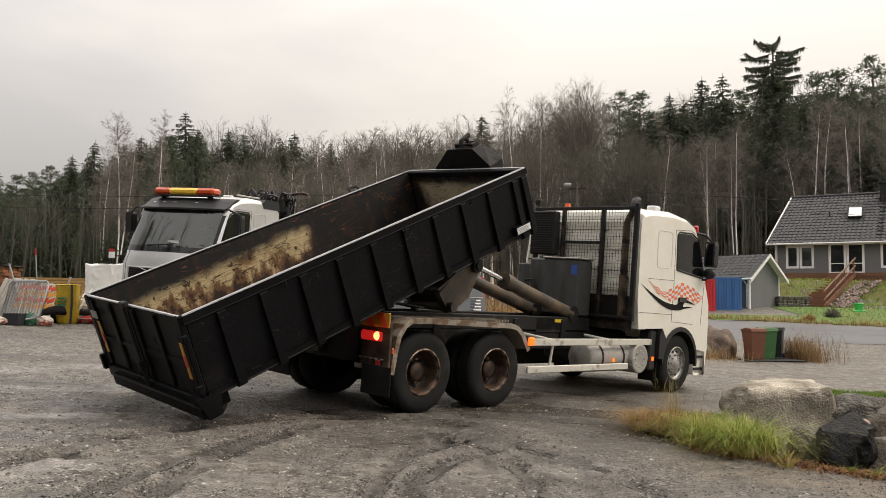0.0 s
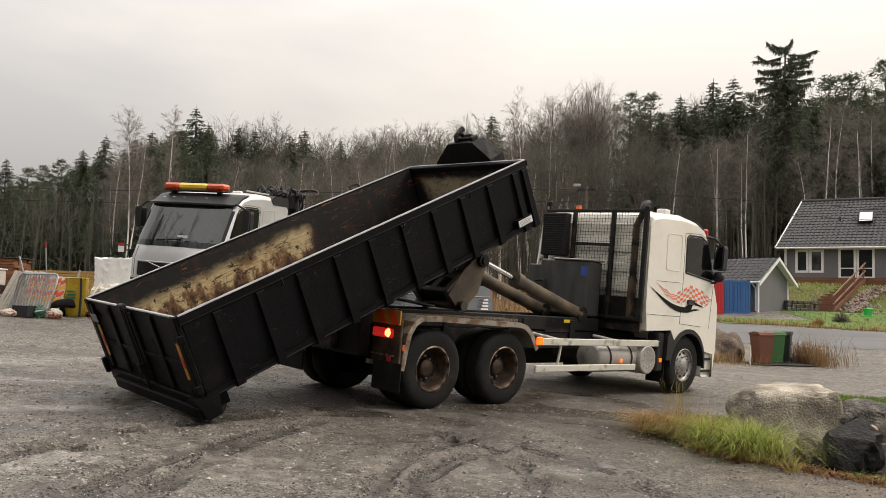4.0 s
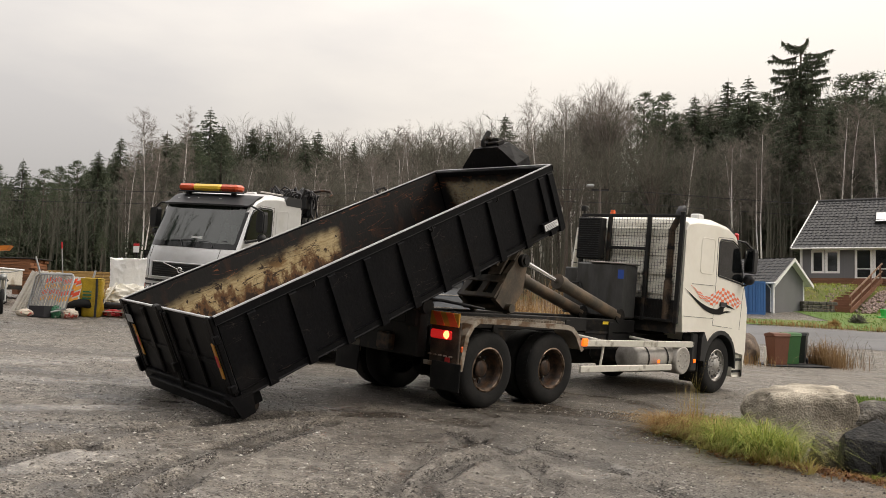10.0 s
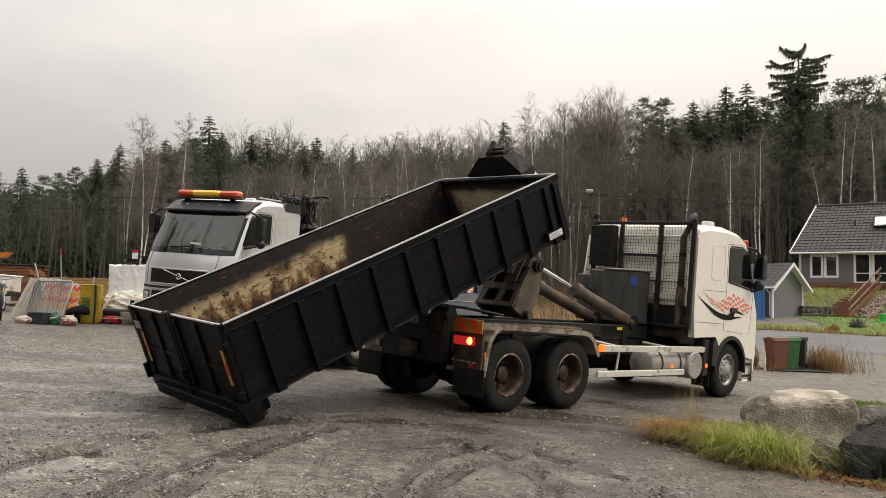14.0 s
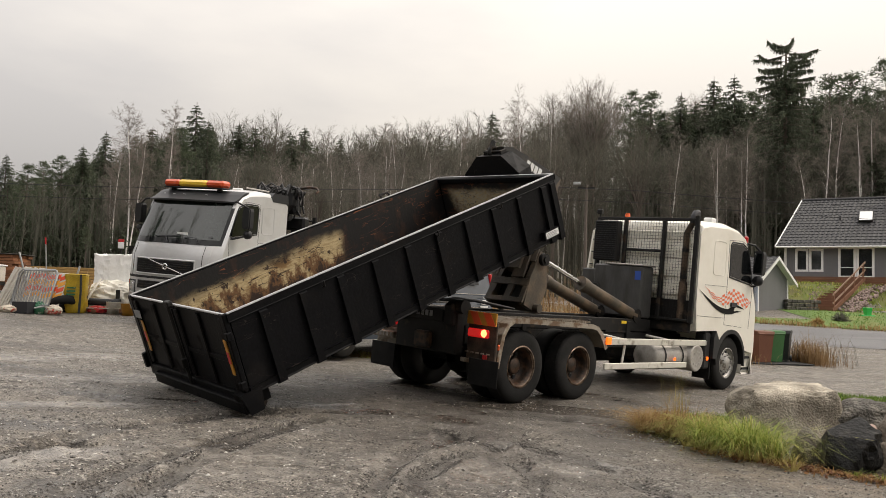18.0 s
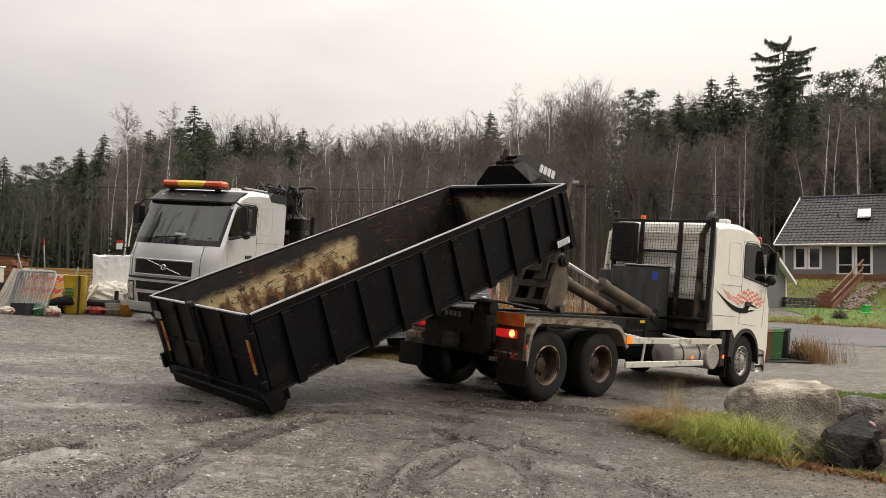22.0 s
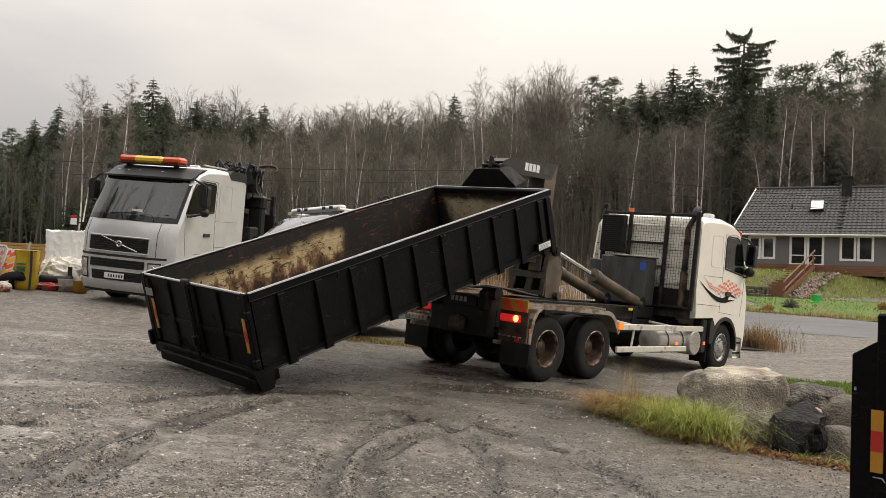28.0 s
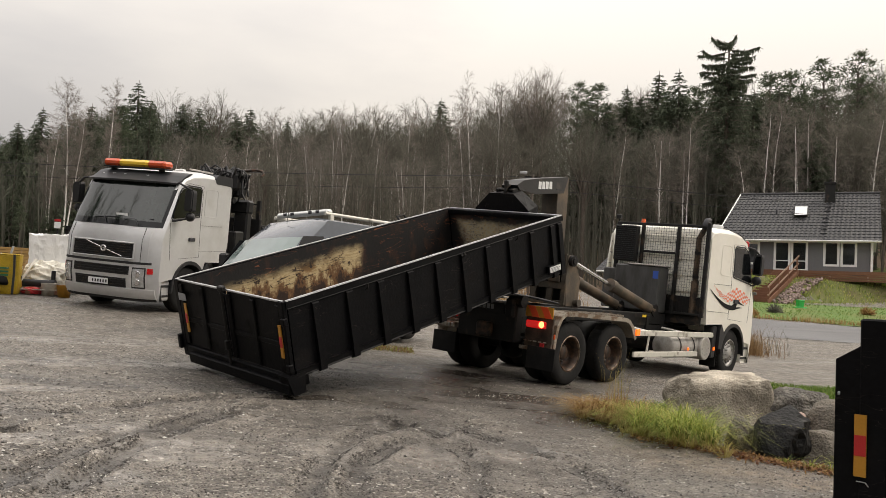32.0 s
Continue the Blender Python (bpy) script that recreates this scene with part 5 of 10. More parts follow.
    part("marker_lamp", Shape().box(5.15, 5.22, -1.245, -1.222, 0.58, 0.65, 0.01), M["lamp_amber"], t)
    part("side_skirt", Shape().box(5.08, 5.30, -1.22, -1.0, 0.42, 1.10, 0.03), M["dark_plastic"], t)
    part("side_skirt", Shape().box(4.0, 5.5, 0.8, 1.2, 0.30, 1.0, 0.04), F, t)
    part("front_mud_flap", Shape().box(5.36, 5.39, -1.2, -0.85, 0.22, 0.75, 0.006), M["black_rubber"], t)
    cap = part("silencer_cap", Shape().lathe([(-1.20, 0.245), (-1.225, 0.24), (-1.23, 0.22), (-1.222, 0.19), (-1.226, 0.0)], 28, m=pose(4.80, 0, 0.62)).lathe([(-0.8, 0.245), (-1.20, 0.245)], 28, m=pose(4.80, 0, 0.62)), M["alu"], t, "round aluminium silencer end cap")
    for k in range(8):
        a = 2 * math.pi * k / 8
        part("cap_dimple", Shape().lathe([(-1.226, 0.022), (-1.232, 0.016), (-1.232, 0.0)], 10, m=pose(4.80 + 0.13 * math.cos(a), 0, 0.62 + 0.13 * math.sin(a))), M["steel_rim"], cap)
    # behind the cab: hydraulic tank, cooler, pipe, protective grid
    box = part("hydraulic_tank", Shape().box(3.98, 4.38, -0.45, 0.62, 1.26, 2.22, 0.03), M["grey_box"], t, "dirty grey hydraulic tank")
    part("tank_lid", Shape().box(3.96, 4.40, -0.47, 0.32, 2.22, 2.25, 0.01), M["alu"], box)
    part("blue_sticker", Shape().box(3.974, 3.979, -0.42, -0.30, 1.96, 2.12), M["blue_label"], box)
    part("valve_cabinet", Shape().box(4.06, 4.40, 0.62, 0.95, 1.26, 2.12, 0.02), M["grey_box"], t)
    part("pipe_elbow", Shape().path([(4.0, 0.72, 1.82), (3.95, 0.5, 1.84), (3.95, 0.44, 1.7), (3.95, 0.44, 1.5)], 0.022), F, t)
    cooler = part("oil_cooler", Shape().box(4.24, 4.42, 0.34, 0.86, 2.30, 3.08, 0.02), M["frame_dark"], t, "dark finned oil cooler")
    for k in range(18):
        part("cooler_fin", Shape().box(4.220, 4.245, 0.36, 0.84, 2.33 + k * 0.042, 2.345 + k * 0.042), M["dark_plastic"], cooler)
    grid = part("guard_frame", Shape().box(4.44, 4.50, -1.25, 0.95, 3.11, 3.17, 0.01), F, t, "black protective grid behind the cab")
    for y0, y1, z1 in ((0.87, 0.95, 3.12), (0.26, 0.33, 3.12), (-0.58, -0.51, 3.12), (-1.25, -1.17, 3.22)):
        part("guard_post", Shape().box(4.435, 4.505, y0, y1, 1.25, z1, 0.01), F, grid)
    for y0, y1, z in ((-0.51, 0.26, 2.52), (-1.17, 0.87, 1.27)):
        part("guard_rail", Shape().box(4.44, 4.50, y0, y1, z, z + 0.05, 0.008), F, grid)
    # added dark panel, hides the white lower back of the cab
    part("rear_shield", Shape().box(4.512, 4.545, -1.19, 1.00, 1.08, 1.66, 0.008), F, t, "dark panel covering the lower back of the cab")
    wire = Shape()
    for k in range(36):
        y = -1.18 + k * 0.058
        wire.box(4.466, 4.471, y - 0.0019, y + 0.0019, 1.30, 3.12)
    for k in range(32):
        z = 1.32 + k * 0.058
        wire.box(4.461, 4.466, -1.18, 0.90, z - 0.0019, z + 0.0019)
    tagged(part("wire_mesh", wire, F, grid), kind="stuff")
    for k in range(4):
        z = 1.75 + k * 0.34
        part("back_rib", Shape().box(4.545, 4.565, -0.90, 0.98, z, z + 0.16, 0.01), M["white_paint"], shell)
    stack = part("exhaust_pipe", Shape().path([(4.60, -0.98, 1.3), (4.53, -0.98, 1.5), (4.53, -0.98, 2.9), (4.52, -1.06, 3.04), (4.52, -1.10, 3.12)], 0.055, seg=14), M["pipe_rust"], t, "brown heat-stained exhaust pipe behind the grid")
    part("stack_tip", Shape().path([(4.52, -1.09, 3.08), (4.51, -1.10, 3.20), (4.56, -1.10, 3.27), (4.66, -1.10, 3.29)], 0.058, seg=14), M["ink"], stack)
    part("heat_shield", Shape().tube((4.53, -0.98, 1.32), (4.53, -0.98, 2.0), 0.075, seg=16), M["pipe_rust"], stack)
    for z in (2.05, 2.55):
        part("pipe_clamp", Shape().tube((4.53, -0.98, z), (4.53, -0.98, z + 0.06), 0.063, seg=14), F, stack)
    part("beacon", Shape().tube((4.9, 0.56, 3.16), (4.9, 0.56, 3.20), 0.06, seg=14).tube((4.9, 0.56, 3.20), (4.9, 0.56, 3.29), 0.055, 0.045, seg=14), M["amber_lens"], t, "amber beacon")
    fin = part("side_deflector", Shape().prism([(4.50, 1.6), (4.66, 1.6), (4.80, 2.92), (4.66, 2.92)], "y", 1.16, 1.20), M["white_paint"], t, "slim white slatted wind deflector")
    for k in range(5):
        z = 1.72 + k * 0.25
        part("deflector_gap", Shape().box(4.50 + 0.12 * (z - 1.6), 4.64 + 0.10 * (z - 1.6), 1.152, 1.160, z, z + 0.018), M["ink"], fin)
    part("work_lamp", Shape().box(4.55, 4.65, 0.95, 1.07, 3.24, 3.34, 0.02).tube((4.6, 1.0, 3.1), (4.6, 1.0, 3.25), 0.014), F, t)
    part("yellow_sticker", Shape().box(3.38, 3.62, -0.484, -0.479, 1.15, 1.20), M["yellow_label"], t)
    part("side_box", Shape().box(2.9, 3.7, -0.48, -0.36, 0.98, 1.22, 0.01), F, t)
    # lifting arm and rams
    A, PX, PZ = M["arm_grey"], PIVOT[0], PIVOT[2]
    arm = part("hook_arm", Shape().tube((0, -0.5, 0), (0, 0.5, 0), 0.07, seg=16), A, t, "grey steel hook arm", at=pose(*PIVOT))
    leg = Shape()
    for y in (-0.40, 0.30):
        leg.prism([(-0.28, -0.06), (0.10, -0.06), (0.12, 0.40), (-0.10, 0.86), (-0.28, 0.86), (-0.34, 0.40)], "y", y, y + 0.10)
    part("arm_cheek", leg, A, arm)
    # solid dark box, added so that the back plate's cut-outs stay dark
    part("arm_core", Shape().box(-0.20, -0.02, -0.28, 0.28, 0.02, 0.74, 0.02), F, arm, "dark inner box between the cheeks")
    # back plate with cut-outs, narrowing upwards
    web = Shape()
    for y0, y1, k in ((-0.39, -0.30, -0.01), (-0.10, 0.02, -0.06), (0.28, 0.40, -0.14)):
        web.loft([[(-0.34, y0, -0.04), (-0.34, y1, -0.04), (-0.30, y1, -0.04), (-0.30, y0, -0.04)], [(-0.31, y0 + k, 0.86), (-0.31, y1 + k, 0.86), (-0.27, y1 + k, 0.86), (-0.27, y0 + k, 0.86)]], smooth=False)
    for z0, z1, w in ((-0.05, 0.03, 0.39), (0.24, 0.36, 0.36), (0.66, 0.88, 0.27)):
        web.box(-0.338, -0.300, -0.38, w, z0, z1, 0.006)
    part("back_plate", web, A, arm, "brown-grey plate with square cut-outs")
    part("plate_gusset", Shape().box(-0.37, -0.335, -0.28, -0.02, 0.36, 0.86, 0.012), A, arm)
    part("arm_post", Shape().prism([(-0.42, 0.50), (-0.14, 0.50), (-0.14, 1.95), (-0.155, 2.265), (-0.36, 2.235), (-0.46, 1.95)], "y", -0.17, 0.17), A, arm)
    jib = part("jib", Shape().prism([(-0.17, 2.275), (-0.28, 1.97), (-1.10, 1.88), (-1.58, 1.91), (-1.66, 1.98), (-1.48, 2.08), (-1.14, 2.145)], "y", -0.175, 0.175), M["jib_dark"], arm)
    for s in (-1, 1):
        for k in range(4):
            part("print_bar", Shape().box(-1.06 + k * 0.105, -0.98 + k * 0.105, s * 0.177 - 0.002, s * 0.177 + 0.002, 1.975 + 0.011 * k, 2.105 + 0.011 * k), M["label_white"], jib)
        for k in range(3):
            part("slot", Shape().box(-0.52 + k * 0.08, -0.46 + k * 0.08, s * 0.177 - 0.002, s * 0.177 + 0.002, 2.01, 2.03), M["ink"], jib)
    hook = Shape().path([(-1.54, 0, 1.97), (-1.68, 0, 1.97), (-1.75, 0, 1.91), (-1.74, 0, 1.83), (-1.67, 0, 1.80)], 0.032, seg=10)
    hook.box(-1.78, -1.69, -0.035, 0.035, 1.90, 2.06, 0.025)
    part("hook", hook, M["frame_dark"], arm, "worn dark steel hook")
    part("ram_pin", Shape().tube((-0.20, -0.50, 0.76), (-0.20, 0.50, 0.76), 0.06, seg=14), F, arm)
    rams = []
    for s in (-1, 1):
        barrel = part("ram_barrel", Shape().tube((0, 0, 0), (1.62, 0, 0), 0.105, seg=20).tube((1.62, 0, 0), (1.78, 0, 0), 0.125, seg=20), A, t, "grey hydraulic ram", at=pose(CYL_FOOT[0], s * CYL_FOOT[1], CYL_FOOT[2]))
        part("ram_clevis", Shape().tube((0, -0.1, 0), (0, 0.1, 0), 0.13, seg=16), F, barrel)
        rod = part("ram_rod", Shape().tube((-1.75, 0, 0), (0, 0, 0), 0.040, seg=16), M["chrome_rod"], t, "polished ram rod")
        part("rod_eye", Shape().tube((0, -0.07, 0), (0, 0.07, 0), 0.10, seg=16), F, rod)
        rams.append((s, barrel, rod))
    return t, wheels, arm, rams


truck, truck_wheels, hook_arm, truck_rams = build_truck()


# ---- silver lorry parked behind ----
def build_silver_lorry():
    t = thing("crane_lorry", pose(-3.0, 25.2, 1.06, -3.4, 3.2, -113.6), "parked silver-grey lorry with amber light bar and folded black crane", "truck")
    shell = build_cab(t, M["silver_paint"], True)
    F, D = M["frame_dark"], M["dark_plastic"]
    bar = part("light_bar", Shape().box(6.30, 6.60, -0.84, 0.84, 3.16, 3.19, 0.01), D, t, "red and yellow warning light bar")
    n = 9
    for k, (y0, y1, m) in enumerate(((-0.84, -0.42, "bar_red"), (-0.42, 0.36, "bar_yellow"), (0.36, 0.84, "bar_red"))):
        part("bar_lens", Shape().box(6.28, 6.62, y0, y1, 3.19, 3.35, 0.05), M[m], bar, "amber lens" if k == 1 else "red lens")
    for y in (-0.65, 0.65):
        part("bar_foot", Shape().box(6.4, 6.5, y - 0.05, y + 0.05, 2.98, 3.17, 0.01), F, bar)
    for y in (-0.75, -0.45, -0.15, 0.45):
        part("marker_lamp", Shape().box(front_x(y, 3.0) + 0.07, front_x(y, 3.0) + 0.10, y - 0.05, y + 0.05, 2.97, 3.02, 0.01), M["label_white"], t)
    part("air_deflector", Shape().prism([(4.55, 2.96), (5.20, 2.98), (5.28, 3.10), (5.15, 3.20), (4.60, 3.18)], "y", 0.98, 1.26), M["visor"], t, "dark side air deflector")
    for y in (-0.9, 0.9):
        part("roof_rail", Shape().tube((4.9, y, 3.24), (5.8, y, 3.26), 0.02), M["alu"], t)
    plate = part("number_plate", Shape().box(7.43, 7.45, -0.26, 0.26, 0.60, 0.72, 0.004), M["label_white"], t, "white number plate")
    for k in range(6):
        part("plate_bar", Shape().box(7.449, 7.453, 0.20 - k * 0.07, 0.235 - k * 0.07, 0.63, 0.69), M["ink"], plate)
    part("dash_paper", Shape().box(front_x(0.3, 2.1) + 0.014, front_x(0.3, 2.1) + 0.018, 0.12, 0.42, 2.06, 2.14), M["label_white"], t)
    # chassis, wheels
    for y in (-0.42, 0.42):
        part("chassis_rail", Shape().box(-1.6, 6.9, y - 0.04, y + 0.04, 0.72, 1.0, 0.008), F, t)
    for x, dual in ((0.0, True), (1.36, True), (WHEEL_F, False)):
        for s in (-1, 1):
            wheel(t, x, s * 1.05, dual, M["steel_rim"], "lorry wheel")
    part("underbody", Shape().box(4.4, 6.7, -0.8, 0.8, 0.45, 1.1, 0.06), F, t)
    part("fuel_tank", Shape().box(2.6, 4.4, 0.6, 1.2, 0.45, 1.05, 0.08), M["alu"], t)
    part("rear_mudguard", Shape().prism([(-0.7, 0.6), (-0.6, 1.1), (1.9, 1.1), (2.1, 0.6), (2.06, 0.6), (1.88, 1.06), (-0.58, 1.06), (-0.66, 0.6)], "y", 0.8, 1.25), D, t)
    # crane folded across behind the cab
    K = M["crane_black"]
    crane = part("crane_column", Shape().box(3.75, 4.30, -0.35, 0.35, 0.9, 2.9, 0.05), K, t, "black folding crane")
    part("crane_base", Shape().box(3.6, 4.4, -1.15, 1.15, 0.95, 1.35, 0.04), K, crane)
    part("stabiliser", Shape().box(3.8, 4.2, 0.98, 1.2, 0.95, 1.9, 0.03).tube((4.0, 1.1, 0.5), (4.0, 1.1, 1.6), 0.06), K, crane)
    part("crane_boom", Shape().box(3.70, 4.05, -1.1, 1.12, 2.75, 3.12, 0.05), K, crane)
    part("crane_jib", Shape().box(3.40, 3.68, -1.0, 1.18, 2.35, 2.70, 0.05).box(3.42, 3.66, 0.75, 1.15, 1.5, 2.4, 0.04), K, crane)
    part("crane_ram", Shape().tube((3.9, -0.9, 2.62), (3.9, 0.9, 2.66), 0.08).tube((4.15, -0.2, 1.5), (3.95, 0.75, 2.75), 0.09), K, crane)
    rng = random.Random(4)
    for k in range(46):
        y = 0.15 + 0.95 * rng.random()
        x = 3.72 + 0.75 * rng.random()
        hose = []
        for j in range(7):
            a = j / 6
            hose.append((x + 0.12 * math.sin(a * 3 + k), y + 0.20 * math.sin(a * 5 + k * 1.7), 3.14 + 0.36 * math.sin(math.pi * a) - 0.9 * a * rng.random() * 0.6))
        part("crane_hose", Shape().path(hose, 0.026, seg=6), K, crane)
    part("crane_knuckle", Shape().box(3.86, 4.30, 0.42, 1.12, 2.85, 3.40, 0.12), K, crane)
    part("crane_hook", Shape().path([(3.95, 1.1, 3.40), (3.85, 1.40, 3.46), (3.82, 1.58, 3.44), (3.82, 1.64, 3.36), (3.88, 1.58, 3.30)], 0.035, seg=8), M["rust_rim"], crane)
    # load bed
    bed = part("load_bed", Shape().box(-1.7, 3.2, -1.25, 1.25, 1.1, 1.25, 0.02), F, t, "black dropside bed")
    part("bed_headboard", Shape().box(3.1, 3.2, -1.25, 1.25, 1.25, 2.25, 0.02), F, bed)
    for s in (-1, 1):
        part("bed_side", Shape().box(-1.7, 3.1, s * 1.25 - 0.03, s * 1.25 + 0.03, 1.25, 2.05, 0.01), F, bed)
    rack = Shape()
    for k in range(8):
        rack.tube((3.15, -1.1 + k * 0.314, 2.2), (3.15, -1.1 + k * 0.314, 2.62), 0.012, seg=6)
    rack.tube((3.15, -1.15, 2.62), (3.15, 1.15, 2.62), 0.02, seg=6)
    tagged(part("headboard_rail", rack, F, bed), kind="stuff")
    part("rail_post", Shape().box(3.1, 3.2, 1.12, 1.22, 2.2, 2.72, 0.01), F, bed)
    part("spade_handle", Shape().tube((3.0, 0.75, 1.5), (3.05, 0.78, 2.5), 0.02, seg=8), M["wood_light"], bed, "pale wooden handle")
    return t


M["crane_black"] = mat("oily_black_crane", (0.008, 0.008, 0.009), 0.38, vary=0.3, scale=4, fine=30, second=(0.02, 0.018, 0.016), amount=0.4, spot=6)
M["bar_red"] = mat("red_bar_lens", (0.62, 0.09, 0.03), 0.25, vary=0.08, coat=0.5)
M["bar_yellow"] = mat("yellow_bar_lens", (0.85, 0.55, 0.06), 0.25, vary=0.05, coat=0.5)
M["wood_light"] = mat("pale_wood", (0.45, 0.30, 0.15), 0.7, vary=0.2, scale=6, fine=40, stretch=(1, 1, 0.2))
build_silver_lorry()


# ---- dark grey van ----
M["van_paint"] = mat("dark_grey_car_paint", (0.060, 0.072, 0.090), 0.18, vary=0.08, scale=1, fine=8, coat=1.0)
# pale base colour stands in for sky reflected in the glass
M["van_screen"] = mat("van_windscreen", (0.20, 0.26, 0.25), 0.06, vary=0.12, scale=1.2, fine=4, coat=1.0)


def build_van():
    v = thing("panel_van", pose(0.706, 19.48, land(0.7, 19.5) - 0.02, 2.8, 0, -129.3), "dark grey panel van with white roof rails, orange emblem", "van")
    prof = [(0.0, 0.45), (0.02, 1.3), (0.12, 2.3), (0.25, 2.40), (3.55, 2.42), (3.85, 2.34), (4.35, 1.98), (5.02, 1.30), (5.45, 1.12), (5.72, 0.95), (5.80, 0.60), (5.74, 0.35), (5.0, 0.32), (0.1, 0.34)]
    rings = []
    for y in (-0.98, -0.96, -0.88, -0.6, 0, 0.6, 0.88, 0.96, 0.98):
        e = abs(y) / 0.98
        ring = []
        for x, z in prof:
            if z > 1.2:
                w = 1 - 0.17 * (z - 1.2) / 1.2
                ring.append((x - (0.22 * e ** 5 if x > 3.6 else 0), y * w, z - 0.07 * e ** 8))
            else:
                ring.append((x - (0.30 * e ** 4 if x > 5.2 else 0), y, z))
        rings.append(ring)
    hull = Shape().loft(rings, smooth=True)
    hull.crease = 32
    body = part("body", hull, M["van_paint"], v)

    def roof_half(z):
        return 0.98 * (1 - 0.17 * (z - 1.2) / 1.2)

    scr = []
    for j, (x, z) in enumerate(((5.00, 1.335), (4.70, 1.65), (4.40, 1.955))):
        scr.append([(x + 0.015 - 0.20 * (abs(t) ** 5), t * roof_half(z) * 0.90, z + 0.012) for t in (-1, -0.8, -0.5, 0, 0.5, 0.8, 1)])
    sh = Shape()
    for a, b in zip(scr[:-1], scr[1:]):
        for i in range(6):
            sh.add([a[i], a[i + 1], b[i + 1], b[i]], [(0, 1, 2, 3)], True)
    part("windscreen", sh, M["van_screen"], body, "glossy windscreen with a pale sky reflection in its colour")
    for s in (-1, 1):
        y = lambda z: s * (roof_half(z) + 0.004)
        win = Shape().add([(3.62, y(1.40), 1.40), (4.72, y(1.40) * 0.985, 1.40), (4.28, y(1.98), 1.98), (3.72, y(2.02), 2.02)], [(0, 1, 2, 3) if s < 0 else (3, 2, 1, 0)])
        part("side_window", win, M["dark_glass"], body)
        part("side_moulding", Shape().box(0.3, 5.0, s * 0.985 - 0.012, s * 0.985 + 0.012, 0.72, 0.80, 0.006), M["dark_plastic"], body)
        part("roof_rail", Shape().tube((0.5, s * 0.70, 2.50), (3.5, s * 0.70, 2.50), 0.035, seg=8).box(0.55, 0.65, s * 0.72 - 0.03, s * 0.72 + 0.03, 2.36, 2.5).box(3.3, 3.4, s * 0.72 - 0.03, s * 0.72 + 0.03, 2.36, 2.5), M["rail_white"], v, "white roof rail")
        part("mirror", Shape().box(4.45, 4.58, s * 1.06 - 0.10, s * 1.06 + 0.10, 1.42, 1.72, 0.04), M["dark_plastic"], v)
        part("tail_lamp", Shape().box(-0.02, 0.05, s * 0.90 - 0.05, s * 0.90 + 0.05, 1.05, 1.75, 0.015), M["red_lens"], v, "tall red tail lamp")
        for x in (1.1, 4.75):
            w = part("wheel", Shape().lathe([(-0.11, 0.2), (-0.11, 0.31), (-0.08, 0.345), (0.08, 0.345), (0.11, 0.31), (0.11, 0.2)], 28), M["black_rubber"], v, at=pose(x, s * 0.88, 0.345))
            part("wheel_cover", Shape().lathe([(s * 0.09, 0.21), (s * 0.115, 0.20), (s * 0.10, 0.12), (s * 0.12, 0.05), (s * 0.12, 0.0)][::-s], 20), M["alu"], w)
    part("roof_light_bar", Shape().box(3.28, 3.46, -0.72, 0.72, 2.50, 2.60, 0.04), M["label_white"], v, "white roof bar with lamps")
    for y in (-0.45, -0.25, 0.25, 0.45):
        part("bar_lamp", Shape().box(3.455, 3.475, y - 0.05, y + 0.05, 2.525, 2.585, 0.01), M["ink"], v)
    part("antenna", Shape().tube((3.95, 0.1, 2.30), (3.88, 0.1, 2.62), 0.008, seg=6), M["ink"], v)
    part("rear_bumper", Shape().box(-0.06, 0.1, -0.95, 0.95, 0.38, 0.62, 0.03), M["dark_plastic"], v)
    emblem = Shape()
    for k in range(6):
        z = 1.515 + k * 0.057
        half = math.sqrt(max(0, 0.18 ** 2 - (z - 1.66) ** 2))
        y = roof_half(z) + 0.010
        for j in range(3):
            x0, x1 = 1.31 - half + 2 * half * j / 3 + 0.01, 1.31 - half + 2 * half * (j + 1) / 3 - 0.01
            emblem.box(x0, x1, y - 0.004, y, z - 0.020, z + 0.020)
    part("emblem", emblem, M["check_orange"], v, "round orange striped emblem")
    disc = Shape().add([(1.31 + 0.19 * math.cos(k * math.pi / 12), roof_half(1.66 + 0.19 * math.sin(k * math.pi / 12)) + 0.004, 1.66 + 0.19 * math.sin(k * math.pi / 12)) for k in range(24)], [tuple(range(23, -1, -1))])
    part("emblem_ground", disc, M["label_white"], v, "white disc under the emblem")
    for x0, x1, z0, z1 in ((0.50, 1.02, 1.48, 1.98), (1.58, 1.92, 1.44, 1.62)):
        part("side_pane", Shape().add([(x0, roof_half(z0) + 0.004, z0), (x1, roof_half(z0) + 0.004, z0), (x1, roof_half(z1) + 0.004, z1), (x0, roof_half(z1) + 0.004, z1)], [(3, 2, 1, 0)]), M["dark_glass"], body)
    # pale bar drawn in for the glint along the body's waist crease
    part("waist_crease", Shape().box(0.10, 3.4, roof_half(1.27) - 0.01, roof_half(1.27) + 0.012, 1.262, 1.278, 0.004), M["alu"], body)
    for k in range(4):
        part("print_line", Shape().box(0.22, 0.50 - 0.04 * k, 0.981, 0.990, 0.98 + k * 0.07, 1.01 + k * 0.07), M["label_white"], v)
    return v


build_van()


# ---- house, garage and the things along the road ----
M["siding"] = mat("grey_board_siding", (0.15, 0.152, 0.155), 0.7, vary=0.12, scale=1.5, fine=30, stretch=(1, 1, 0.2))
M["trim_white"] = mat("white_trim", (0.78, 0.78, 0.76), 0.5, vary=0.04)
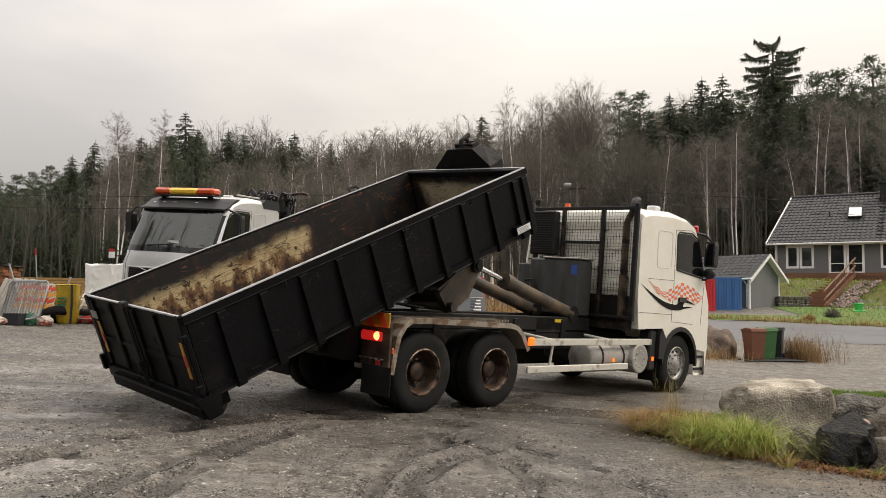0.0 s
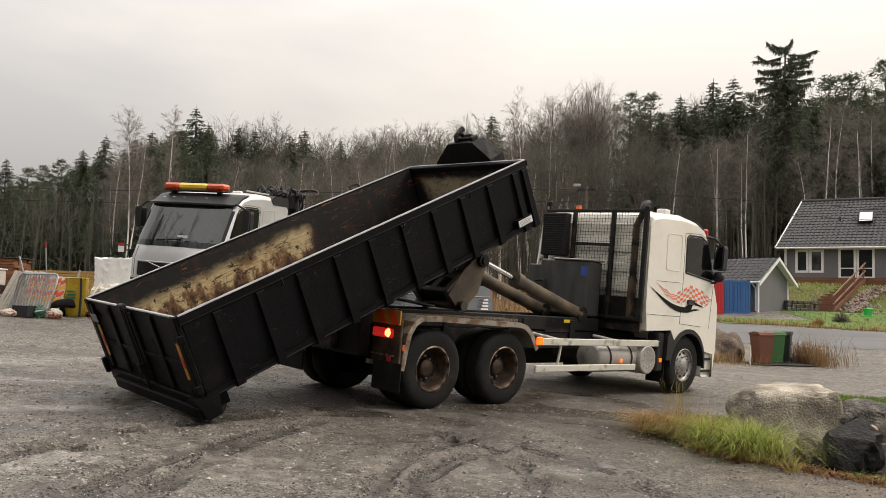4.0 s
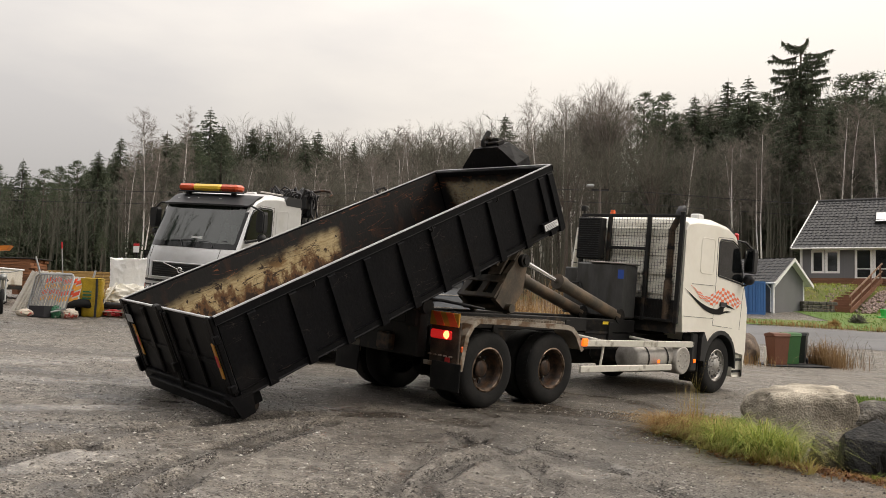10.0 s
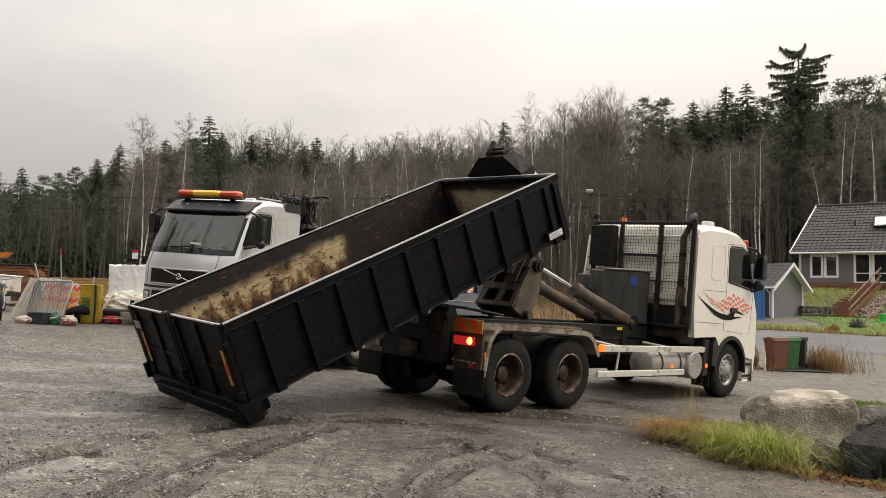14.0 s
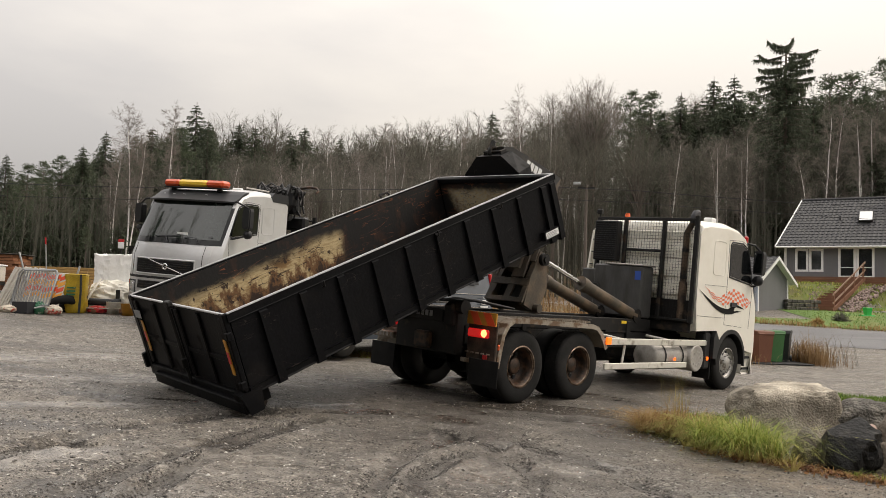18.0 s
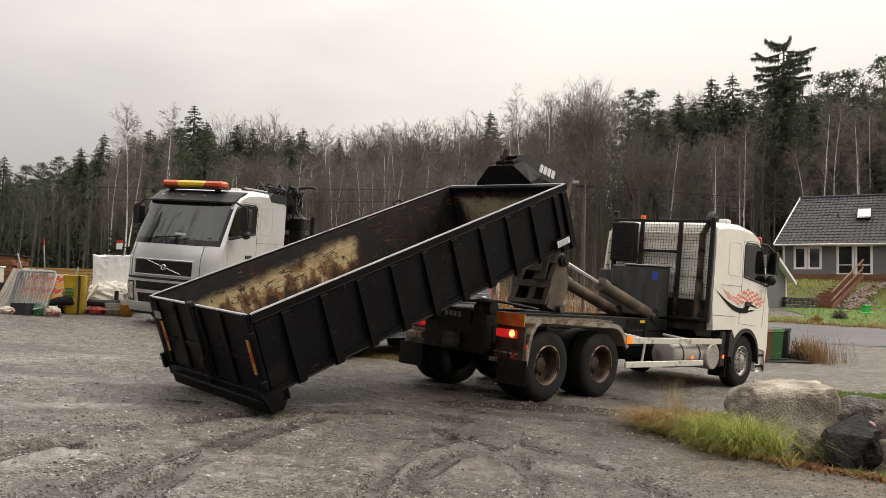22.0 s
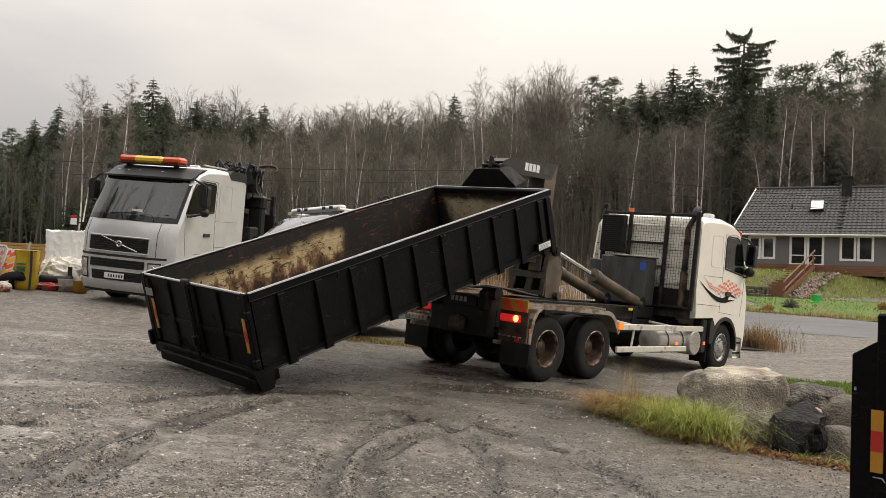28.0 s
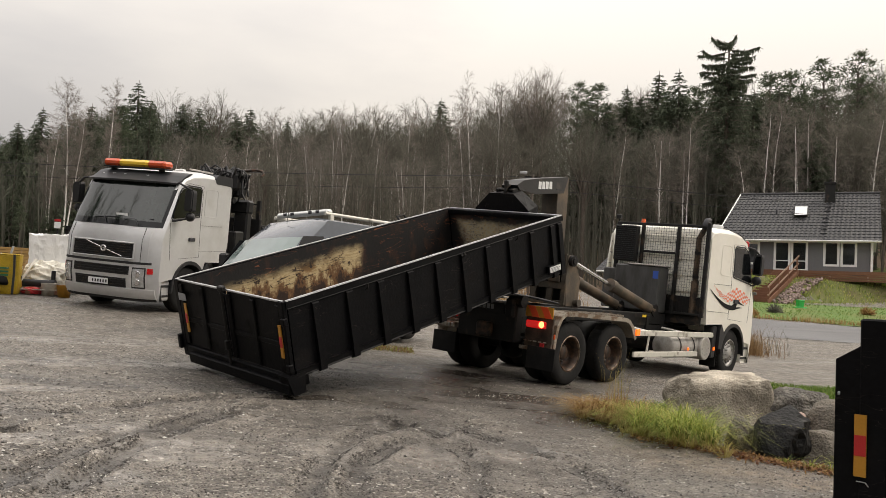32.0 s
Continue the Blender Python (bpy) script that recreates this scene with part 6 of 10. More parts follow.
M["roof_tile"] = mat("dark_roof_tile", (0.036, 0.036, 0.039), 0.6, vary=0.2, scale=1.2, fine=20, bump=0.2, second=(0.052, 0.052, 0.05), amount=0.4, sharp=0.3)
M["deck_wood"] = mat("red_brown_deck_wood", (0.17, 0.075, 0.04), 0.75, vary=0.25, scale=3, fine=25, stretch=(0.2, 1, 1))
M["room_dark"] = mat("window_pane_dark", (0.02, 0.022, 0.024), 0.05, vary=0.3, scale=1.5, fine=4, coat=1.0)
M["rubble"] = mat("pinkish_rubble", (0.25, 0.185, 0.16), 0.85, vary=0.2, per_object=0.35, fine=20, bump=0.3)
M["rock_grey"] = mat("grey_granite", (0.14, 0.12, 0.095), 0.8, vary=0.5, scale=6, fine=34, bump=1.0, relief=0.03, second=(0.12, 0.11, 0.09), amount=0.42, sharp=0.25, spot=2.0)
M["rock_pale"] = mat("pale_lichen_granite", (0.47, 0.42, 0.34), 0.85, vary=0.5, scale=5, fine=38, bump=0.9, relief=0.020, second=(0.19, 0.165, 0.128), amount=0.52, sharp=0.22, spot=2.8)
M["rock_dark"] = mat("dark_wet_rock", (0.016, 0.016, 0.016), 0.6, vary=0.5, scale=6, fine=24, bump=1.0, relief=0.012, second=(0.04, 0.037, 0.033), amount=0.38, sharp=0.2, spot=5, spec=0.15)
M["rock_slab"] = mat("dark_mossy_slab", (0.07, 0.063, 0.052), 0.7, vary=0.6, scale=8, fine=30, bump=1.0, relief=0.04, second=(0.2, 0.18, 0.15), amount=0.4, sharp=0.2, spot=5)
M["rock_pink"] = mat("pink_granite", (0.33, 0.23, 0.19), 0.8, vary=0.25, scale=4, fine=30, bump=0.5)


def wall_with_holes(s, x0, x1, z0, z1, y0, y1, holes):
    """A wall slab along x with rectangular openings cut through."""
    xs = sorted({x0, x1, *[h[0] for h in holes], *[h[1] for h in holes]})
    zs = sorted({z0, z1, *[h[2] for h in holes], *[h[3] for h in holes]})
    for a, b in zip(xs[:-1], xs[1:]):
        for c, d in zip(zs[:-1], zs[1:]):
            mx, mz = (a + b) / 2, (c + d) / 2
            if not any(h[0] < mx < h[1] and h[2] < mz < h[3] for h in holes):
                s.box(a, b, y0, y1, c, d)
    return s


def tiled_slope(parent, x0, x1, y0, z0, y1, z1, name="tile_course", rows=16, wave=0.3, skew=0.0):
    """Courses of waved roof tiles from the eave (y0, z0) up to the ridge (y1, z1)."""
    d = Vector((0, y1 - y0, z1 - z0))
    length = d.length
    d.normalize()
    up = Vector((0, -d.z, d.y))
    if up.z < 0:
        up = -up
    n = int((x1 - x0) / wave) * 4
    for r in range(rows):
        s = Shape()
        a, b = length * r / rows, length * (r + 1) / rows + 0.03
        v = []
        for t, lift in ((a, 0.055), (b, 0.020)):
            for i in range(n + 1):
                x = (x0 + skew * t / length) + (x1 - x0 - skew * t / length) * i / n
                p = Vector((x, y0, z0)) + d * t + up * (lift + 0.022 * math.cos(2 * math.pi * i / 4))
                v.append(tuple(p))
        k = n + 1
        v += [tuple(Vector(p) - up * 0.03) for p in v[:k]]
        f = [(i, i + 1, k + i + 1, k + i) for i in range(n)] + [(2 * k + i, 2 * k + i + 1, i + 1, i) for i in range(n)]
        s.add(v, f, False)
        part(name, s, M["roof_tile"], parent)


def window(parent, x0, x1, z0, z1, y, door=False):
    """White frame, mullion and dark pane, set into the wall's opening."""
    w = part("door" if door else "window", Shape().box(x0 + 0.08, x1 - 0.08, y + 0.06, y + 0.07, z0 + 0.08, z1 - 0.08), M["room_dark"], parent, "white-framed glazed door" if door else "white-framed window")
    fr = Shape().box(x0 - 0.06, x0 + 0.09, y - 0.03, y + 0.09, z0 - 0.06, z1 + 0.06, 0.01).box(x1 - 0.09, x1 + 0.06, y - 0.03, y + 0.09, z0 - 0.06, z1 + 0.06, 0.01)
    fr.box(x0 + 0.09, x1 - 0.09, y - 0.03, y + 0.09, z1 - 0.09, z1 + 0.06, 0.01).box(x0 + 0.09, x1 - 0.09, y - 0.03, y + 0.09, z0 - 0.06, z0 + 0.09, 0.01)
    part("frame", fr, M["trim_white"], w)
    if door:
        part("glazing_bar", Shape().box(x0 + 0.09, x1 - 0.09, y + 0.02, y + 0.075, z0 + 0.62, z0 + 0.68), M["trim_white"], w)
    return w


def build_house():
    base = 4.02
    h = thing("house", pose(24.5, 57.0, base, 0, 0, -30.5), "grey wooden house with dark tiled roof and white windows", "house")
    L, D, E = 9.35, 8.2, 2.22
    holes = [(0.68, 1.40, 0.42, 1.88), (1.56, 2.34, 0.42, 1.88), (3.36, 4.32, 0.02, 2.0), (4.46, 5.42, 0.02, 2.0), (6.48, 7.36, 0.40, 2.0), (7.54, 8.42, 0.40, 2.0)]
    front = part("wall", wall_with_holes(Shape(), 0.0, L, -0.02, E, 0.0, 0.18, holes).weld(), M["siding"], h, "grey vertical board wall")
    for i in range(47):
        x = 0.1 + i * 0.197
        if any(a - 0.1 < x < b + 0.1 for a, b, _, _ in holes):
            continue
        part("batten", Shape().box(x - 0.022, x + 0.022, -0.022, 0.001, -0.02, E), M["siding"], front)
    for k, (a, b, c, d) in enumerate(holes):
        window(h, a, b, c, d, 0.0, k in (2, 3))
    part("wall", Shape().box(0.0, 0.18, 0.18, D, -0.02, E).weld(), M["siding"], h)
    part("wall", Shape().box(L - 0.18, L, 0.18, D, -0.02, E).prism([(0.18, E), (D, E), (D / 2, E + 3.35)], "x", L - 0.18, L).weld(), M["siding"], h)
    part("wall", Shape().box(0.18, L - 0.18, D - 0.18, D, -0.02, E).weld(), M["siding"], h)
    for x in (0.0, L):
        part("corner_board", Shape().box(x - 0.08, x + 0.08, -0.05, 0.06, -0.02, E, 0.01), M["trim_white"], h)
    roof = part("roof", Shape().prism([(-0.55, E - 0.13), (D / 2, E + 3.55), (D + 0.55, E - 0.13), (D + 0.55, E - 0.30), (D / 2, E + 3.33), (-0.55, E - 0.30)], "x", 0.75, L + 0.5), M["trim_white"], h, "dark tiled roof, hipped at one end")
    end = [(-0.55, -0.62, E - 0.20), (0.62, D / 2, E + 3.50), (-0.55, D + 0.62, E - 0.20), (0.95, -0.55, E - 0.24), (0.95, D / 2, E + 3.40), (0.95, D + 0.55, E - 0.24)]
    part("hip_end", Shape().add(end, [(0, 1, 2), (0, 3, 4, 1), (1, 4, 5, 2), (3, 5, 4), (0, 2, 5, 3)]), M["roof_tile"], roof)
    part("verge_trim", Shape().tube((-0.58, -0.66, E - 0.16), (0.60, D / 2, E + 3.60), 0.06, seg=8), M["trim_white"], roof)
    tiled_slope(roof, -0.55, L + 0.55, -0.62, E - 0.15, D / 2, E + 3.56, rows=17, skew=1.15)
    tiled_slope(roof, -0.55, L + 0.55, D + 0.62, E - 0.15, D / 2, E + 3.56, rows=6, wave=0.6, skew=1.15)
    part("ridge", Shape().tube((0.6, D / 2, E + 3.60), (L + 0.55, D / 2, E + 3.60), 0.11, seg=10), M["roof_tile"], roof)
    slope = math.atan2(3.7, D / 2 + 0.55)
    sky = part("skylight", Shape().box(-0.45, 0.45, -0.6, 0.6, 0.10, 0.24, 0.02, m=pose(4.9, 2.0, E + 1.93, math.degrees(slope))), M["frame_dark"], roof, "roof window")
    part("pane", Shape().box(-0.40, 0.40, -0.55, 0.55, 0.242, 0.248, m=pose(4.9, 2.0, E + 1.93, math.degrees(slope))), M["sky_pane"], sky)
    chim = part("chimney", Shape().box(6.4, 7.05, 3.1, 3.7, E + 2.4, E + 4.25, 0.02).box(6.33, 7.12, 3.03, 3.77, E + 4.15, E + 4.30, 0.02), M["frame_dark"], roof, "black metal-clad chimney")
    part("flue", Shape().tube((6.72, 3.4, E + 4.3), (6.72, 3.4, E + 4.5), 0.1), M["frame_dark"], chim)
    for k in range(11):
        t = 0.10 + 0.08 * k
        y, z = -0.55 + t * (D / 2 + 0.55), E - 0.13 + t * 3.68
        part("roof_step", Shape().box(6.2 + 0.03 * k, 6.62 + 0.03 * k, y - 0.04, y + 0.04, z + 0.10, z + 0.14), M["ink"], roof)
    part("vent_pipe", Shape().tube((3.3, 1.9, E + 1.6), (3.3, 1.9, E + 2.15), 0.06), M["ink"], roof)
    part("gutter", Shape().tube((-0.55, -0.66, E - 0.20), (L + 0.55, -0.66, E - 0.20), 0.06, seg=8), M["trim_white"], h)
    for x in (0.02, L - 0.04):
        part("downpipe", Shape().path([(x, -0.66, E - 0.22), (x, -0.12, E - 0.55), (x, -0.10, 0.0)], 0.04, seg=8), M["trim_white"], h)
    # timber deck along the front
    deck = part("deck", Shape().box(-0.6, L + 2.5, -1.6, 0.0, -0.14, -0.03), M["deck_wood"], h, "red-brown timber deck")
    for k in range(4):
        part("skirt_board", Shape().box(-0.6, L + 2.5, -1.62, -1.58, -0.27 - 0.14 * k, -0.15 - 0.14 * k, 0.005), M["deck_wood"], deck)
    return h


M["sky_pane"] = mat("roof_window_pane", (0.7, 0.72, 0.72), 0.15, vary=0.05, coat=1.0)
build_house()


def build_stairs():
    foot, head = Vector((23.3, 49.4, land(23.3, 49.4))), Vector((27.4, 53.5, 3.98))
    run = (head - foot)
    flat = Vector((run.x, run.y, 0))
    ang = math.degrees(math.atan2(flat.y, flat.x))
    n, W = 14, 1.5
    st = thing("garden_stairs", pose(*foot, 0, 0, ang), "red-brown wooden stairs with handrails up to the deck", "stairs")
    fl = flat.length
    for s in (-1, 1):
        part("stringer", Shape().prism([(0, -0.15), (fl, run.z - 0.25), (fl, run.z + 0.02), (0, 0.16)], "y", s * W / 2 - 0.03, s * W / 2 + 0.03), M["deck_wood"], st)
        if s > 0:
            continue
        for k in range(4):
            x = fl * (k + 0.1) / 3.3
            part("rail_post", Shape().box(x - 0.045, x + 0.045, s * W / 2 - 0.045, s * W / 2 + 0.045, run.z * x / fl - 0.1, run.z * x / fl + 1.0, 0.008), M["deck_wood"], st)
        for dz in (0.45, 0.95):
            part("handrail", Shape().prism([(0, dz - 0.04), (fl, run.z + dz - 0.04), (fl, run.z + dz + 0.05), (0, dz + 0.05)], "y", s * W / 2 - 0.03, s * W / 2 + 0.03), M["rail_wood"], st)
    for k in range(n):
        x, z = fl * k / n, run.z * (k + 1) / n
        part("tread", Shape().box(x, x + fl / n + 0.02, -W / 2, W / 2, z - 0.04, z, 0.006).box(x, x + 0.02, -W / 2, W / 2, z - 0.16, z - 0.04), M["deck_wood"], st)
    return st


M["rail_wood"] = mat("weathered_rail_wood", (0.24, 0.15, 0.10), 0.75, vary=0.2, stretch=(0.2, 1, 1))
build_stairs()


def rock_mesh(seed, sx, sy, sz, rough=0.25, sub=3, sharp=0.0, boxy=0.25, keep=0.66, planes=()):
    """A boulder: a ball pushed in and out by noise and cut by a few planes."""
    rng = random.Random(seed)
    bm = bmesh.new()
    bmesh.ops.create_icosphere(bm, subdivisions=sub, radius=1.0)
    cuts = [(Vector((rng.uniform(-1, 1), rng.uniform(-1, 1), rng.uniform(-0.6, 1))).normalized(), rng.uniform(keep, 0.95)) for _ in range(0 if planes else 9)] + [(Vector(q[:3]).normalized(), q[3]) for q in planes]
    for v in bm.verts:
        p = Vector([math.copysign(abs(c) ** (1 - boxy), c) for c in v.co])
        p *= 0.9
        k = 1 + rough * noise.noise(p * 1.3 + Vector((seed * 3.1, 0, 0))) + rough * 0.4 * noise.noise(p * 3.7 + Vector((0, seed, 0))) + rough * 0.14 * noise.noise(p * 11) - rough * 0.30 * max(0.0, 0.18 - abs(noise.noise(p * 2.3 + Vector((0, 0, seed)))))
        p = p * k
        for nrm, d in cuts:
            over = p.dot(nrm) - d
            if over > 0:
                p -= nrm * over * (0.75 + sharp)
        v.co = Vector((p.x * sx, p.y * sy, p.z * sz))
    me = bpy.data.meshes.new("rock")
    bm.to_mesh(me)
    bm.free()
    me.polygons.foreach_set("use_smooth", [sharp < 0.15] * len(me.polygons))
    return me


def rock(name, seed, x, y, dz, sx, sy, sz, material, yaw, label, rough=0.25, sub=4, sharp=0.0, group="", boxy=0.25, keep=0.66, planes=()):
    me = rock_mesh(seed, sx, sy, sz, rough, sub, sharp, boxy, keep, planes)
    me.materials.append(material)
    ob = new(name, me)
    ob.matrix_basis = pose(x, y, land(x, y) + dz, 0, 0, yaw)
    return tagged(ob, label, "rock", group)


def build_garage():
    g = thing("garage", pose(18.63, 47.0, land(18.7, 47.2) - 0.05, 0, 0, 38.7), "small grey garage with tiled roof and white trim", "garage")
    W, L, E, R = 3.3, 6.5, 2.05, 3.22
    part("wall", Shape().box(0, W, 0, 0.15, 0, E).prism([(0, E), (W, E), (W / 2, R - 0.1)], "y", 0.0, 0.15).weld(), M["siding"], g, "grey plastered gable wall")
    part("wall", Shape().box(0, 0.15, 0.15, L, 0, E).weld(), M["siding"], g)
    part("wall", Shape().box(W - 0.15, W, 0.15, L, 0, E).weld(), M["siding"], g)
    part("wall", Shape().box(0, W, L - 0.15, L, 0, E).prism([(0, E), (W, E), (W / 2, R - 0.1)], "y", L - 0.15, L).weld(), M["siding"], g)
    roof = part("roof", Shape().prism([(-0.45, E - 0.28), (W / 2, R), (W + 0.45, E - 0.28), (W + 0.45, E - 0.40), (W / 2, R - 0.13), (-0.45, E - 0.40)], "y", -0.35, L + 0.35), M["trim_white"], g)
    holder = new("tiles")
    holder.parent = roof
    for side in (0, 1):
        n, rows = 80, 8
        for r in range(rows):
            a, b = r / rows, (r + 1.1) / rows
            v = []
            for t, lift in ((a, 0.06), (b, 0.03)):
                for i in range(n + 1):
                    y = -0.38 + (L + 0.76) * i / n
                    x = (-0.48 + (W / 2 + 0.48) * t) if side == 0 else (W + 0.48 - (W / 2 + 0.48) * t)
                    v.append((x, y, E - 0.28 + (R - E + 0.28) * t + lift + 0.02 * math.cos(math.pi * i / 2)))
            k = n + 1
            f = [(i, i + 1, k + i + 1, k + i) for i in range(n)]
            part("tile_course", Shape().add(v, f if side else [q[::-1] for q in f]), M["roof_tile"], roof)
    bpy.data.objects.remove(holder)
    for s in (0, 1):
        a, b = ((-0.50, E - 0.34), (W / 2, R + 0.03)) if s == 0 else ((W + 0.50, E - 0.34), (W / 2, R + 0.03))
        part("barge_board", Shape().prism([a, b, (b[0], b[1] - 0.20), (a[0], a[1] - 0.20)], "y", -0.40, -0.355), M["trim_white"], g, "white barge board")
    for x in (0.0, W):
        part("corner_board", Shape().box(x - 0.07, x + 0.07, -0.03, 0.10, 0, E - 0.1, 0.01), M["trim_white"], g)
    part("gutter", Shape().tube((-0.50, -0.35, E - 0.33), (-0.50, L + 0.3, E - 0.33), 0.055, seg=8), M["trim_white"], g)
    part("downpipe", Shape().path([(-0.50, 0.15, E - 0.35), (-0.06, 0.15, E - 0.65), (-0.06, 0.15, 0.1)], 0.035, seg=8), M["trim_white"], g)


build_garage()


def build_steel_box(x, y, yaw, w, d, hgt, material, label):
    c = thing("storage_container", pose(x, y, land(x, y), 0, 0, yaw), label, "container", "storage containers by the garage")
    part("body", Shape().box(0, w, 0, d, 0.08, hgt, 0.02), material, c)
    part("frame", Shape().box(-0.02, 0.08, -0.03, 0.06, 0, hgt + 0.02).box(w - 0.08, w + 0.02, -0.03, 0.06, 0, hgt + 0.02).box(0.08, w - 0.08, -0.03, 0.06, hgt - 0.10, hgt + 0.02).box(0.08, w - 0.08, -0.03, 0.06, 0.0, 0.12), material, c)
    n = int(w / 0.16)
    for k in range(n):
        part("corrugation", Shape().box(0.12 + k * 0.155, 0.20 + k * 0.155, -0.022, 0.0, 0.14, hgt - 0.12, 0.008), material, c)
    for k in (0.35, 0.65):
        part("lock_rod", Shape().tube((w * k, -0.04, 0.1), (w * k, -0.04, hgt - 0.1), 0.012, seg=6), material, c)
    return c


M["box_blue"] = mat("blue_container_paint", (0.035, 0.13, 0.33), 0.45, vary=0.15, scale=1.5, fine=20, stretch=(1, 1, 0.4))
M["box_red"] = mat("red_container_paint", (0.52, 0.025, 0.03), 0.45, vary=0.12, scale=1.5, fine=20)
build_steel_box(16.35, 46.0, 4, 1.45, 2.2, 1.82, M["box_blue"], "blue corrugated steel storage container beside the garage")
build_steel_box(14.75, 45.4, 4, 1.35, 2.2, 1.75, M["box_red"], "red steel storage container beside the garage")

# retaining wall and rubble by the stairs
wall = thing("retaining_wall", pose(20.9, 48.6, land(20.9, 48.6), 0, 0, 12), "low dark dry-stone retaining wall", "wall")
rng = random.Random(8)
for r in range(3):
    x = 0.0
    while x < 1.9:
        w = rng.uniform(0.25, 0.5)
        part("stone", Shape().box(x, x + w - 0.02, -0.18 + rng.uniform(-0.03, 0.03), 0.2, r * 0.22, r * 0.22 + 0.20, 0.03), M["rock_slab"], wall)
        x += w
pebble = [rock_mesh(60 + k, 0.135, 0.11, 0.085, 0.35, 2) for k in range(4)]
for me in pebble:
    me.materials.append(M["rubble"])
slope_stones = thing("stone_slope", pose(0, 0, 0), "bank of loose pinkish rubble stones beside the stairs", "stones")
for k in range(290):
    t = rng.random()
    side = rng.choice((-1, 1, 1, 1))
    off = side * (0.85 + rng.random() * (1.3 if side > 0 else 0.5))
    foot, head = Vector((23.3, 49.4)), Vector((27.4, 53.2))
    d = (head - foot).normalized()
    p = foot + (head - foot) * t + Vector((d.y, -d.x)) * off
    ob = part("stone", pebble[k % 4], None, slope_stones)
    z = max(land(p.x, p.y), land(23.3, 49.4) + (3.6 - land(23.3, 49.4)) * t * 0.92)
    ob.matrix_basis = pose(p.x, p.y, z - 0.02, rng.uniform(0, 360), rng.uniform(0, 360), rng.uniform(0, 360))
    ob.scale = (rng.uniform(0.55, 1.0),) * 3


def build_bin(x, y, yaw, color, label):
    m = mat("bin_plastic", color, 0.5, vary=0.12, scale=2, fine=20)
    b = thing("wheelie_bin", pose(x, y, land(x, y), 0, 0, yaw) @ Matrix.Diagonal((0.84, 0.84, 0.88, 1)), label, "bin", "bins by the road")
    lo = [(-0.22, -0.24), (0.22, -0.24), (0.22, 0.24), (-0.22, 0.24)]
    rings = [[(a * k, c * k, z) for a, c in lo] for k, z in ((1.0, 0.04), (1.06, 0.3), (1.28, 0.95))]
    part("body", Shape().loft(rings, smooth=False), m, b)
    part("rim", Shape().box(-0.30, 0.30, -0.33, 0.33, 0.93, 0.98, 0.015), m, b)
    part("lid", Shape().prism([(-0.32, 0.98), (0.33, 0.98), (0.33, 1.01), (0.0, 1.07), (-0.30, 1.04)], "x", -0.31, 0.31), m, b, "closed lid")
    part("handle", Shape().tube((-0.25, 0.36, 0.98), (0.25, 0.36, 0.98), 0.018, seg=8), M["ink"], b)
    for s in (-1, 1):
        part("wheel", Shape().lathe([(-0.03, 0.0), (-0.03, 0.10), (0.03, 0.10), (0.03, 0.0)], 16, axis="x", m=pose(s * 0.26, 0.24, 0.10)), M["ink"], b)
    return b


M["rock_brown"] = mat("brown_rough_rock", (0.13, 0.095, 0.075), 0.8, vary=0.45, scale=4, fine=22, bump=0.7, relief=0.03, second=(0.24, 0.18, 0.13), amount=0.42, spot=3)
build_bin(9.62, 24.0, 10, (0.17, 0.065, 0.035), "brown wheelie bin at the roadside")
build_bin(10.10, 24.35, 6, (0.045, 0.15, 0.045), "green wheelie bin at the roadside")
build_bin(10.55, 24.75, -30, (0.02, 0.022, 0.022), "black wheelie bin turned aside at the roadside")
tagged(part("bin_mat", Shape().box(9.2, 10.95, 23.5, 24.9, 0, 0.03, 0.01, m=Matrix.Translation((0, 0, land(10.2, 24.2) - 0.005))), M["dark_plastic"]), "flat black mat under the bins", "mat")
post = thing("marker_post", pose(9.12, 23.6, land(9.1, 23.6)), "short white marker post", "post")
part("post", Shape().tube((0, 0, -0.05), (0, 0, 0.55), 0.03, seg=10), M["rail_white"], post)
rock("boulder", 31, 8.70, 24.7, 0.20, 0.62, 0.55, 0.70, M["rock_brown"], 20, "rough brownish boulder beside the bins", 0.5, 4, 0.1)
rock("boulder", 32, 8.1, 24.3, 0.10, 0.6, 0.45, 0.42, M["rock_grey"], 70, "low grey boulder in dry weeds", 0.3, 3)
rock("boulder", 33, 7.5, 25.2, 0.10, 0.55, 0.5, 0.45, M["rock_pink"], 10, "low brownish boulder in dry weeds", 0.3, 3)
box = thing("grit_box", pose(24.6, 46.4, land(24.6, 46.4), 0, 0, 10) @ Matrix.Diagonal((0.62, 0.62, 0.8, 1)), "small bright green plastic box on the lawn", "box")
M["green_plastic"] = mat("green_plastic", (0.02, 0.42, 0.08), 0.4, vary=0.06)
part("body", Shape().loft([[(-0.22, -0.2, 0), (0.22, -0.2, 0), (0.22, 0.2, 0), (-0.22, 0.2, 0)], [(-0.28, -0.25, 0.5), (0.28, -0.25, 0.5), (0.28, 0.25, 0.5), (-0.28, 0.25, 0.5)]], smooth=False), M["green_plastic"], box)
part("lid", Shape().box(-0.31, 0.31, -0.28, 0.28, 0.5, 0.62, 0.03), M["green_plastic"], box)
part("tray", Shape().box(-0.75, 0.55, -0.3, 0.3, 0.0, 0.10, 0.02), M["green_plastic"], box)

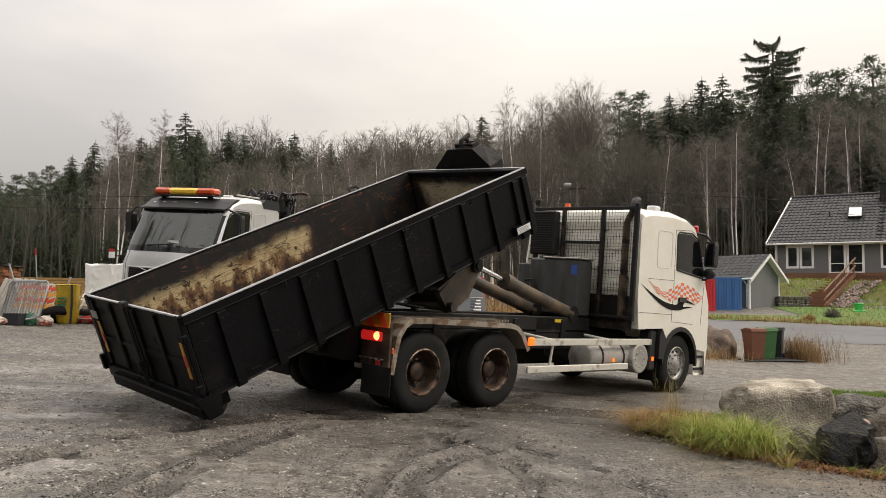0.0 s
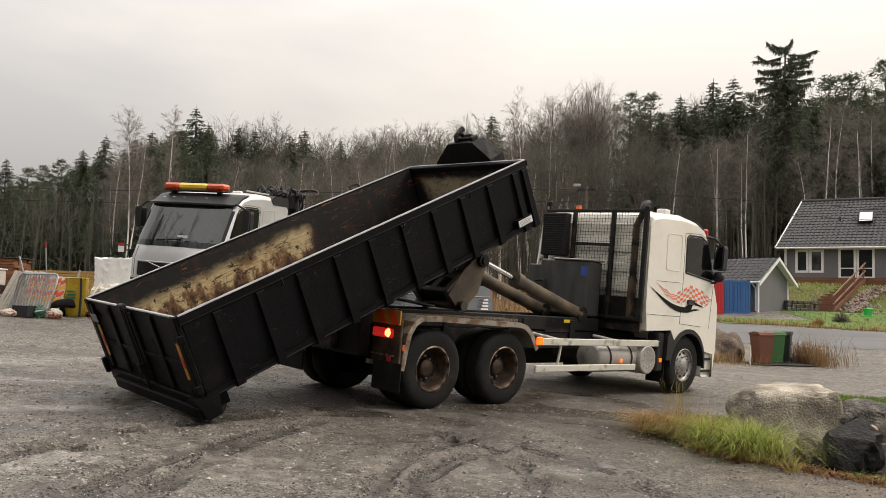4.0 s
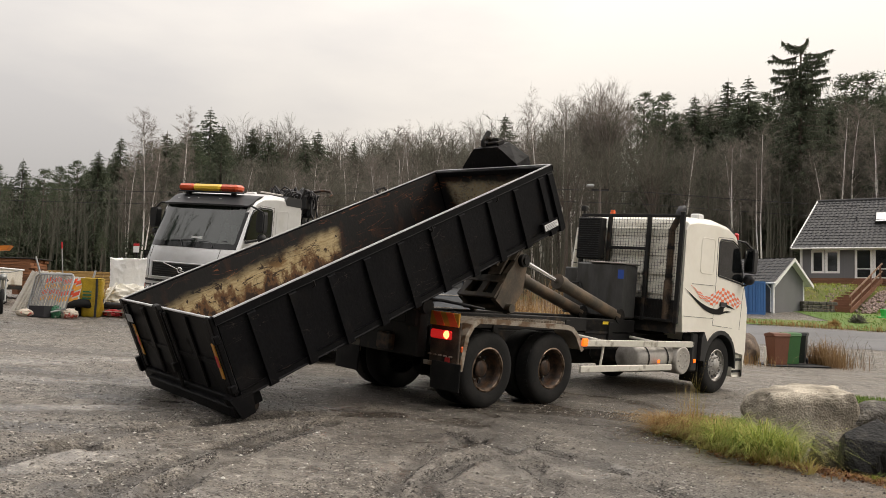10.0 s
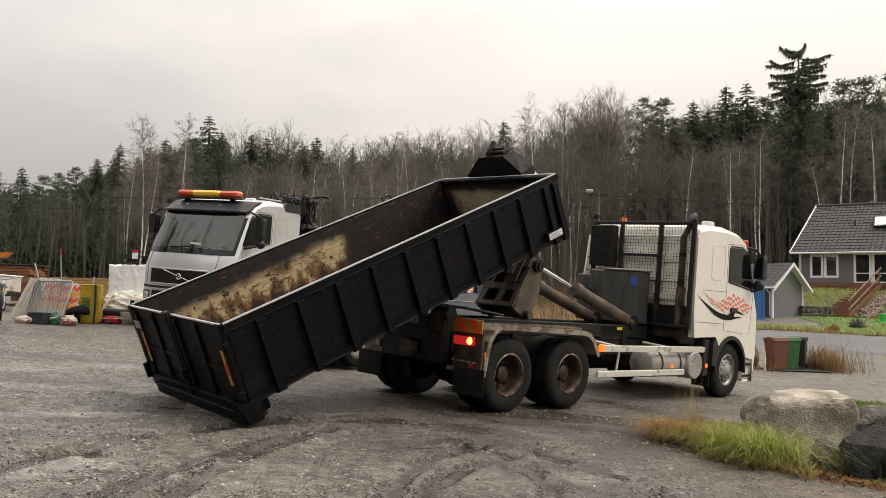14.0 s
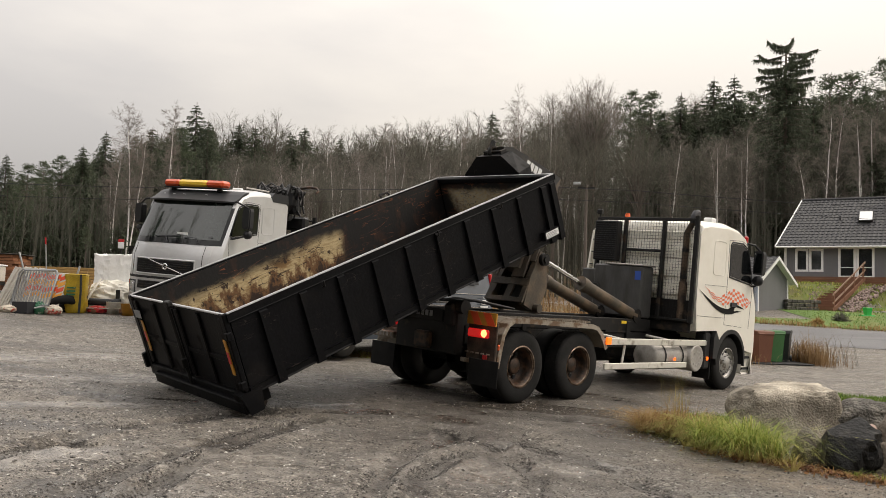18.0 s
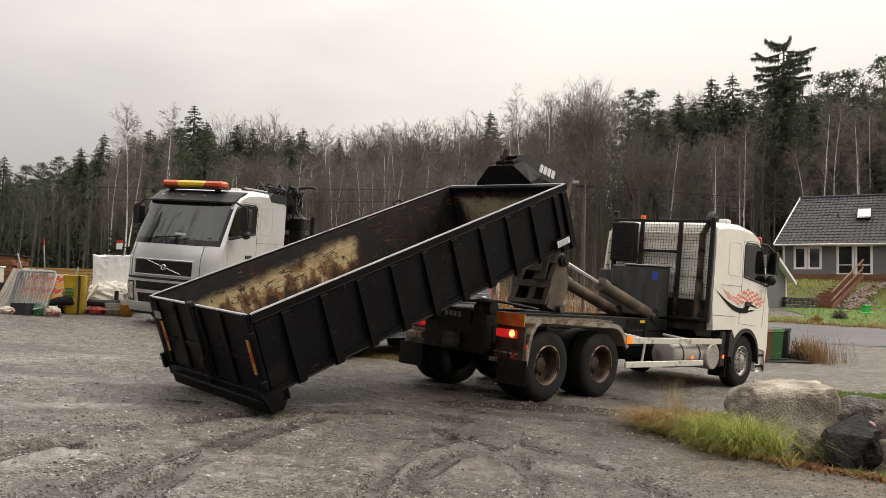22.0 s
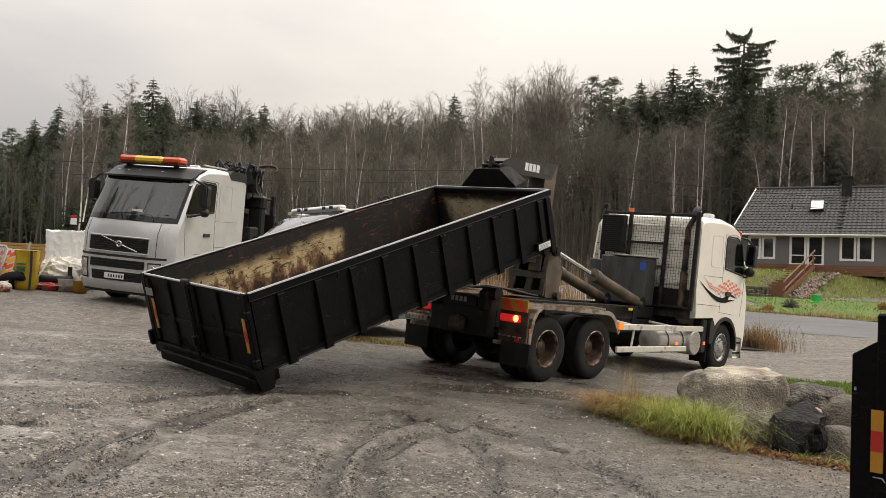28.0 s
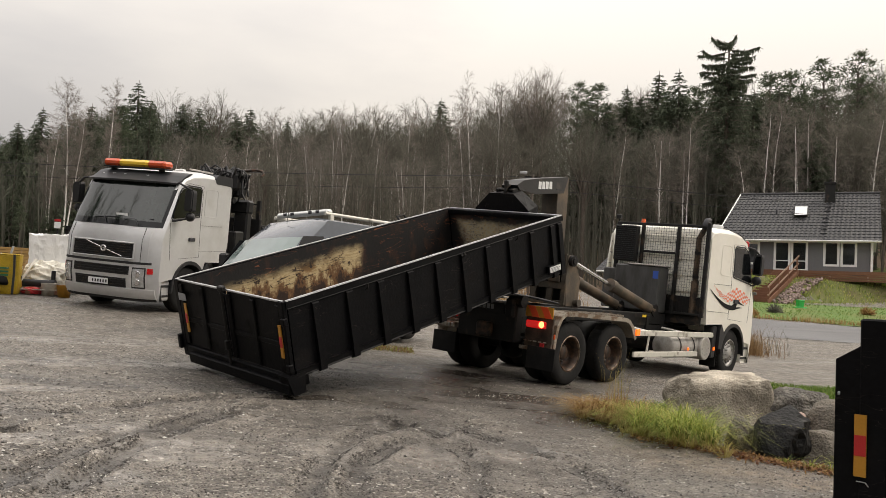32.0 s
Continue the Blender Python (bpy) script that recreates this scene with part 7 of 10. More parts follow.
# the group of boulders at the edge of the yard
rock("boulder", 23, 4.80, 11.15, 0.20, 0.78, 0.54, 0.55, M["rock_pale"], -4, "large pale granite boulder among grass", 0.24, 6, boxy=0.50, planes=((-0.08, -0.10, 1, 0.80), (0.08, -1, 0.12, 0.80), (1, -0.25, 0.12, 0.90), (-1, -0.35, 0.22, 0.90), (-0.2, -0.75, 0.85, 0.98), (-0.9, 0.0, 0.8, 1.02)))
rock("boulder", 12, 4.66, 9.16, 0.16, 0.50, 0.38, 0.45, M["rock_dark"], 35, "angular dark wet boulder", 0.35, 4, 0.22)
rock("boulder", 14, 4.28, 9.35, 0.08, 0.20, 0.20, 0.30, M["rock_grey"], 10, "small grey boulder half in the grass", 0.3, 4)
rock("boulder", 15, 5.10, 9.10, 0.05, 0.44, 0.32, 0.30, M["rock_grey"], -20, "grey boulder low in the pile", 0.3, 4, 0.1)
rock("boulder", 16, 5.72, 9.95, 0.20, 0.45, 0.40, 0.42, M["rock_grey"], 40, "brownish grey boulder in the pile", 0.3, 4)
rock("boulder", 17, 5.75, 10.95, 0.24, 0.74, 0.42, 0.38, M["rock_slab"], -12, "flat dark crinkled boulder slab", 0.35, 4, 0.1)
rock("boulder", 18, 5.18, 9.85, 0.28, 0.17, 0.14, 0.15, M["rock_pink"], 15, "small pink granite stone", 0.3, 3)
rock("boulder", 19, 6.6, 10.3, 0.15, 0.5, 0.4, 0.4, M["rock_grey"], 60, "grey boulder at the end of the pile", 0.3, 4)


# ---- the heap of building material at the far side of the yard ----
M["galv"] = mat("galvanised_tube", (0.36, 0.37, 0.37), 0.45, 0.5, vary=0.15, scale=6, fine=30)
M["board_white"] = mat("dirty_white_board", (0.55, 0.52, 0.46), 0.6, vary=0.2, scale=4, fine=25, second=(0.3, 0.26, 0.2), amount=0.4)
M["board_red"] = mat("red_orange_sheeting", (0.75, 0.09, 0.03), 0.4, vary=0.1)
M["board_yellow"] = mat("orange_yellow_sheeting", (0.80, 0.36, 0.04), 0.4, vary=0.1)
M["bag_yellow"] = mat("yellow_woven_bag", (0.50, 0.33, 0.018), 0.55, vary=0.35, scale=3, fine=40, bump=0.4)
M["bag_white"] = mat("white_woven_bag", (0.86, 0.86, 0.85), 0.6, vary=0.06, scale=3, fine=40, bump=0.3)
M["tarp"] = mat("cream_tarpaulin", (0.76, 0.73, 0.64), 0.5, vary=0.1, scale=4, fine=20, bump=0.2)
M["timber_red"] = mat("reddish_timber", (0.24, 0.10, 0.045), 0.7, vary=0.2, per_object=0.25, stretch=(0.15, 1, 1), scale=4)
M["timber_yellow"] = mat("fresh_yellow_timber", (0.42, 0.26, 0.09), 0.7, vary=0.2, per_object=0.2, stretch=(0.15, 1, 1), scale=4)
M["sack_mix"] = mat("printed_plastic_sack", (0.62, 0.55, 0.45), 0.45, vary=0.15, second=(0.45, 0.08, 0.05), amount=0.42, sharp=0.05, spot=6)
M["sack_green"] = mat("green_plastic_sack", (0.03, 0.16, 0.08), 0.45, vary=0.15, second=(0.5, 0.5, 0.42), amount=0.36, sharp=0.05, spot=7)
M["orange_steel"] = mat("orange_machine_paint", (0.62, 0.20, 0.03), 0.45, vary=0.15)


def crumpled(name, x, y, z, sx, sy, sz, seed, material, label, category, amp=0.22, yaw=0, flat=0.0, sub=4, parent=None):
    """A soft, creased form: a filled sack, a bag or a heap of sheeting."""
    bm = bmesh.new()
    bmesh.ops.create_icosphere(bm, subdivisions=sub, radius=1.0)
    for v in bm.verts:
        p = v.co
        q = Vector([math.copysign(abs(c) ** (1 - flat), c) for c in p])
        q = q / max(1e-6, max(abs(c) for c in q)) * (p.length * (0.62 + 0.38 * flat)) if flat else q
        ridged = abs(noise.noise(p * 2.4 + Vector((seed, 0, 0)))) + 0.28 * abs(noise.noise(p * 5 + Vector((0, seed, 0))))
        k = 1 + amp * (0.4 - ridged)
        v.co = Vector((q.x * sx * k, q.y * sy * k, max(0.0, (q.z * k + 0.72) * sz)))
    me = bpy.data.meshes.new(name)
    bm.to_mesh(me)
    bm.free()
    me.materials.append(material)
    ob = new(name, me)
    if parent:
        ob.parent = parent
    ob.matrix_basis = pose(x, y, z, 0, 0, yaw)
    if not parent:
        tagged(ob, label, category)
    return ob


def build_barrier(x, y, yaw, lean, label):
    b = thing("crowd_barrier", pose(x, y, land(x, y), 0, 0, yaw) @ pose(0, 0, 0, lean), label, "barrier", "steel barriers in the heap")
    w, hgt = 1.12, 1.0
    fr = Shape().path([(0, 0, 0.16), (0, 0, hgt - 0.08), (0.08, 0, hgt), (w - 0.08, 0, hgt), (w, 0, hgt - 0.08), (w, 0, 0.16), (0, 0, 0.16)], 0.021, seg=8)
    part("frame", fr, M["galv"], b)
    for k in range(12):
        part("bar", Shape().tube((0.085 * (k + 1), 0, 0.16), (0.085 * (k + 1), 0, hgt - 0.01), 0.009, seg=6), M["galv"], b)
    for xx in (0.12, w - 0.12):
        part("foot", Shape().path([(xx, -0.25, 0.02), (xx, 0, 0.14), (xx, 0.25, 0.02)], 0.018, seg=6), M["galv"], b)
    return b


build_barrier(-9.78, 19.42, -20, -15, "galvanised steel crowd barrier leaning in the heap")
build_barrier(-9.70, 19.30, -22, -17, "galvanised steel crowd barrier leaning on another")


def build_marker(x, y, z, yaw, lean, tilt, colored, label):
    m = thing("road_marker_board", pose(x, y, z, 0, 0, yaw) @ pose(0, 0, 0, lean, tilt), label, "marker board", "road marker boards in the heap")
    hw = 0.10 if colored else 0.055
    part("board", Shape().box(-hw, hw, -0.015, 0.015, 0, 1.06, 0.01), M["board_white"], m)
    if colored:
        for k in range(4):
            part("sheeting", Shape().prism([(-0.095, 0.36 + k * 0.16), (0.095, 0.42 + k * 0.16), (0.095, 0.53 + k * 0.16), (-0.095, 0.47 + k * 0.16)], "y", -0.020, -0.0152), M["board_red" if k % 2 else "board_yellow"], m)
    return m


rng = random.Random(5)
for k in range(12):
    x = -10.40 + k * 0.058
    build_marker(x, 20.00 + 0.02 * k, land(x, 20.1), -15 + rng.uniform(-6, 6), -14, 16 + rng.uniform(-5, 5), False, "dirty white road marker board leaning in a row")
for k in range(7):
    x = -9.62 + k * 0.125
    build_marker(x, 19.66 + rng.uniform(-0.05, 0.05), land(x, 19.75) - 0.02, -12 + rng.uniform(-10, 10), -24, rng.uniform(-6, 6), True, "white marker board with red and yellow sheeting")

# yellow waste bag with a black strap
yb = thing("waste_bag", pose(-8.55, 20.15, land(-8.55, 20.15), 0, 0, 12), "tall yellow woven waste bag with a black strap", "bag")
rings = []
for z, k in ((0.0, 0.80), (0.05, 0.90), (0.12, 0.95), (0.2, 0.96), (0.3, 0.99), (0.38, 0.96), (0.46, 0.99), (0.55, 0.97), (0.64, 1.0), (0.73, 0.96), (0.82, 1.0), (0.90, 1.03), (0.93, 0.97), (0.90, 0.87)):
    ring = []
    for i in range(32):
        a = 2 * math.pi * i / 32
        c, s = math.cos(a), math.sin(a)
        r = 0.225 * k / max(abs(c), abs(s)) ** 0.95 * (1 + 0.13 * noise.noise((c * 2.5, s * 2.5, z * 5)) + 0.09 * noise.noise((c * 6, s * 6, z * 8)))
        ring.append((r * c, r * s, z + (0.03 * noise.noise((c * 3, s * 3, 4)) if z > 0.8 else 0)))
    rings.append(ring)
part("bag_body", Shape().loft(rings), M["bag_yellow"], yb)
part("strap", Shape().prism([(0.10, 0.0), (0.145, 0.0), (0.16, 0.5), (0.145, 0.92), (0.10, 0.92), (0.115, 0.5)], "y", -0.275, -0.23), M["ink"], yb, "black strap")
for k in range(3):
    part("print_bar", Shape().box(-0.18, 0.02, -0.262, -0.252, 0.42 + k * 0.08, 0.46 + k * 0.08), M["sack_green"], yb)
part("flap", Shape().box(-0.235, 0.235, -0.25, 0.22, 0.90, 0.93, 0.02), M["bag_yellow"], yb)

yb2 = thing("waste_bag", pose(-8.82, 20.75, land(-8.82, 20.75), 0, 0, -10), "second yellow woven waste bag behind the first", "bag")
part("bag_body", Shape().loft([[(0.86 * x, 0.86 * y, z * 0.98) for x, y, z in ring] for ring in rings]), M["bag_yellow"], yb2)

# white bulk bags, sheeting, pipes, oddments
bb = thing("bulk_bag", pose(-8.28, 22.3, land(-8.3, 22.3), 0, 0, -8), "full white woven bulk bag", "bag")
crumpled("bag_body", -0.05, 0, 0, 0.70, 0.58, 0.97, 3.0, M["bag_white"], "", "", 0.14, 0, 0.30, 5, bb)
for x0, x1, lean in ((-0.50, -0.28, 0.05), (-0.05, 0.14, -0.04), (0.22, 0.40, 0.06)):
    part("lifting_loop", Shape().path([(x0, -0.25, 1.30), (x0 + 0.03, -0.2, 1.36 + lean), ((x0 + x1) / 2, -0.16, 1.40 + lean), (x1, -0.12, 1.30)], 0.018, seg=6), M["bag_white"], bb)
crumpled("tarpaulin", -8.15, 21.35, land(-8.15, 21.35), 0.66, 0.42, 0.44, 9.0, M["tarp"], "crumpled cream tarpaulin heap before the bulk bag", "tarpaulin", 0.42, sub=5)
crumpled("tarpaulin", -7.85, 21.6, land(-7.85, 21.6), 0.42, 0.32, 0.38, 12.0, M["bag_white"], "smaller crumpled white sheeting", "tarpaulin", 0.42, sub=5)
pipe = thing("drain_pipe", pose(-8.35, 20.75, land(-8.3, 20.75) + 0.15, 0, 0, 2), "black plastic drain pipe across the heap", "pipe")
part("pipe", Shape().tube((-0.55, 0, 0.12), (0.55, 0, 0.10), 0.085, seg=16), M["dark_plastic"], pipe)
part("socket", Shape().tube((0.48, 0, 0.10), (0.62, 0, 0.10), 0.105, seg=16).tube((0.56, 0, 0.05), (0.56, 0, 0.42), 0.05, seg=12), M["dark_plastic"], pipe)
pal = thing("pallet", pose(-8.2, 20.7, land(-8.2, 20.7), 0, 0, 3), "grey weathered pallet boards under the pipe", "pallet")
for k in range(4):
    part("board", Shape().box(-0.75, 0.75, -0.4 + k * 0.22, -0.27 + k * 0.22, 0.10, 0.125, 0.004), M["board_white"], pal)
for k in range(3):
    part("block", Shape().box(-0.72 + k * 0.66, -0.60 + k * 0.66, -0.4, 0.4, 0.0, 0.10, 0.004), M["deck_wood"], pal)
crumpled("red_sheet", -8.15, 20.45, land(-8.15, 20.45) + 0.02, 0.22, 0.14, 0.09, 2.0, M["box_red"], "crumpled red plastic sheet", "sheet", 0.7, sub=4)
tub = thing("white_tub", pose(-7.75, 20.5, land(-7.75, 20.5)), "white plastic tub beside the pallet", "tub")
part("tub", Shape().lathe([(0.0, 0.0), (0.0, 0.17), (0.28, 0.20), (0.30, 0.21), (0.30, 0.0)], 20, axis="z"), M["board_white"], tub)
ytub = thing("yellow_bucket", pose(-7.35, 20.3, land(-7.35, 20.3)), "ochre plastic bucket on the gravel", "bucket")
part("bucket", Shape().lathe([(0.0, 0.0), (0.0, 0.13), (0.28, 0.17), (0.29, 0.18), (0.29, 0.0)], 18, axis="z"), M["refl_yellow"], ytub)
crumpled("cement_sack", -9.48, 18.95, land(-9.5, 18.95), 0.26, 0.16, 0.10, 5.0, M["sack_mix"], "printed white and red sack lying on the gravel", "sack", 0.25, 15)
crumpled("cement_sack", -8.68, 19.20, land(-8.7, 19.2), 0.24, 0.16, 0.13, 6.0, M["sack_mix"], "slumped red and white printed sack", "sack", 0.3, -20)
crumpled("peat_sack", -8.92, 19.10, land(-8.9, 19.1), 0.12, 0.12, 0.17, 7.0, M["sack_green"], "green plastic sack standing in the heap", "sack", 0.25)
crate = thing("black_crate", pose(-9.22, 18.98, land(-9.2, 19), 0, 0, -12), "black plastic crate at the front of the heap", "crate")
part("crate", Shape().box(-0.20, 0.20, -0.15, 0.15, 0.0, 0.02).box(-0.20, -0.18, -0.15, 0.15, 0.02, 0.26).box(0.18, 0.20, -0.15, 0.15, 0.02, 0.26).box(-0.18, 0.18, -0.15, -0.13, 0.02, 0.26).box(-0.18, 0.18, 0.13, 0.15, 0.02, 0.26), M["ink"], crate)
for k, (x, y, a) in enumerate(((-8.95, 20.0, 40), (-9.1, 20.2, 20), (-9.0, 20.6, 65))):
    tyre = thing("old_tyre", pose(x, y + 0.2, land(x, y) + 0.05, 62, 0, a), "worn car tyre leaning in the heap", "tyre", "old tyres in the heap")
    part("tyre", Shape().lathe([(-0.09, 0.20), (-0.10, 0.28), (-0.07, 0.32), (0.07, 0.32), (0.10, 0.28), (0.09, 0.20), (0.0, 0.22), (-0.09, 0.20)], 26, axis="y", m=pose(0, 0, 0.3)), M["black_rubber"], tyre)
for k in range(9):
    x, y = -9.3 + rng.random() * 1.0, 20.1 + rng.random() * 0.8
    lat = thing("scrap_lath", pose(x, y, land(x, y) + 0.1, rng.uniform(-60, -15), 0, rng.uniform(-70, 70)), "pale scrap lath sticking out of the heap", "lath", "scrap laths in the heap")
    part("lath", Shape().box(-0.03, 0.03, -0.012, 0.012, 0, rng.uniform(0.6, 1.1), 0.003), M[rng.choice(("board_white", "wood_light", "galv"))], lat)
pole = thing("snow_pole", pose(-9.15, 20.0, land(-9.15, 20.0) - 0.05, 0, -5, 0), "grey snow pole with a red tip", "pole")
part("pole", Shape().tube((0, 0, 0), (0, 0, 1.66), 0.016, seg=8), M["galv"], pole)
part("tip", Shape().tube((0, 0, 1.66), (0, 0, 1.82), 0.018, seg=8), M["box_red"], pole, "red reflective tip")
pole = thing("short_pole", pose(-9.55, 20.2, land(-9.5, 20.2) - 0.05, 0, -18, 0), "bare grey pole leaning in the heap", "pole")
part("pole", Shape().tube((0, 0, 0), (0, 0, 1.5), 0.024, seg=8), M["galv"], pole)
sign = thing("small_sign", pose(-8.98, 24.0, land(-9, 24)), "small white sign with red top on a post", "sign")
part("post", Shape().tube((0, 0, -0.1), (0, 0, 1.86), 0.025, seg=8), M["frame_dark"], sign)
part("board", Shape().box(-0.085, 0.085, -0.045, -0.03, 1.60, 1.78, 0.004), M["label_white"], sign)
part("red_field", Shape().box(-0.085, 0.085, -0.046, -0.03, 1.79, 1.86, 0.004), M["box_red"], sign)
shelf = thing("steel_frame", pose(-8.4, 24.4, land(-8.4, 24.4)), "dark steel frame behind the lorry", "frame")
part("frame", Shape().box(-0.5, 0.5, -0.05, 0.05, 1.55, 1.70).box(-0.5, -0.42, -0.05, 0.05, 0, 1.6).box(0.42, 0.5, -0.05, 0.05, 0, 1.6), M["frame_dark"], shelf)

# stacked timber
for name, x0, x1, y0, rows, n, m, top in (("timber_stack", -18.0, -12.05, 24.0, 10, 4, "timber_red", "stack of reddish planed timber under a dark cover"), ("timber_stack", -13.0, -8.4, 25.6, 9, 4, "timber_yellow", "long stack of fresh yellow timber")):
    base = land((x0 + x1) / 2, y0)
    st = thing(name, pose(0, y0, base, 0, 0.0, 0), top, "timber", "timber stacks")
    for k in range(3):
        x = x0 + 0.4 + (x1 - x0 - 0.8) * k / 2
        part("bearer", Shape().box(x - 0.08, x + 0.08, 0, 1.1, 0, 0.14), M["deck_wood"], st)
    for r in range(rows):
        for k in range(n):
            dx = rng.uniform(-0.04, 0.04)
            part("plank", Shape().box(x0 + dx, x1 + dx, k * 0.27, k * 0.27 + 0.255, 0.14 + r * 0.09, 0.14 + r * 0.09 + 0.082, 0.006), M[m], st)
    if m == "timber_red":
        part("cover", Shape().box(x0 - 0.1, x1 + 0.1, -0.06, 1.15, 0.14 + rows * 0.09, 0.17 + rows * 0.09, 0.015), M["frame_dark"], st, "dark cover sheet")
boom = thing("machine_boom", pose(-16.2, 30.0, land(-16, 30)), "orange boom of a parked machine", "machine")
part("boom", Shape().prism([(-3.5, 0.95), (0.3, 1.32), (0.44, 1.50), (-3.5, 1.30)], "y", -0.14, 0.14), M["orange_steel"], boom)
part("body", Shape().box(-5.5, -3.4, -0.7, 0.7, 0.35, 1.6, 0.08), M["orange_steel"], boom)
for s in (-1, 1):
    part("track", Shape().box(-5.8, -3.1, s * 0.7 - 0.2, s * 0.7 + 0.2, 0.0, 0.5, 0.15), M["black_rubber"], boom)

# white box trailer and a moped at the edge of the view
tr = thing("box_trailer", pose(-12.6, 21.9, land(-12.6, 22)), "white box trailer with dark frame", "trailer")
part("box", Shape().box(-1.4, 1.05, -0.6, 0.75, 0.45, 0.86, 0.02), M["board_white"], tr)
part("lid", Shape().box(-1.42, 1.08, -0.63, 0.78, 0.86, 0.90, 0.012), M["label_white"], tr)
part("corner_post", Shape().box(1.03, 1.09, -0.64, -0.56, 0.4, 0.88), M["frame_dark"], tr)
part("chassis", Shape().box(-1.5, 1.1, -0.5, 0.65, 0.34, 0.44), M["frame_dark"], tr)
for s in (-0.75, 0.85):
    part("wheel", Shape().lathe([(-0.08, 0.12), (-0.08, 0.26), (0.08, 0.26), (0.08, 0.12)], 20, m=pose(0.2, s, 0.26)), M["black_rubber"], tr)
part("mudguard", Shape().box(-0.15, 0.55, -0.88, -0.62, 0.53, 0.56, 0.01), M["frame_dark"], tr)
mp = thing("moped", pose(-10.20, 19.12, land(-10.2, 19.1), 0, 0, -62), "old white moped on its stand", "moped")
for x in (0.0, 1.12):
    w = part("wheel", Shape().lathe([(-0.03, 0.21), (-0.035, 0.26), (0.0, 0.285), (0.035, 0.26), (0.03, 0.21)], 28, m=pose(x, 0, 0.285)), M["black_rubber"], mp)
    part("spokes", Shape().tube((x, -0.05, 0.285), (x, 0.05, 0.285), 0.03).path([(x - 0.2, 0, 0.285), (x + 0.2, 0, 0.285)], 0.004, seg=4).path([(x, 0, 0.08), (x, 0, 0.49)], 0.004, seg=4), M["galv"], w)
part("fork", Shape().tube((1.12, 0.06, 0.285), (0.92, 0.06, 0.88), 0.018).tube((1.12, -0.06, 0.285), (0.92, -0.06, 0.88), 0.018), M["galv"], mp)
part("frame", Shape().path([(0, 0, 0.3), (0.35, 0, 0.45), (0.75, 0, 0.42), (0.93, 0, 0.85)], 0.035), M["board_white"], mp)
part("tank", Shape().box(0.45, 0.85, -0.1, 0.1, 0.55, 0.75, 0.06), M["board_white"], mp)
part("saddle", Shape().box(-0.05, 0.5, -0.11, 0.11, 0.72, 0.80, 0.04), M["ink"], mp)
part("engine", Shape().box(0.4, 0.7, -0.1, 0.1, 0.22, 0.45, 0.04), M["frame_dark"], mp)
part("handlebar", Shape().path([(0.82, -0.3, 0.98), (0.9, -0.1, 0.93), (0.9, 0.1, 0.93), (0.82, 0.3, 0.98)], 0.014, seg=6), M["galv"], mp)
part("headlamp", Shape().lathe([(0.98, 0.0), (0.98, 0.05), (1.04, 0.08), (1.05, 0.0)], 14, axis="x", m=pose(0, 0, 0.82)), M["galv"], mp)


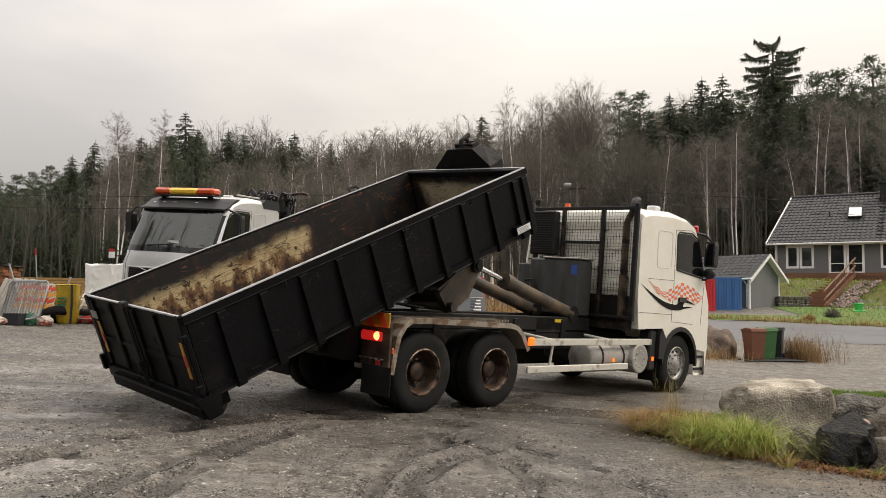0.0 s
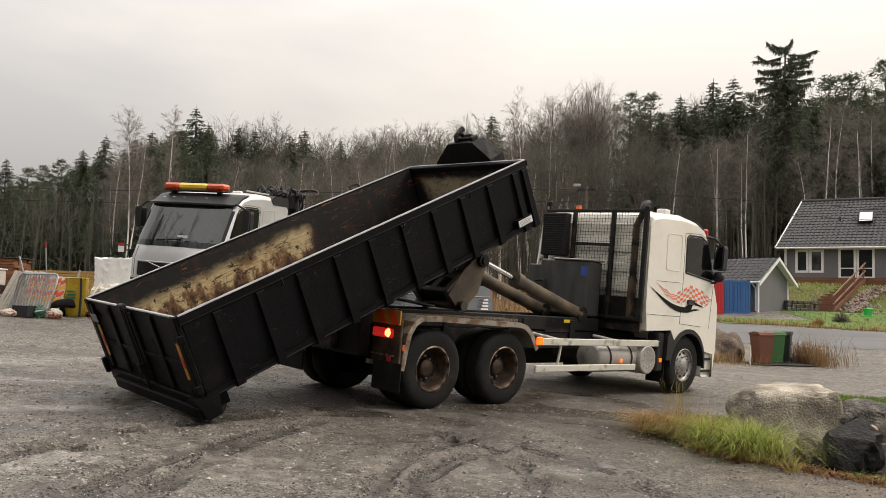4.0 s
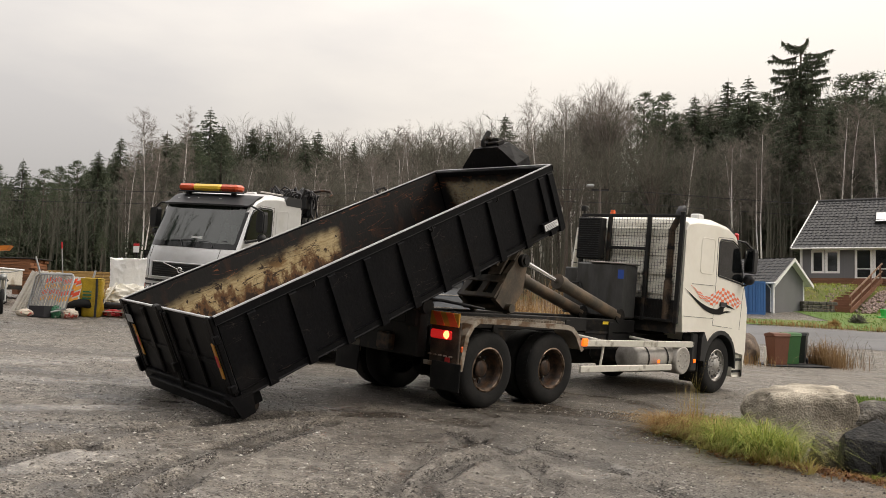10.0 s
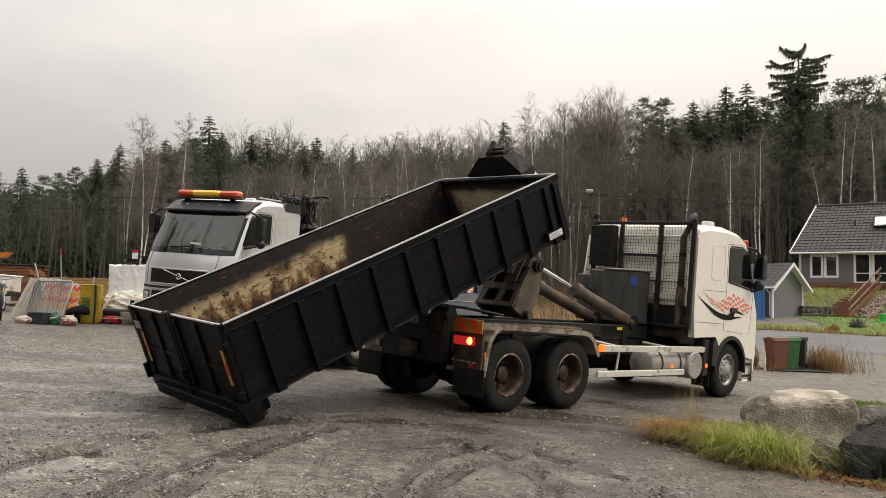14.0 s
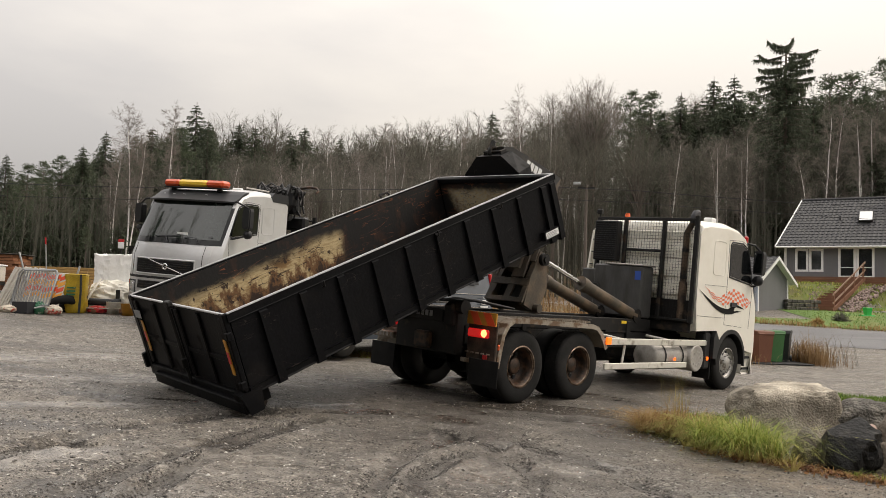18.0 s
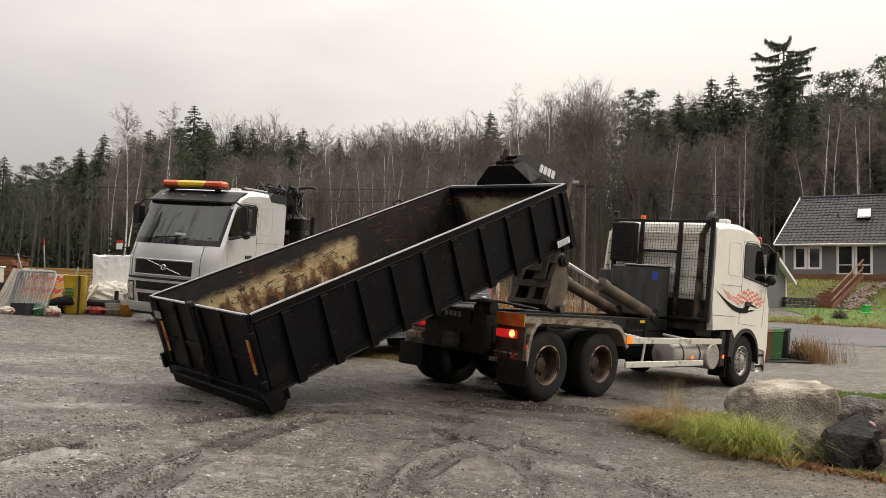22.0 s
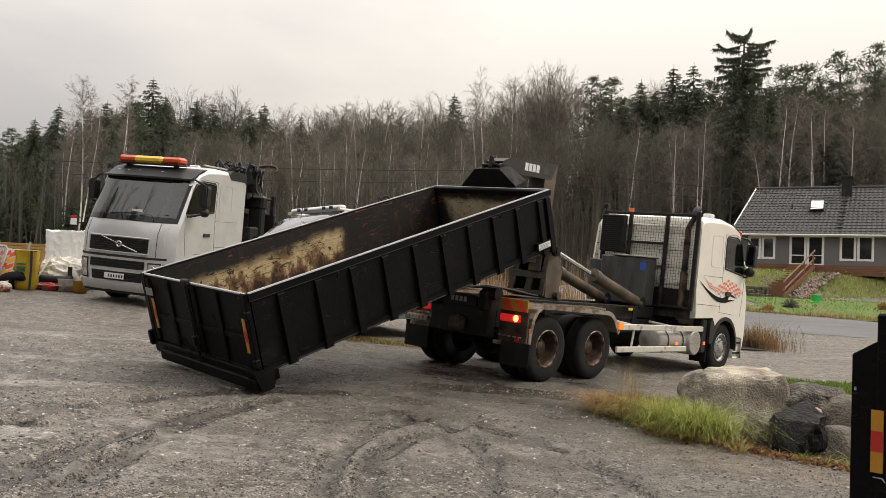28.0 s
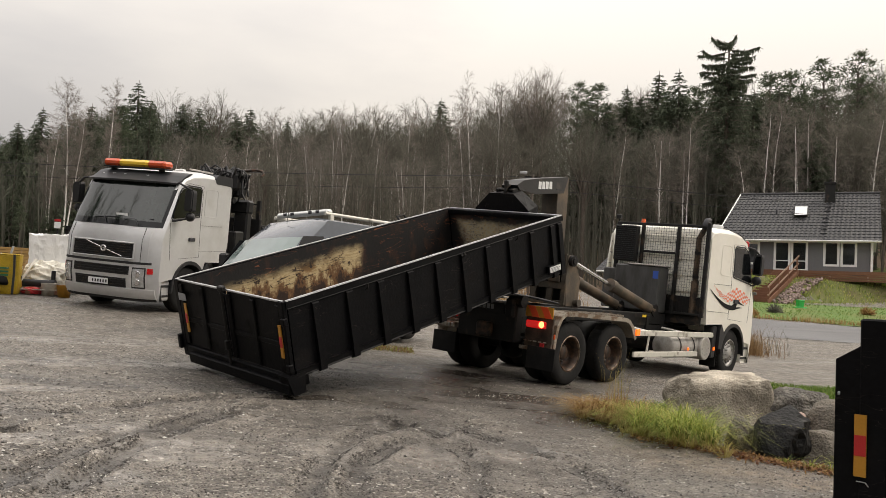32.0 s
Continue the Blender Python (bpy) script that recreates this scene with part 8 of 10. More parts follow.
# ---- the near container at the edge of the yard ----
def build_near_container():
    yaw = math.degrees(math.atan2(-0.75, 0.66))
    c = thing("roll_off_container", pose(2.885, 5.0, land(2.9, 5.0) + 0.02, 0, 0, yaw), "black steel container on the gravel with a reflector strip", "container")
    P = M["black_paint"]
    Z = 1.32 - land(2.9, 5.0) - 0.02
    part("corner_foot", Shape().prism([(0.0, 0.02), (0.17, 0.02), (0.17, Z - 0.17), (0.145, Z - 0.17), (0.0, Z - 0.26)], "y", 0.02, 0.10), P, c)
    part("corner_post", Shape().box(0.145, 0.31, 0.0, 0.16, 0.0, Z, 0.012), P, c)
    part("corner_post", Shape().box(2.25, 2.42, 0.0, 0.16, 0.0, Z, 0.012), P, c)
    door = part("door_leaf", Shape().box(0.31, 2.25, 0.05, 0.075, 0.08, Z - 0.02, 0.006), P, c)
    part("door_rail", Shape().box(0.31, 2.25, 0.02, 0.10, Z - 0.06, Z - 0.005, 0.008).box(0.31, 2.25, 0.0, 0.12, 0.02, 0.16, 0.01), P, c)
    part("edge_wear", Shape().box(0.33, 0.55, 0.03, 0.06, Z - 0.028, Z - 0.024), M["bare_edge"], c)
    for x in (0.85, 1.4, 1.95):
        part("door_stiffener", Shape().box(x - 0.04, x + 0.04, 0.0, 0.05, 0.16, Z - 0.06, 0.01), P, door)
    part("side_wall", Shape().box(0.16, 0.19, 0.16, 5.2, 0.05, Z - 0.02), P, c)
    part("side_wall", Shape().box(2.37, 2.40, 0.16, 5.2, 0.05, Z - 0.02), P, c)
    part("front_wall", Shape().box(0.16, 2.40, 5.2, 5.24, 0.05, Z - 0.02), P, c)
    part("floor_panel", Shape().box(0.19, 2.37, 0.1, 5.2, 0.12, 0.18), M["rust_inside"], c)
    for k in range(8):
        part("stiffener", Shape().box(0.08, 0.16, 0.55 + k * 0.6, 0.65 + k * 0.6, 0.05, Z - 0.1, 0.01), P, c)
    z0 = 0.36 - land(2.9, 5.0) - 0.02
    strip = part("reflector", Shape().box(0.125, 0.195, -0.012, -0.002, z0, z0 + 0.375), M["refl_yellow"], c, "yellow and red reflector strip")
    part("red_field", Shape().box(0.126, 0.194, -0.014, -0.010, z0 + 0.125, z0 + 0.25), M["refl_red"], strip)
    part("chain_hook", Shape().box(0.02, 0.03, 0.0, 0.02, Z - 0.48, Z - 0.46, 0.002), M["bare_edge"], c)
    part("pale_chalk_line", Shape().tube((0.14, -0.004, z0 - 0.03), (0.19, -0.004, z0 - 0.03), 0.004, seg=4).tube((0.19, -0.004, z0 - 0.03), (0.32, 0.045, z0 - 0.2), 0.004, seg=4), M["bare_edge"], c)


build_near_container()

# overhead line with its pole
M["bark_pole"] = mat("weathered_pole_wood", (0.12, 0.10, 0.085), 0.9, vary=0.3, scale=3, fine=30, stretch=(4, 4, 0.4))
lamp = thing("utility_pole", pose(6.3, 34.0, land(6.3, 34)), "weathered wooden utility pole with a bracket", "pole")
part("pole", Shape().tube((0, 0, -0.3), (0, 0, 6.0), 0.075, 0.055, seg=12), M["bark_pole"], lamp)
part("bracket", Shape().box(-0.35, 0.35, -0.04, 0.04, 5.85, 5.93), M["frame_dark"], lamp)
part("lamp_head", Shape().box(-0.55, -0.25, -0.08, 0.08, 6.0, 6.12, 0.02), M["galv"], lamp)
for k, (dx, dz) in enumerate(((-0.3, 0.0), (0.3, 0.0), (0.0, -0.5))):
    pts = []
    for i in range(41):
        t = i / 40
        x, y = -60 + 130 * t, 33.2 + 0.8 * t + 6.5 * max(0, t - 0.51) * 2
        span = abs(((x - 6.3) / 45.0) % 1.0 - 0.5)
        pts.append((x + dx * 0.2, y, land(6.3, 34) + 5.9 + dz - 0.7 * (0.25 - span * span) * 4 + max(0.0, x - 6.3) * 0.02))
    tagged(part("overhead_wire", Shape().path(pts, 0.012, seg=4), M["ink"]), "thin dark overhead wire", "wire", "overhead wires")


# ---- plants ----
def leaf_material(name, ramp, rough=0.7, thin=0.35):
    """Blades and twigs, each of its own shade."""
    m = bpy.data.materials.new(name)
    m.use_nodes = True
    n, l = m.node_tree.nodes, m.node_tree.links
    p = n["Principled BSDF"]
    g = n.new("ShaderNodeNewGeometry")
    r = n.new("ShaderNodeValToRGB")
    while len(r.color_ramp.elements) < len(ramp):
        r.color_ramp.elements.new(0.5)
    for e, (pos, col) in zip(r.color_ramp.elements, ramp):
        e.position, e.color = pos, (*col, 1)
    l.new(g.outputs["Random Per Island"], r.inputs["Fac"])
    l.new(r.outputs["Color"], p.inputs["Base Color"])
    p.inputs["Roughness"].default_value = rough
    p.inputs["Specular IOR Level"].default_value = 0.25
    if thin:
        tr, mx = n.new("ShaderNodeBsdfTranslucent"), n.new("ShaderNodeMixShader")
        mx.inputs["Fac"].default_value = thin
        l.new(r.outputs["Color"], tr.inputs["Color"])
        l.new(p.outputs["BSDF"], mx.inputs[1])
        l.new(tr.outputs["BSDF"], mx.inputs[2])
        l.new(mx.outputs["Shader"], n["Material Output"].inputs["Surface"])
    return m


M["grass_green"] = leaf_material("grass_blades", [(0.0, (0.10, 0.16, 0.028)), (0.4, (0.25, 0.31, 0.06)), (0.75, (0.38, 0.43, 0.10)), (1.0, (0.55, 0.48, 0.18))])
M["grass_straw"] = leaf_material("straw_grass", [(0.0, (0.30, 0.26, 0.07)), (0.5, (0.44, 0.36, 0.12)), (1.0, (0.52, 0.42, 0.20))])
M["grass_dry"] = leaf_material("dry_grass_blades", [(0.0, (0.20, 0.10, 0.035)), (0.5, (0.36, 0.22, 0.09)), (1.0, (0.48, 0.36, 0.18))])
M["weed_brown"] = leaf_material("brown_weeds", [(0.0, (0.12, 0.065, 0.03)), (0.5, (0.24, 0.145, 0.07)), (1.0, (0.38, 0.26, 0.13))])
M["grass_short"] = leaf_material("short_grass", [(0.0, (0.08, 0.16, 0.028)), (0.6, (0.14, 0.23, 0.045)), (1.0, (0.22, 0.26, 0.07))])
M["needles"] = leaf_material("spruce_needles", [(0.0, (0.066, 0.084, 0.058)), (0.6, (0.105, 0.126, 0.084)), (1.0, (0.150, 0.168, 0.112))], 0.8)
M["pine_needles"] = leaf_material("pine_needles", [(0.0, (0.060, 0.080, 0.050)), (0.6, (0.092, 0.114, 0.070)), (1.0, (0.13, 0.15, 0.092))], 0.8)
M["bark"] = mat("grey_brown_bark", (0.12, 0.097, 0.080), 0.9, vary=0.3, scale=2, fine=15, per_object=0.35)
M["birch_bark"] = mat("birch_bark", (0.80, 0.77, 0.72), 0.8, vary=0.2, scale=1.5, fine=12, second=(0.12, 0.11, 0.10), amount=0.34, sharp=0.08, spot=2.2, stretch=(1, 1, 2.0))
M["twig"] = leaf_material("bare_twigs", [(0.0, (0.086, 0.084, 0.066)), (0.6, (0.134, 0.129, 0.104)), (1.0, (0.206, 0.198, 0.162))], 0.9)
M["twig_pale"] = leaf_material("pale_birch_twigs", [(0.0, (0.16, 0.138, 0.12)), (1.0, (0.30, 0.268, 0.238))], 0.9)


def strip(s, a, b, wa, wb, side):
    """A flat tapered strip from a to b."""
    w = (b - a).cross(side)
    if w.length < 1e-6:
        w = Vector((1, 0, 0))
    w.normalize()
    s.add([a - w * wa, a + w * wa, b + w * wb, b - w * wb], [(0, 1, 2, 3)])


def spike(s, a, b, w, side):
    """A thin pointed twig from a to b."""
    u = (b - a).cross(side)
    if u.length < 1e-6:
        u = Vector((1, 0, 0))
    u.normalize()
    s.add([a - u * w, a + u * w, b], [(0, 1, 2)])


def rand_dir(rng):
    while True:
        v = Vector((rng.uniform(-1, 1), rng.uniform(-1, 1), rng.uniform(-1, 1)))
        if 0.05 < v.length < 1:
            return v.normalized()


def spruce_meshes(seed, height, spread, ragged=0.0, taper=0.8, fine=18, step=1.0):
    rng = random.Random(seed)
    trunk = Shape().tube((0, 0, -0.3), (0, 0, height * 0.6), 0.016 * height, 0.008 * height, seg=7, caps=False).tube((0, 0, height * 0.6), (0, 0, height), 0.008 * height, 0.001 * height, seg=5, caps=False)
    crown = Shape()
    z = height * rng.uniform(0.06, 0.14)
    while z < height * 0.985:
        t = z / height
        r = spread * (1 - t) ** taper * (0.74 + 0.42 * rng.random()) + 0.015 * height * (1 - t) + 0.06
        n = rng.randint(4, 7)
        a0 = rng.random() * 6.28
        for i in range(n):
            if rng.random() < ragged * 0.5:
                continue
            a = a0 + 6.283 * i / n + rng.uniform(-0.3, 0.3)
            rr = r * rng.uniform(0.65, 1.1 + ragged * 0.5)
            d = Vector((math.cos(a), math.sin(a), 0))
            sd = Vector((-math.sin(a), math.cos(a), 0))
            p0 = Vector((0, 0, z))
            p1 = p0 + d * rr * 0.5 + Vector((0, 0, -0.10 * rr))
            p2 = p0 + d * rr + Vector((0, 0, -0.16 * rr + 0.10 * rr * t))
            w = 0.09 * rr + 0.04
            strip(crown, p0, p1, 0.08, w, Vector((0, 0, 1)))
            spike(crown, p1, p2, w, Vector((0, 0, 1)))
            for k in range(fine):
                u = rng.uniform(0.15, 1.05)
                q = p0.lerp(p2, u)
                out = (d * rng.uniform(0.1, 0.9) + sd * rng.uniform(-1, 1) + Vector((0, 0, rng.uniform(-1.7, 0.1)))).normalized()
                spike(crown, q, q + out * (0.18 * rr + 0.12) * rng.uniform(0.7, 1.5), (0.022 + 0.026 * rr) * (18 / fine) ** 0.5, rand_dir(rng))
        z += height * rng.uniform(0.009, 0.019) * step
    return trunk, crown


def pine_meshes(seed, height):
    rng = random.Random(seed)
    trunk = Shape().tube((0, 0, -0.3), (0.1, 0, height * 0.9), 0.013 * height, 0.005 * height, seg=7, caps=False)
    crown = Shape()
    for c in range(95):
        z = height * (0.50 + 0.5 * rng.random() ** 0.8)
        t = (z / height - 0.50) / 0.50
        r = (0.17 * height) * math.sqrt(max(0.02, 1 - t * t)) * rng.uniform(0.25, 1.0)
        a = rng.random() * 6.28
        q = Vector((r * math.cos(a), r * math.sin(a), z))
        spike(trunk, Vector((0, 0, z - 0.12 * r - 0.3)), q, 0.05, rand_dir(rng))
        for k in range(42):
            o = rand_dir(rng) * rng.uniform(0.1, 0.95)
            o.z *= 0.45
            e = rand_dir(rng)
            e.z = abs(e.z) * 0.7
            spike(crown, q + o, q + o + e * rng.uniform(0.2, 0.5), 0.055, rand_dir(rng))
    return trunk, crown


def bare_meshes(seed, height, reach, rise, droop=0.0, stems=1, fine=8, low=0.28, slim=False, thin=0.0150):
    """A leafless tree: one or more stems, limbs, and a haze of thin twigs."""
    rng = random.Random(seed)
    trunk, twigs = Shape(), Shape()
    for s in range(stems):
        hgt = height * (1.0 if s == 0 else rng.uniform(0.75, 0.92))
        lean = Vector((rng.uniform(-0.06, 0.06) + 0.05 * s, rng.uniform(-0.05, 0.05), 1)).normalized()
        spine, p, d = [], Vector((0.3 * s, 0.1 * s, -0.2)), lean
        n = 9
        for k in range(n + 1):
            spine.append(p.copy())
            d = (d + rand_dir(rng) * 0.05).normalized()
            d.z = abs(d.z)
            p = p + d * hgt / n
        for k in range(n):
            girth = 0.0062 if slim else 0.0085
            trunk.tube(spine[k], spine[k + 1], girth * hgt * (1 - k / n) ** 0.8 + 0.012, girth * hgt * (1 - (k + 1) / n) ** 0.8 + 0.012, seg=6, caps=False)
        limbs = 24
        for i in range(limbs):
            t = low + (0.99 - low) * (i + rng.random() * 0.8) / limbs
            k = min(n - 1, int(t * n))
            q = spine[k].lerp(spine[k + 1], t * n - k)
            a = i * 2.4 + rng.uniform(-0.6, 0.6)
            length = hgt * reach * (0.35 + 0.65 * math.sin(math.pi * min(1.0, 0.25 + 0.75 * (1 - t)))) * rng.uniform(0.6, 1.1)
            out = Vector((math.cos(a), math.sin(a), rise * (0.6 + 0.8 * t))).normalized()
            w = 0.012 + 0.010 * length
            for seg in range(3):
                out = (out + rand_dir(rng) * 0.18 + Vector((0, 0, 0.06 if not droop else -droop * seg))).normalized()
                e = q + out * length / 3
                (twigs if slim and (seg or t > 0.66) else trunk).tube(q, e, w * (0.5 if slim else 0.8), w * (0.3 if slim else 0.5), seg=3, caps=False)
                w *= 0.65
                for j in range(5):
                    u = rng.random()
                    b0 = q.lerp(e, u)
                    o2 = (out + rand_dir(rng) * 0.9 + Vector((0, 0, 0.15 - 2 * droop))).normalized()
                    l2 = length * rng.uniform(0.22, 0.42)
                    b1 = b0 + o2 * l2
                    strip(twigs, b0, b1, 1.5 * thin, 0.9 * thin, rand_dir(rng))
                    for f in range(fine):
                        c0 = b0.lerp(b1, rng.uniform(0.15, 1.0))
                        o3 = (o2 + rand_dir(rng) * 0.8 + Vector((0, 0, 0.12 - 3 * droop))).normalized()
                        spike(twigs, c0, c0 + o3 * l2 * rng.uniform(0.4, 0.95), thin, rand_dir(rng))
                q = e
    return trunk, twigs


def dome_meshes(seed, height, base, radius, limbs):
    """A broad leafless crown: limbs that fork towards a rounded outline."""
    rng = random.Random(seed)
    trunk, twigs = Shape(), Shape()
    fork = height * (base + 0.10)
    trunk.tube((0, 0, -0.3), (0.1, 0, fork), 0.016 * height, 0.011 * height, seg=7, caps=False)
    top = height - fork
    for i in range(limbs):
        a = i * 2.4 + rng.uniform(-0.3, 0.3)
        u = ((i + 0.5) / limbs) ** 0.5
        tilt = u * 1.15
        reach = Vector((radius * height * math.sin(tilt) / math.sin(1.15) * math.cos(a), radius * height * math.sin(tilt) / math.sin(1.15) * math.sin(a), top * (0.12 + 0.88 * math.cos(tilt))))
        reach *= rng.uniform(0.88, 1.0)
        p0 = Vector((0.05, 0, fork + height * rng.uniform(-0.10, 0.0)))
        end = Vector((0, 0, fork)) + reach
        mid = p0.lerp(end, 0.45) + Vector((0, 0, 0.05 * height)) + rand_dir(rng) * 0.03 * height
        w = 0.0042 * height
        trunk.tube(p0, mid, w, w * 0.6, seg=4, caps=False)
        trunk.tube(mid, end, w * 0.6, w * 0.2, seg=3, caps=False)
        for j in range(20):
            t = rng.uniform(0.25, 0.98)
            q = p0.lerp(mid, t / 0.45) if t < 0.45 else mid.lerp(end, (t - 0.45) / 0.55)
            along = (end - mid).normalized()
            o = (along * 0.8 + rand_dir(rng) * 0.9 + Vector((0, 0, 0.25))).normalized()
            length = height * rng.uniform(0.07, 0.13) * (1.15 - 0.5 * t)
            e = q + o * length
            strip(twigs, q, e, 0.014, 0.008, rand_dir(rng))
            for k in range(9):
                c = q.lerp(e, rng.uniform(0.2, 1.0))
                o2 = (o + rand_dir(rng) * 0.85).normalized()
                spike(twigs, c, c + o2 * length * rng.uniform(0.35, 0.95), 0.0075, rand_dir(rng))
    return trunk, twigs


def old_spruce_meshes(seed, height):
    """An old spruce: a broad ragged column with a thin, wind-torn, flat top of few long limbs."""
    rng = random.Random(seed)
    trunk = Shape().tube((0, 0, -0.3), (0, 0, height * 0.7), 0.016 * height, 0.008 * height, seg=8, caps=False).tube((0, 0, height * 0.7), (0.1, 0, height * 0.99), 0.008 * height, 0.003 * height, seg=6, caps=False)
    crown = Shape()

    def limb(z, a, length, rise, tufts, hang):
        d = Vector((math.cos(a), math.sin(a), 0))
        sd = Vector((-d.y, d.x, 0))
        p0, p1 = Vector((0, 0, z)), Vector((0, 0, z)) + d * length * 0.55 + Vector((0, 0, -0.08 * length + rise * 0.3))
        p2 = Vector((0, 0, z)) + d * length + Vector((0, 0, rise))
        trunk.tube(p0, p1, 0.06, 0.04, seg=3, caps=False)
        trunk.tube(p1, p2, 0.04, 0.015, seg=3, caps=False)
        for k in range(tufts):
            t = 0.12 + 0.90 * rng.random()
            q = p0.lerp(p1, t / 0.55) if t < 0.55 else p1.lerp(p2, (t - 0.55) / 0.45)
            o = (d * rng.uniform(-0.1, 0.6) + sd * rng.uniform(-0.7, 0.7) + Vector((0, 0, 0.25 - hang * rng.random()))).normalized()
            spike(crown, q, q + o * rng.uniform(0.2, 0.70), 0.035 + 0.05 * rng.random(), rand_dir(rng))

    z = height * 0.05
    while z < height * 0.86:
        t = z / height
        r = height * (0.18 if t < 0.6 else 0.18 - 0.28 * (t - 0.6)) * rng.uniform(0.8, 1.12)
        for i in range(10):
            if rng.random() < 0.85:
                limb(z, i * 0.63 + rng.uniform(0, 0.9) + z, r * rng.uniform(0.55, 1.05), -0.22 * r, 60, 2.4)
        z += height * 0.0135
    for z, a, length in ((0.83, 0.1, 0.12), (0.835, 3.2, 0.13), (0.85, 5.8, 0.12), (0.86, 1.6, 0.10), (0.87, 3.0, 0.12), (0.88, 0.4, 0.12), (0.90, 4.6, 0.10), (0.925, 3.3, 0.13), (0.935, 0.1, 0.13), (0.845, 2.3, 0.12), (0.865, 4.9, 0.12), (0.885, 2.6, 0.11), (0.895, 5.9, 0.11), (0.90, 3.4, 0.11), (0.912, 0.0, 0.11),
                         (0.945, 5.6, 0.11), (0.955, 2.6, 0.13), (0.965, 6.1, 0.135), (0.972, 3.6, 0.11), (0.985, 0.9, 0.05), (0.992, 3.0, 0.05), (0.995, 5.2, 0.04), (0.98, 4.4, 0.06), (0.90, 2.0, 0.09), (0.91, 5.2, 0.11), (0.915, 1.0, 0.10), (0.86, 4.3, 0.09)):
        limb(height * z, a, height * length, height * rng.uniform(-0.025, 0.03), 230, 3.2)
    return trunk, crown


def fit_height(parts):
    top = max(v[2] for s in parts for v in s.v)
    return top


TREES = {}


def tree_kind(kind, made, bark, leaf):
    top = fit_height(made)
    TREES.setdefault(kind, []).append((made[0].mesh("trunk", M[bark]), made[1].mesh("crown", M[leaf]), top))


for k in range(4):
    tree_kind("spruce", spruce_meshes(20 + k, 18.0, 5.0 + 0.4 * k, 0.3, 0.85), "bark", "needles")
    tree_kind("young_spruce", spruce_meshes(30 + k, 18.0, 4.8 + 0.4 * k, 0.3, 0.85, 9, 1.8), "bark", "needles")
for k in range(3):
    tree_kind("pine", pine_meshes(40 + k, 18.0), "bark", "pine_needles")
for k in range(3):
    tree_kind("oak", dome_meshes(120 + k, 17.0, (0.38, 0.45, 0.32)[k], (0.24, 0.20, 0.27)[k], (24, 20, 26)[k]), "bark", "twig")
tree_kind("domed", dome_meshes(131, 17.0, 0.42, 0.22, 46), "bark", "twig_pale")
for k in range(2):
    tree_kind("crown_birch", bare_meshes(170 + k, 17.0, (0.17, 0.14)[k], 2.0, 0.10, 2, 22, 0.34, True, 0.0062), "birch_bark", "twig_pale")
for k in range(5):
    tree_kind("bare", bare_meshes(50 + k, 17.0, (0.22, 0.26, 0.18, 0.3, 0.2)[k], (0.9, 0.7, 1.3, 0.8, 1.6)[k], 0.0, 1 + (k == 3), 6, (0.25, 0.3, 0.2, 0.35, 0.15)[k]), "bark", "twig")
for k in range(3):
    tree_kind("birch", bare_meshes(70 + k, 17.0, (0.20, 0.15, 0.17)[k], 1.7, 0.15, 1 + (k == 1), 9, (0.36, 0.42, 0.40)[k], True, 0.0075), "birch_bark", "twig_pale")
tree_kind("big_spruce", old_spruce_meshes(99, 24.0), "bark", "needles")

LABELS = {"young_spruce": ("spruce_tree", "young dark green spruce at the edge of the wood"), "spruce": ("spruce_tree", "dark green spruce tree in the wood"), "pine": ("pine_tree", "tall pine tree with a dark green crown"), "bare": ("bare_tree", "leafless grey-brown deciduous tree"),
          "birch": ("birch_tree", "leafless birch tree with white trunk"), "oak": ("broadleaf_tree", "leafless broad-crowned deciduous tree"), "domed": ("broadleaf_tree", "leafless tree with a pale rounded crown of fine limbs"), "crown_birch": ("birch_tree", "leafless birch with white forked trunk and dense pale crown"), "big_spruce": ("spruce_tree", "tall ragged old spruce above the wood")}


def plant(kind, x, y, height, variant=0, yaw=0.0, label=None):
    name, lab = LABELS[kind]
    trunk, crown, top = TREES[kind][variant % len(TREES[kind])]
    z = land(x, y)
    t = thing(name, pose(x, y, z, 0, 0, yaw), label or lab, "tree", "trees of the wood")
    k = height / top
    for nm, me in (("trunk", trunk), ("crown", crown)):
        ob = part(nm, me, None, t)
        w = k * (1.12 if kind == "spruce" else 0.85 if k > 1 else 1)
        ob.scale = (w, w, k)
    return t


# skyline of the wood: bearing to the right and height above the level, in degrees
SKY_A = (-45, -27.7, -25.9, -24.3, -22.1, -21.0, -20.1, -18.0, -14.4, -11.4, -8.9, -6.7, -3.3, 2.3, 5.0, 6.6, 10.4, 13.9, 16.5, 19.0, 23.0, 26.8, 29.0, 32.5, 50)
SKY_H = (7.0, 7.2, 7.6, 8.5, 9.8, 9.2, 11.2, 11.6, 12.0, 12.2, 11.4, 11.0, 12.4, 12.8, 12.6, 14.2, 15.0, 14.3, 13.9, 14.6, 14.9, 15.1, 15.6, 16.2, 15)


def skyline(x, y):
    d = math.hypot(x, y)
    return 1.3565 + d * math.tan(radians(float(np.interp(math.degrees(math.atan2(x, y)), SKY_A, SKY_H))))


rng = random.Random(77)
placed = []


def grow(kind, deg, up, d, variant=0, yaw=0.0):
    """A tree on a bearing whose top stands up degrees above the level."""
    x, y = d * math.sin(radians(deg)), d * math.cos(radians(deg))
    placed.append((x, y))
    plant(kind, x, y, 1.3565 + d * math.tan(radians(up)) - land(x, y), variant, yaw)


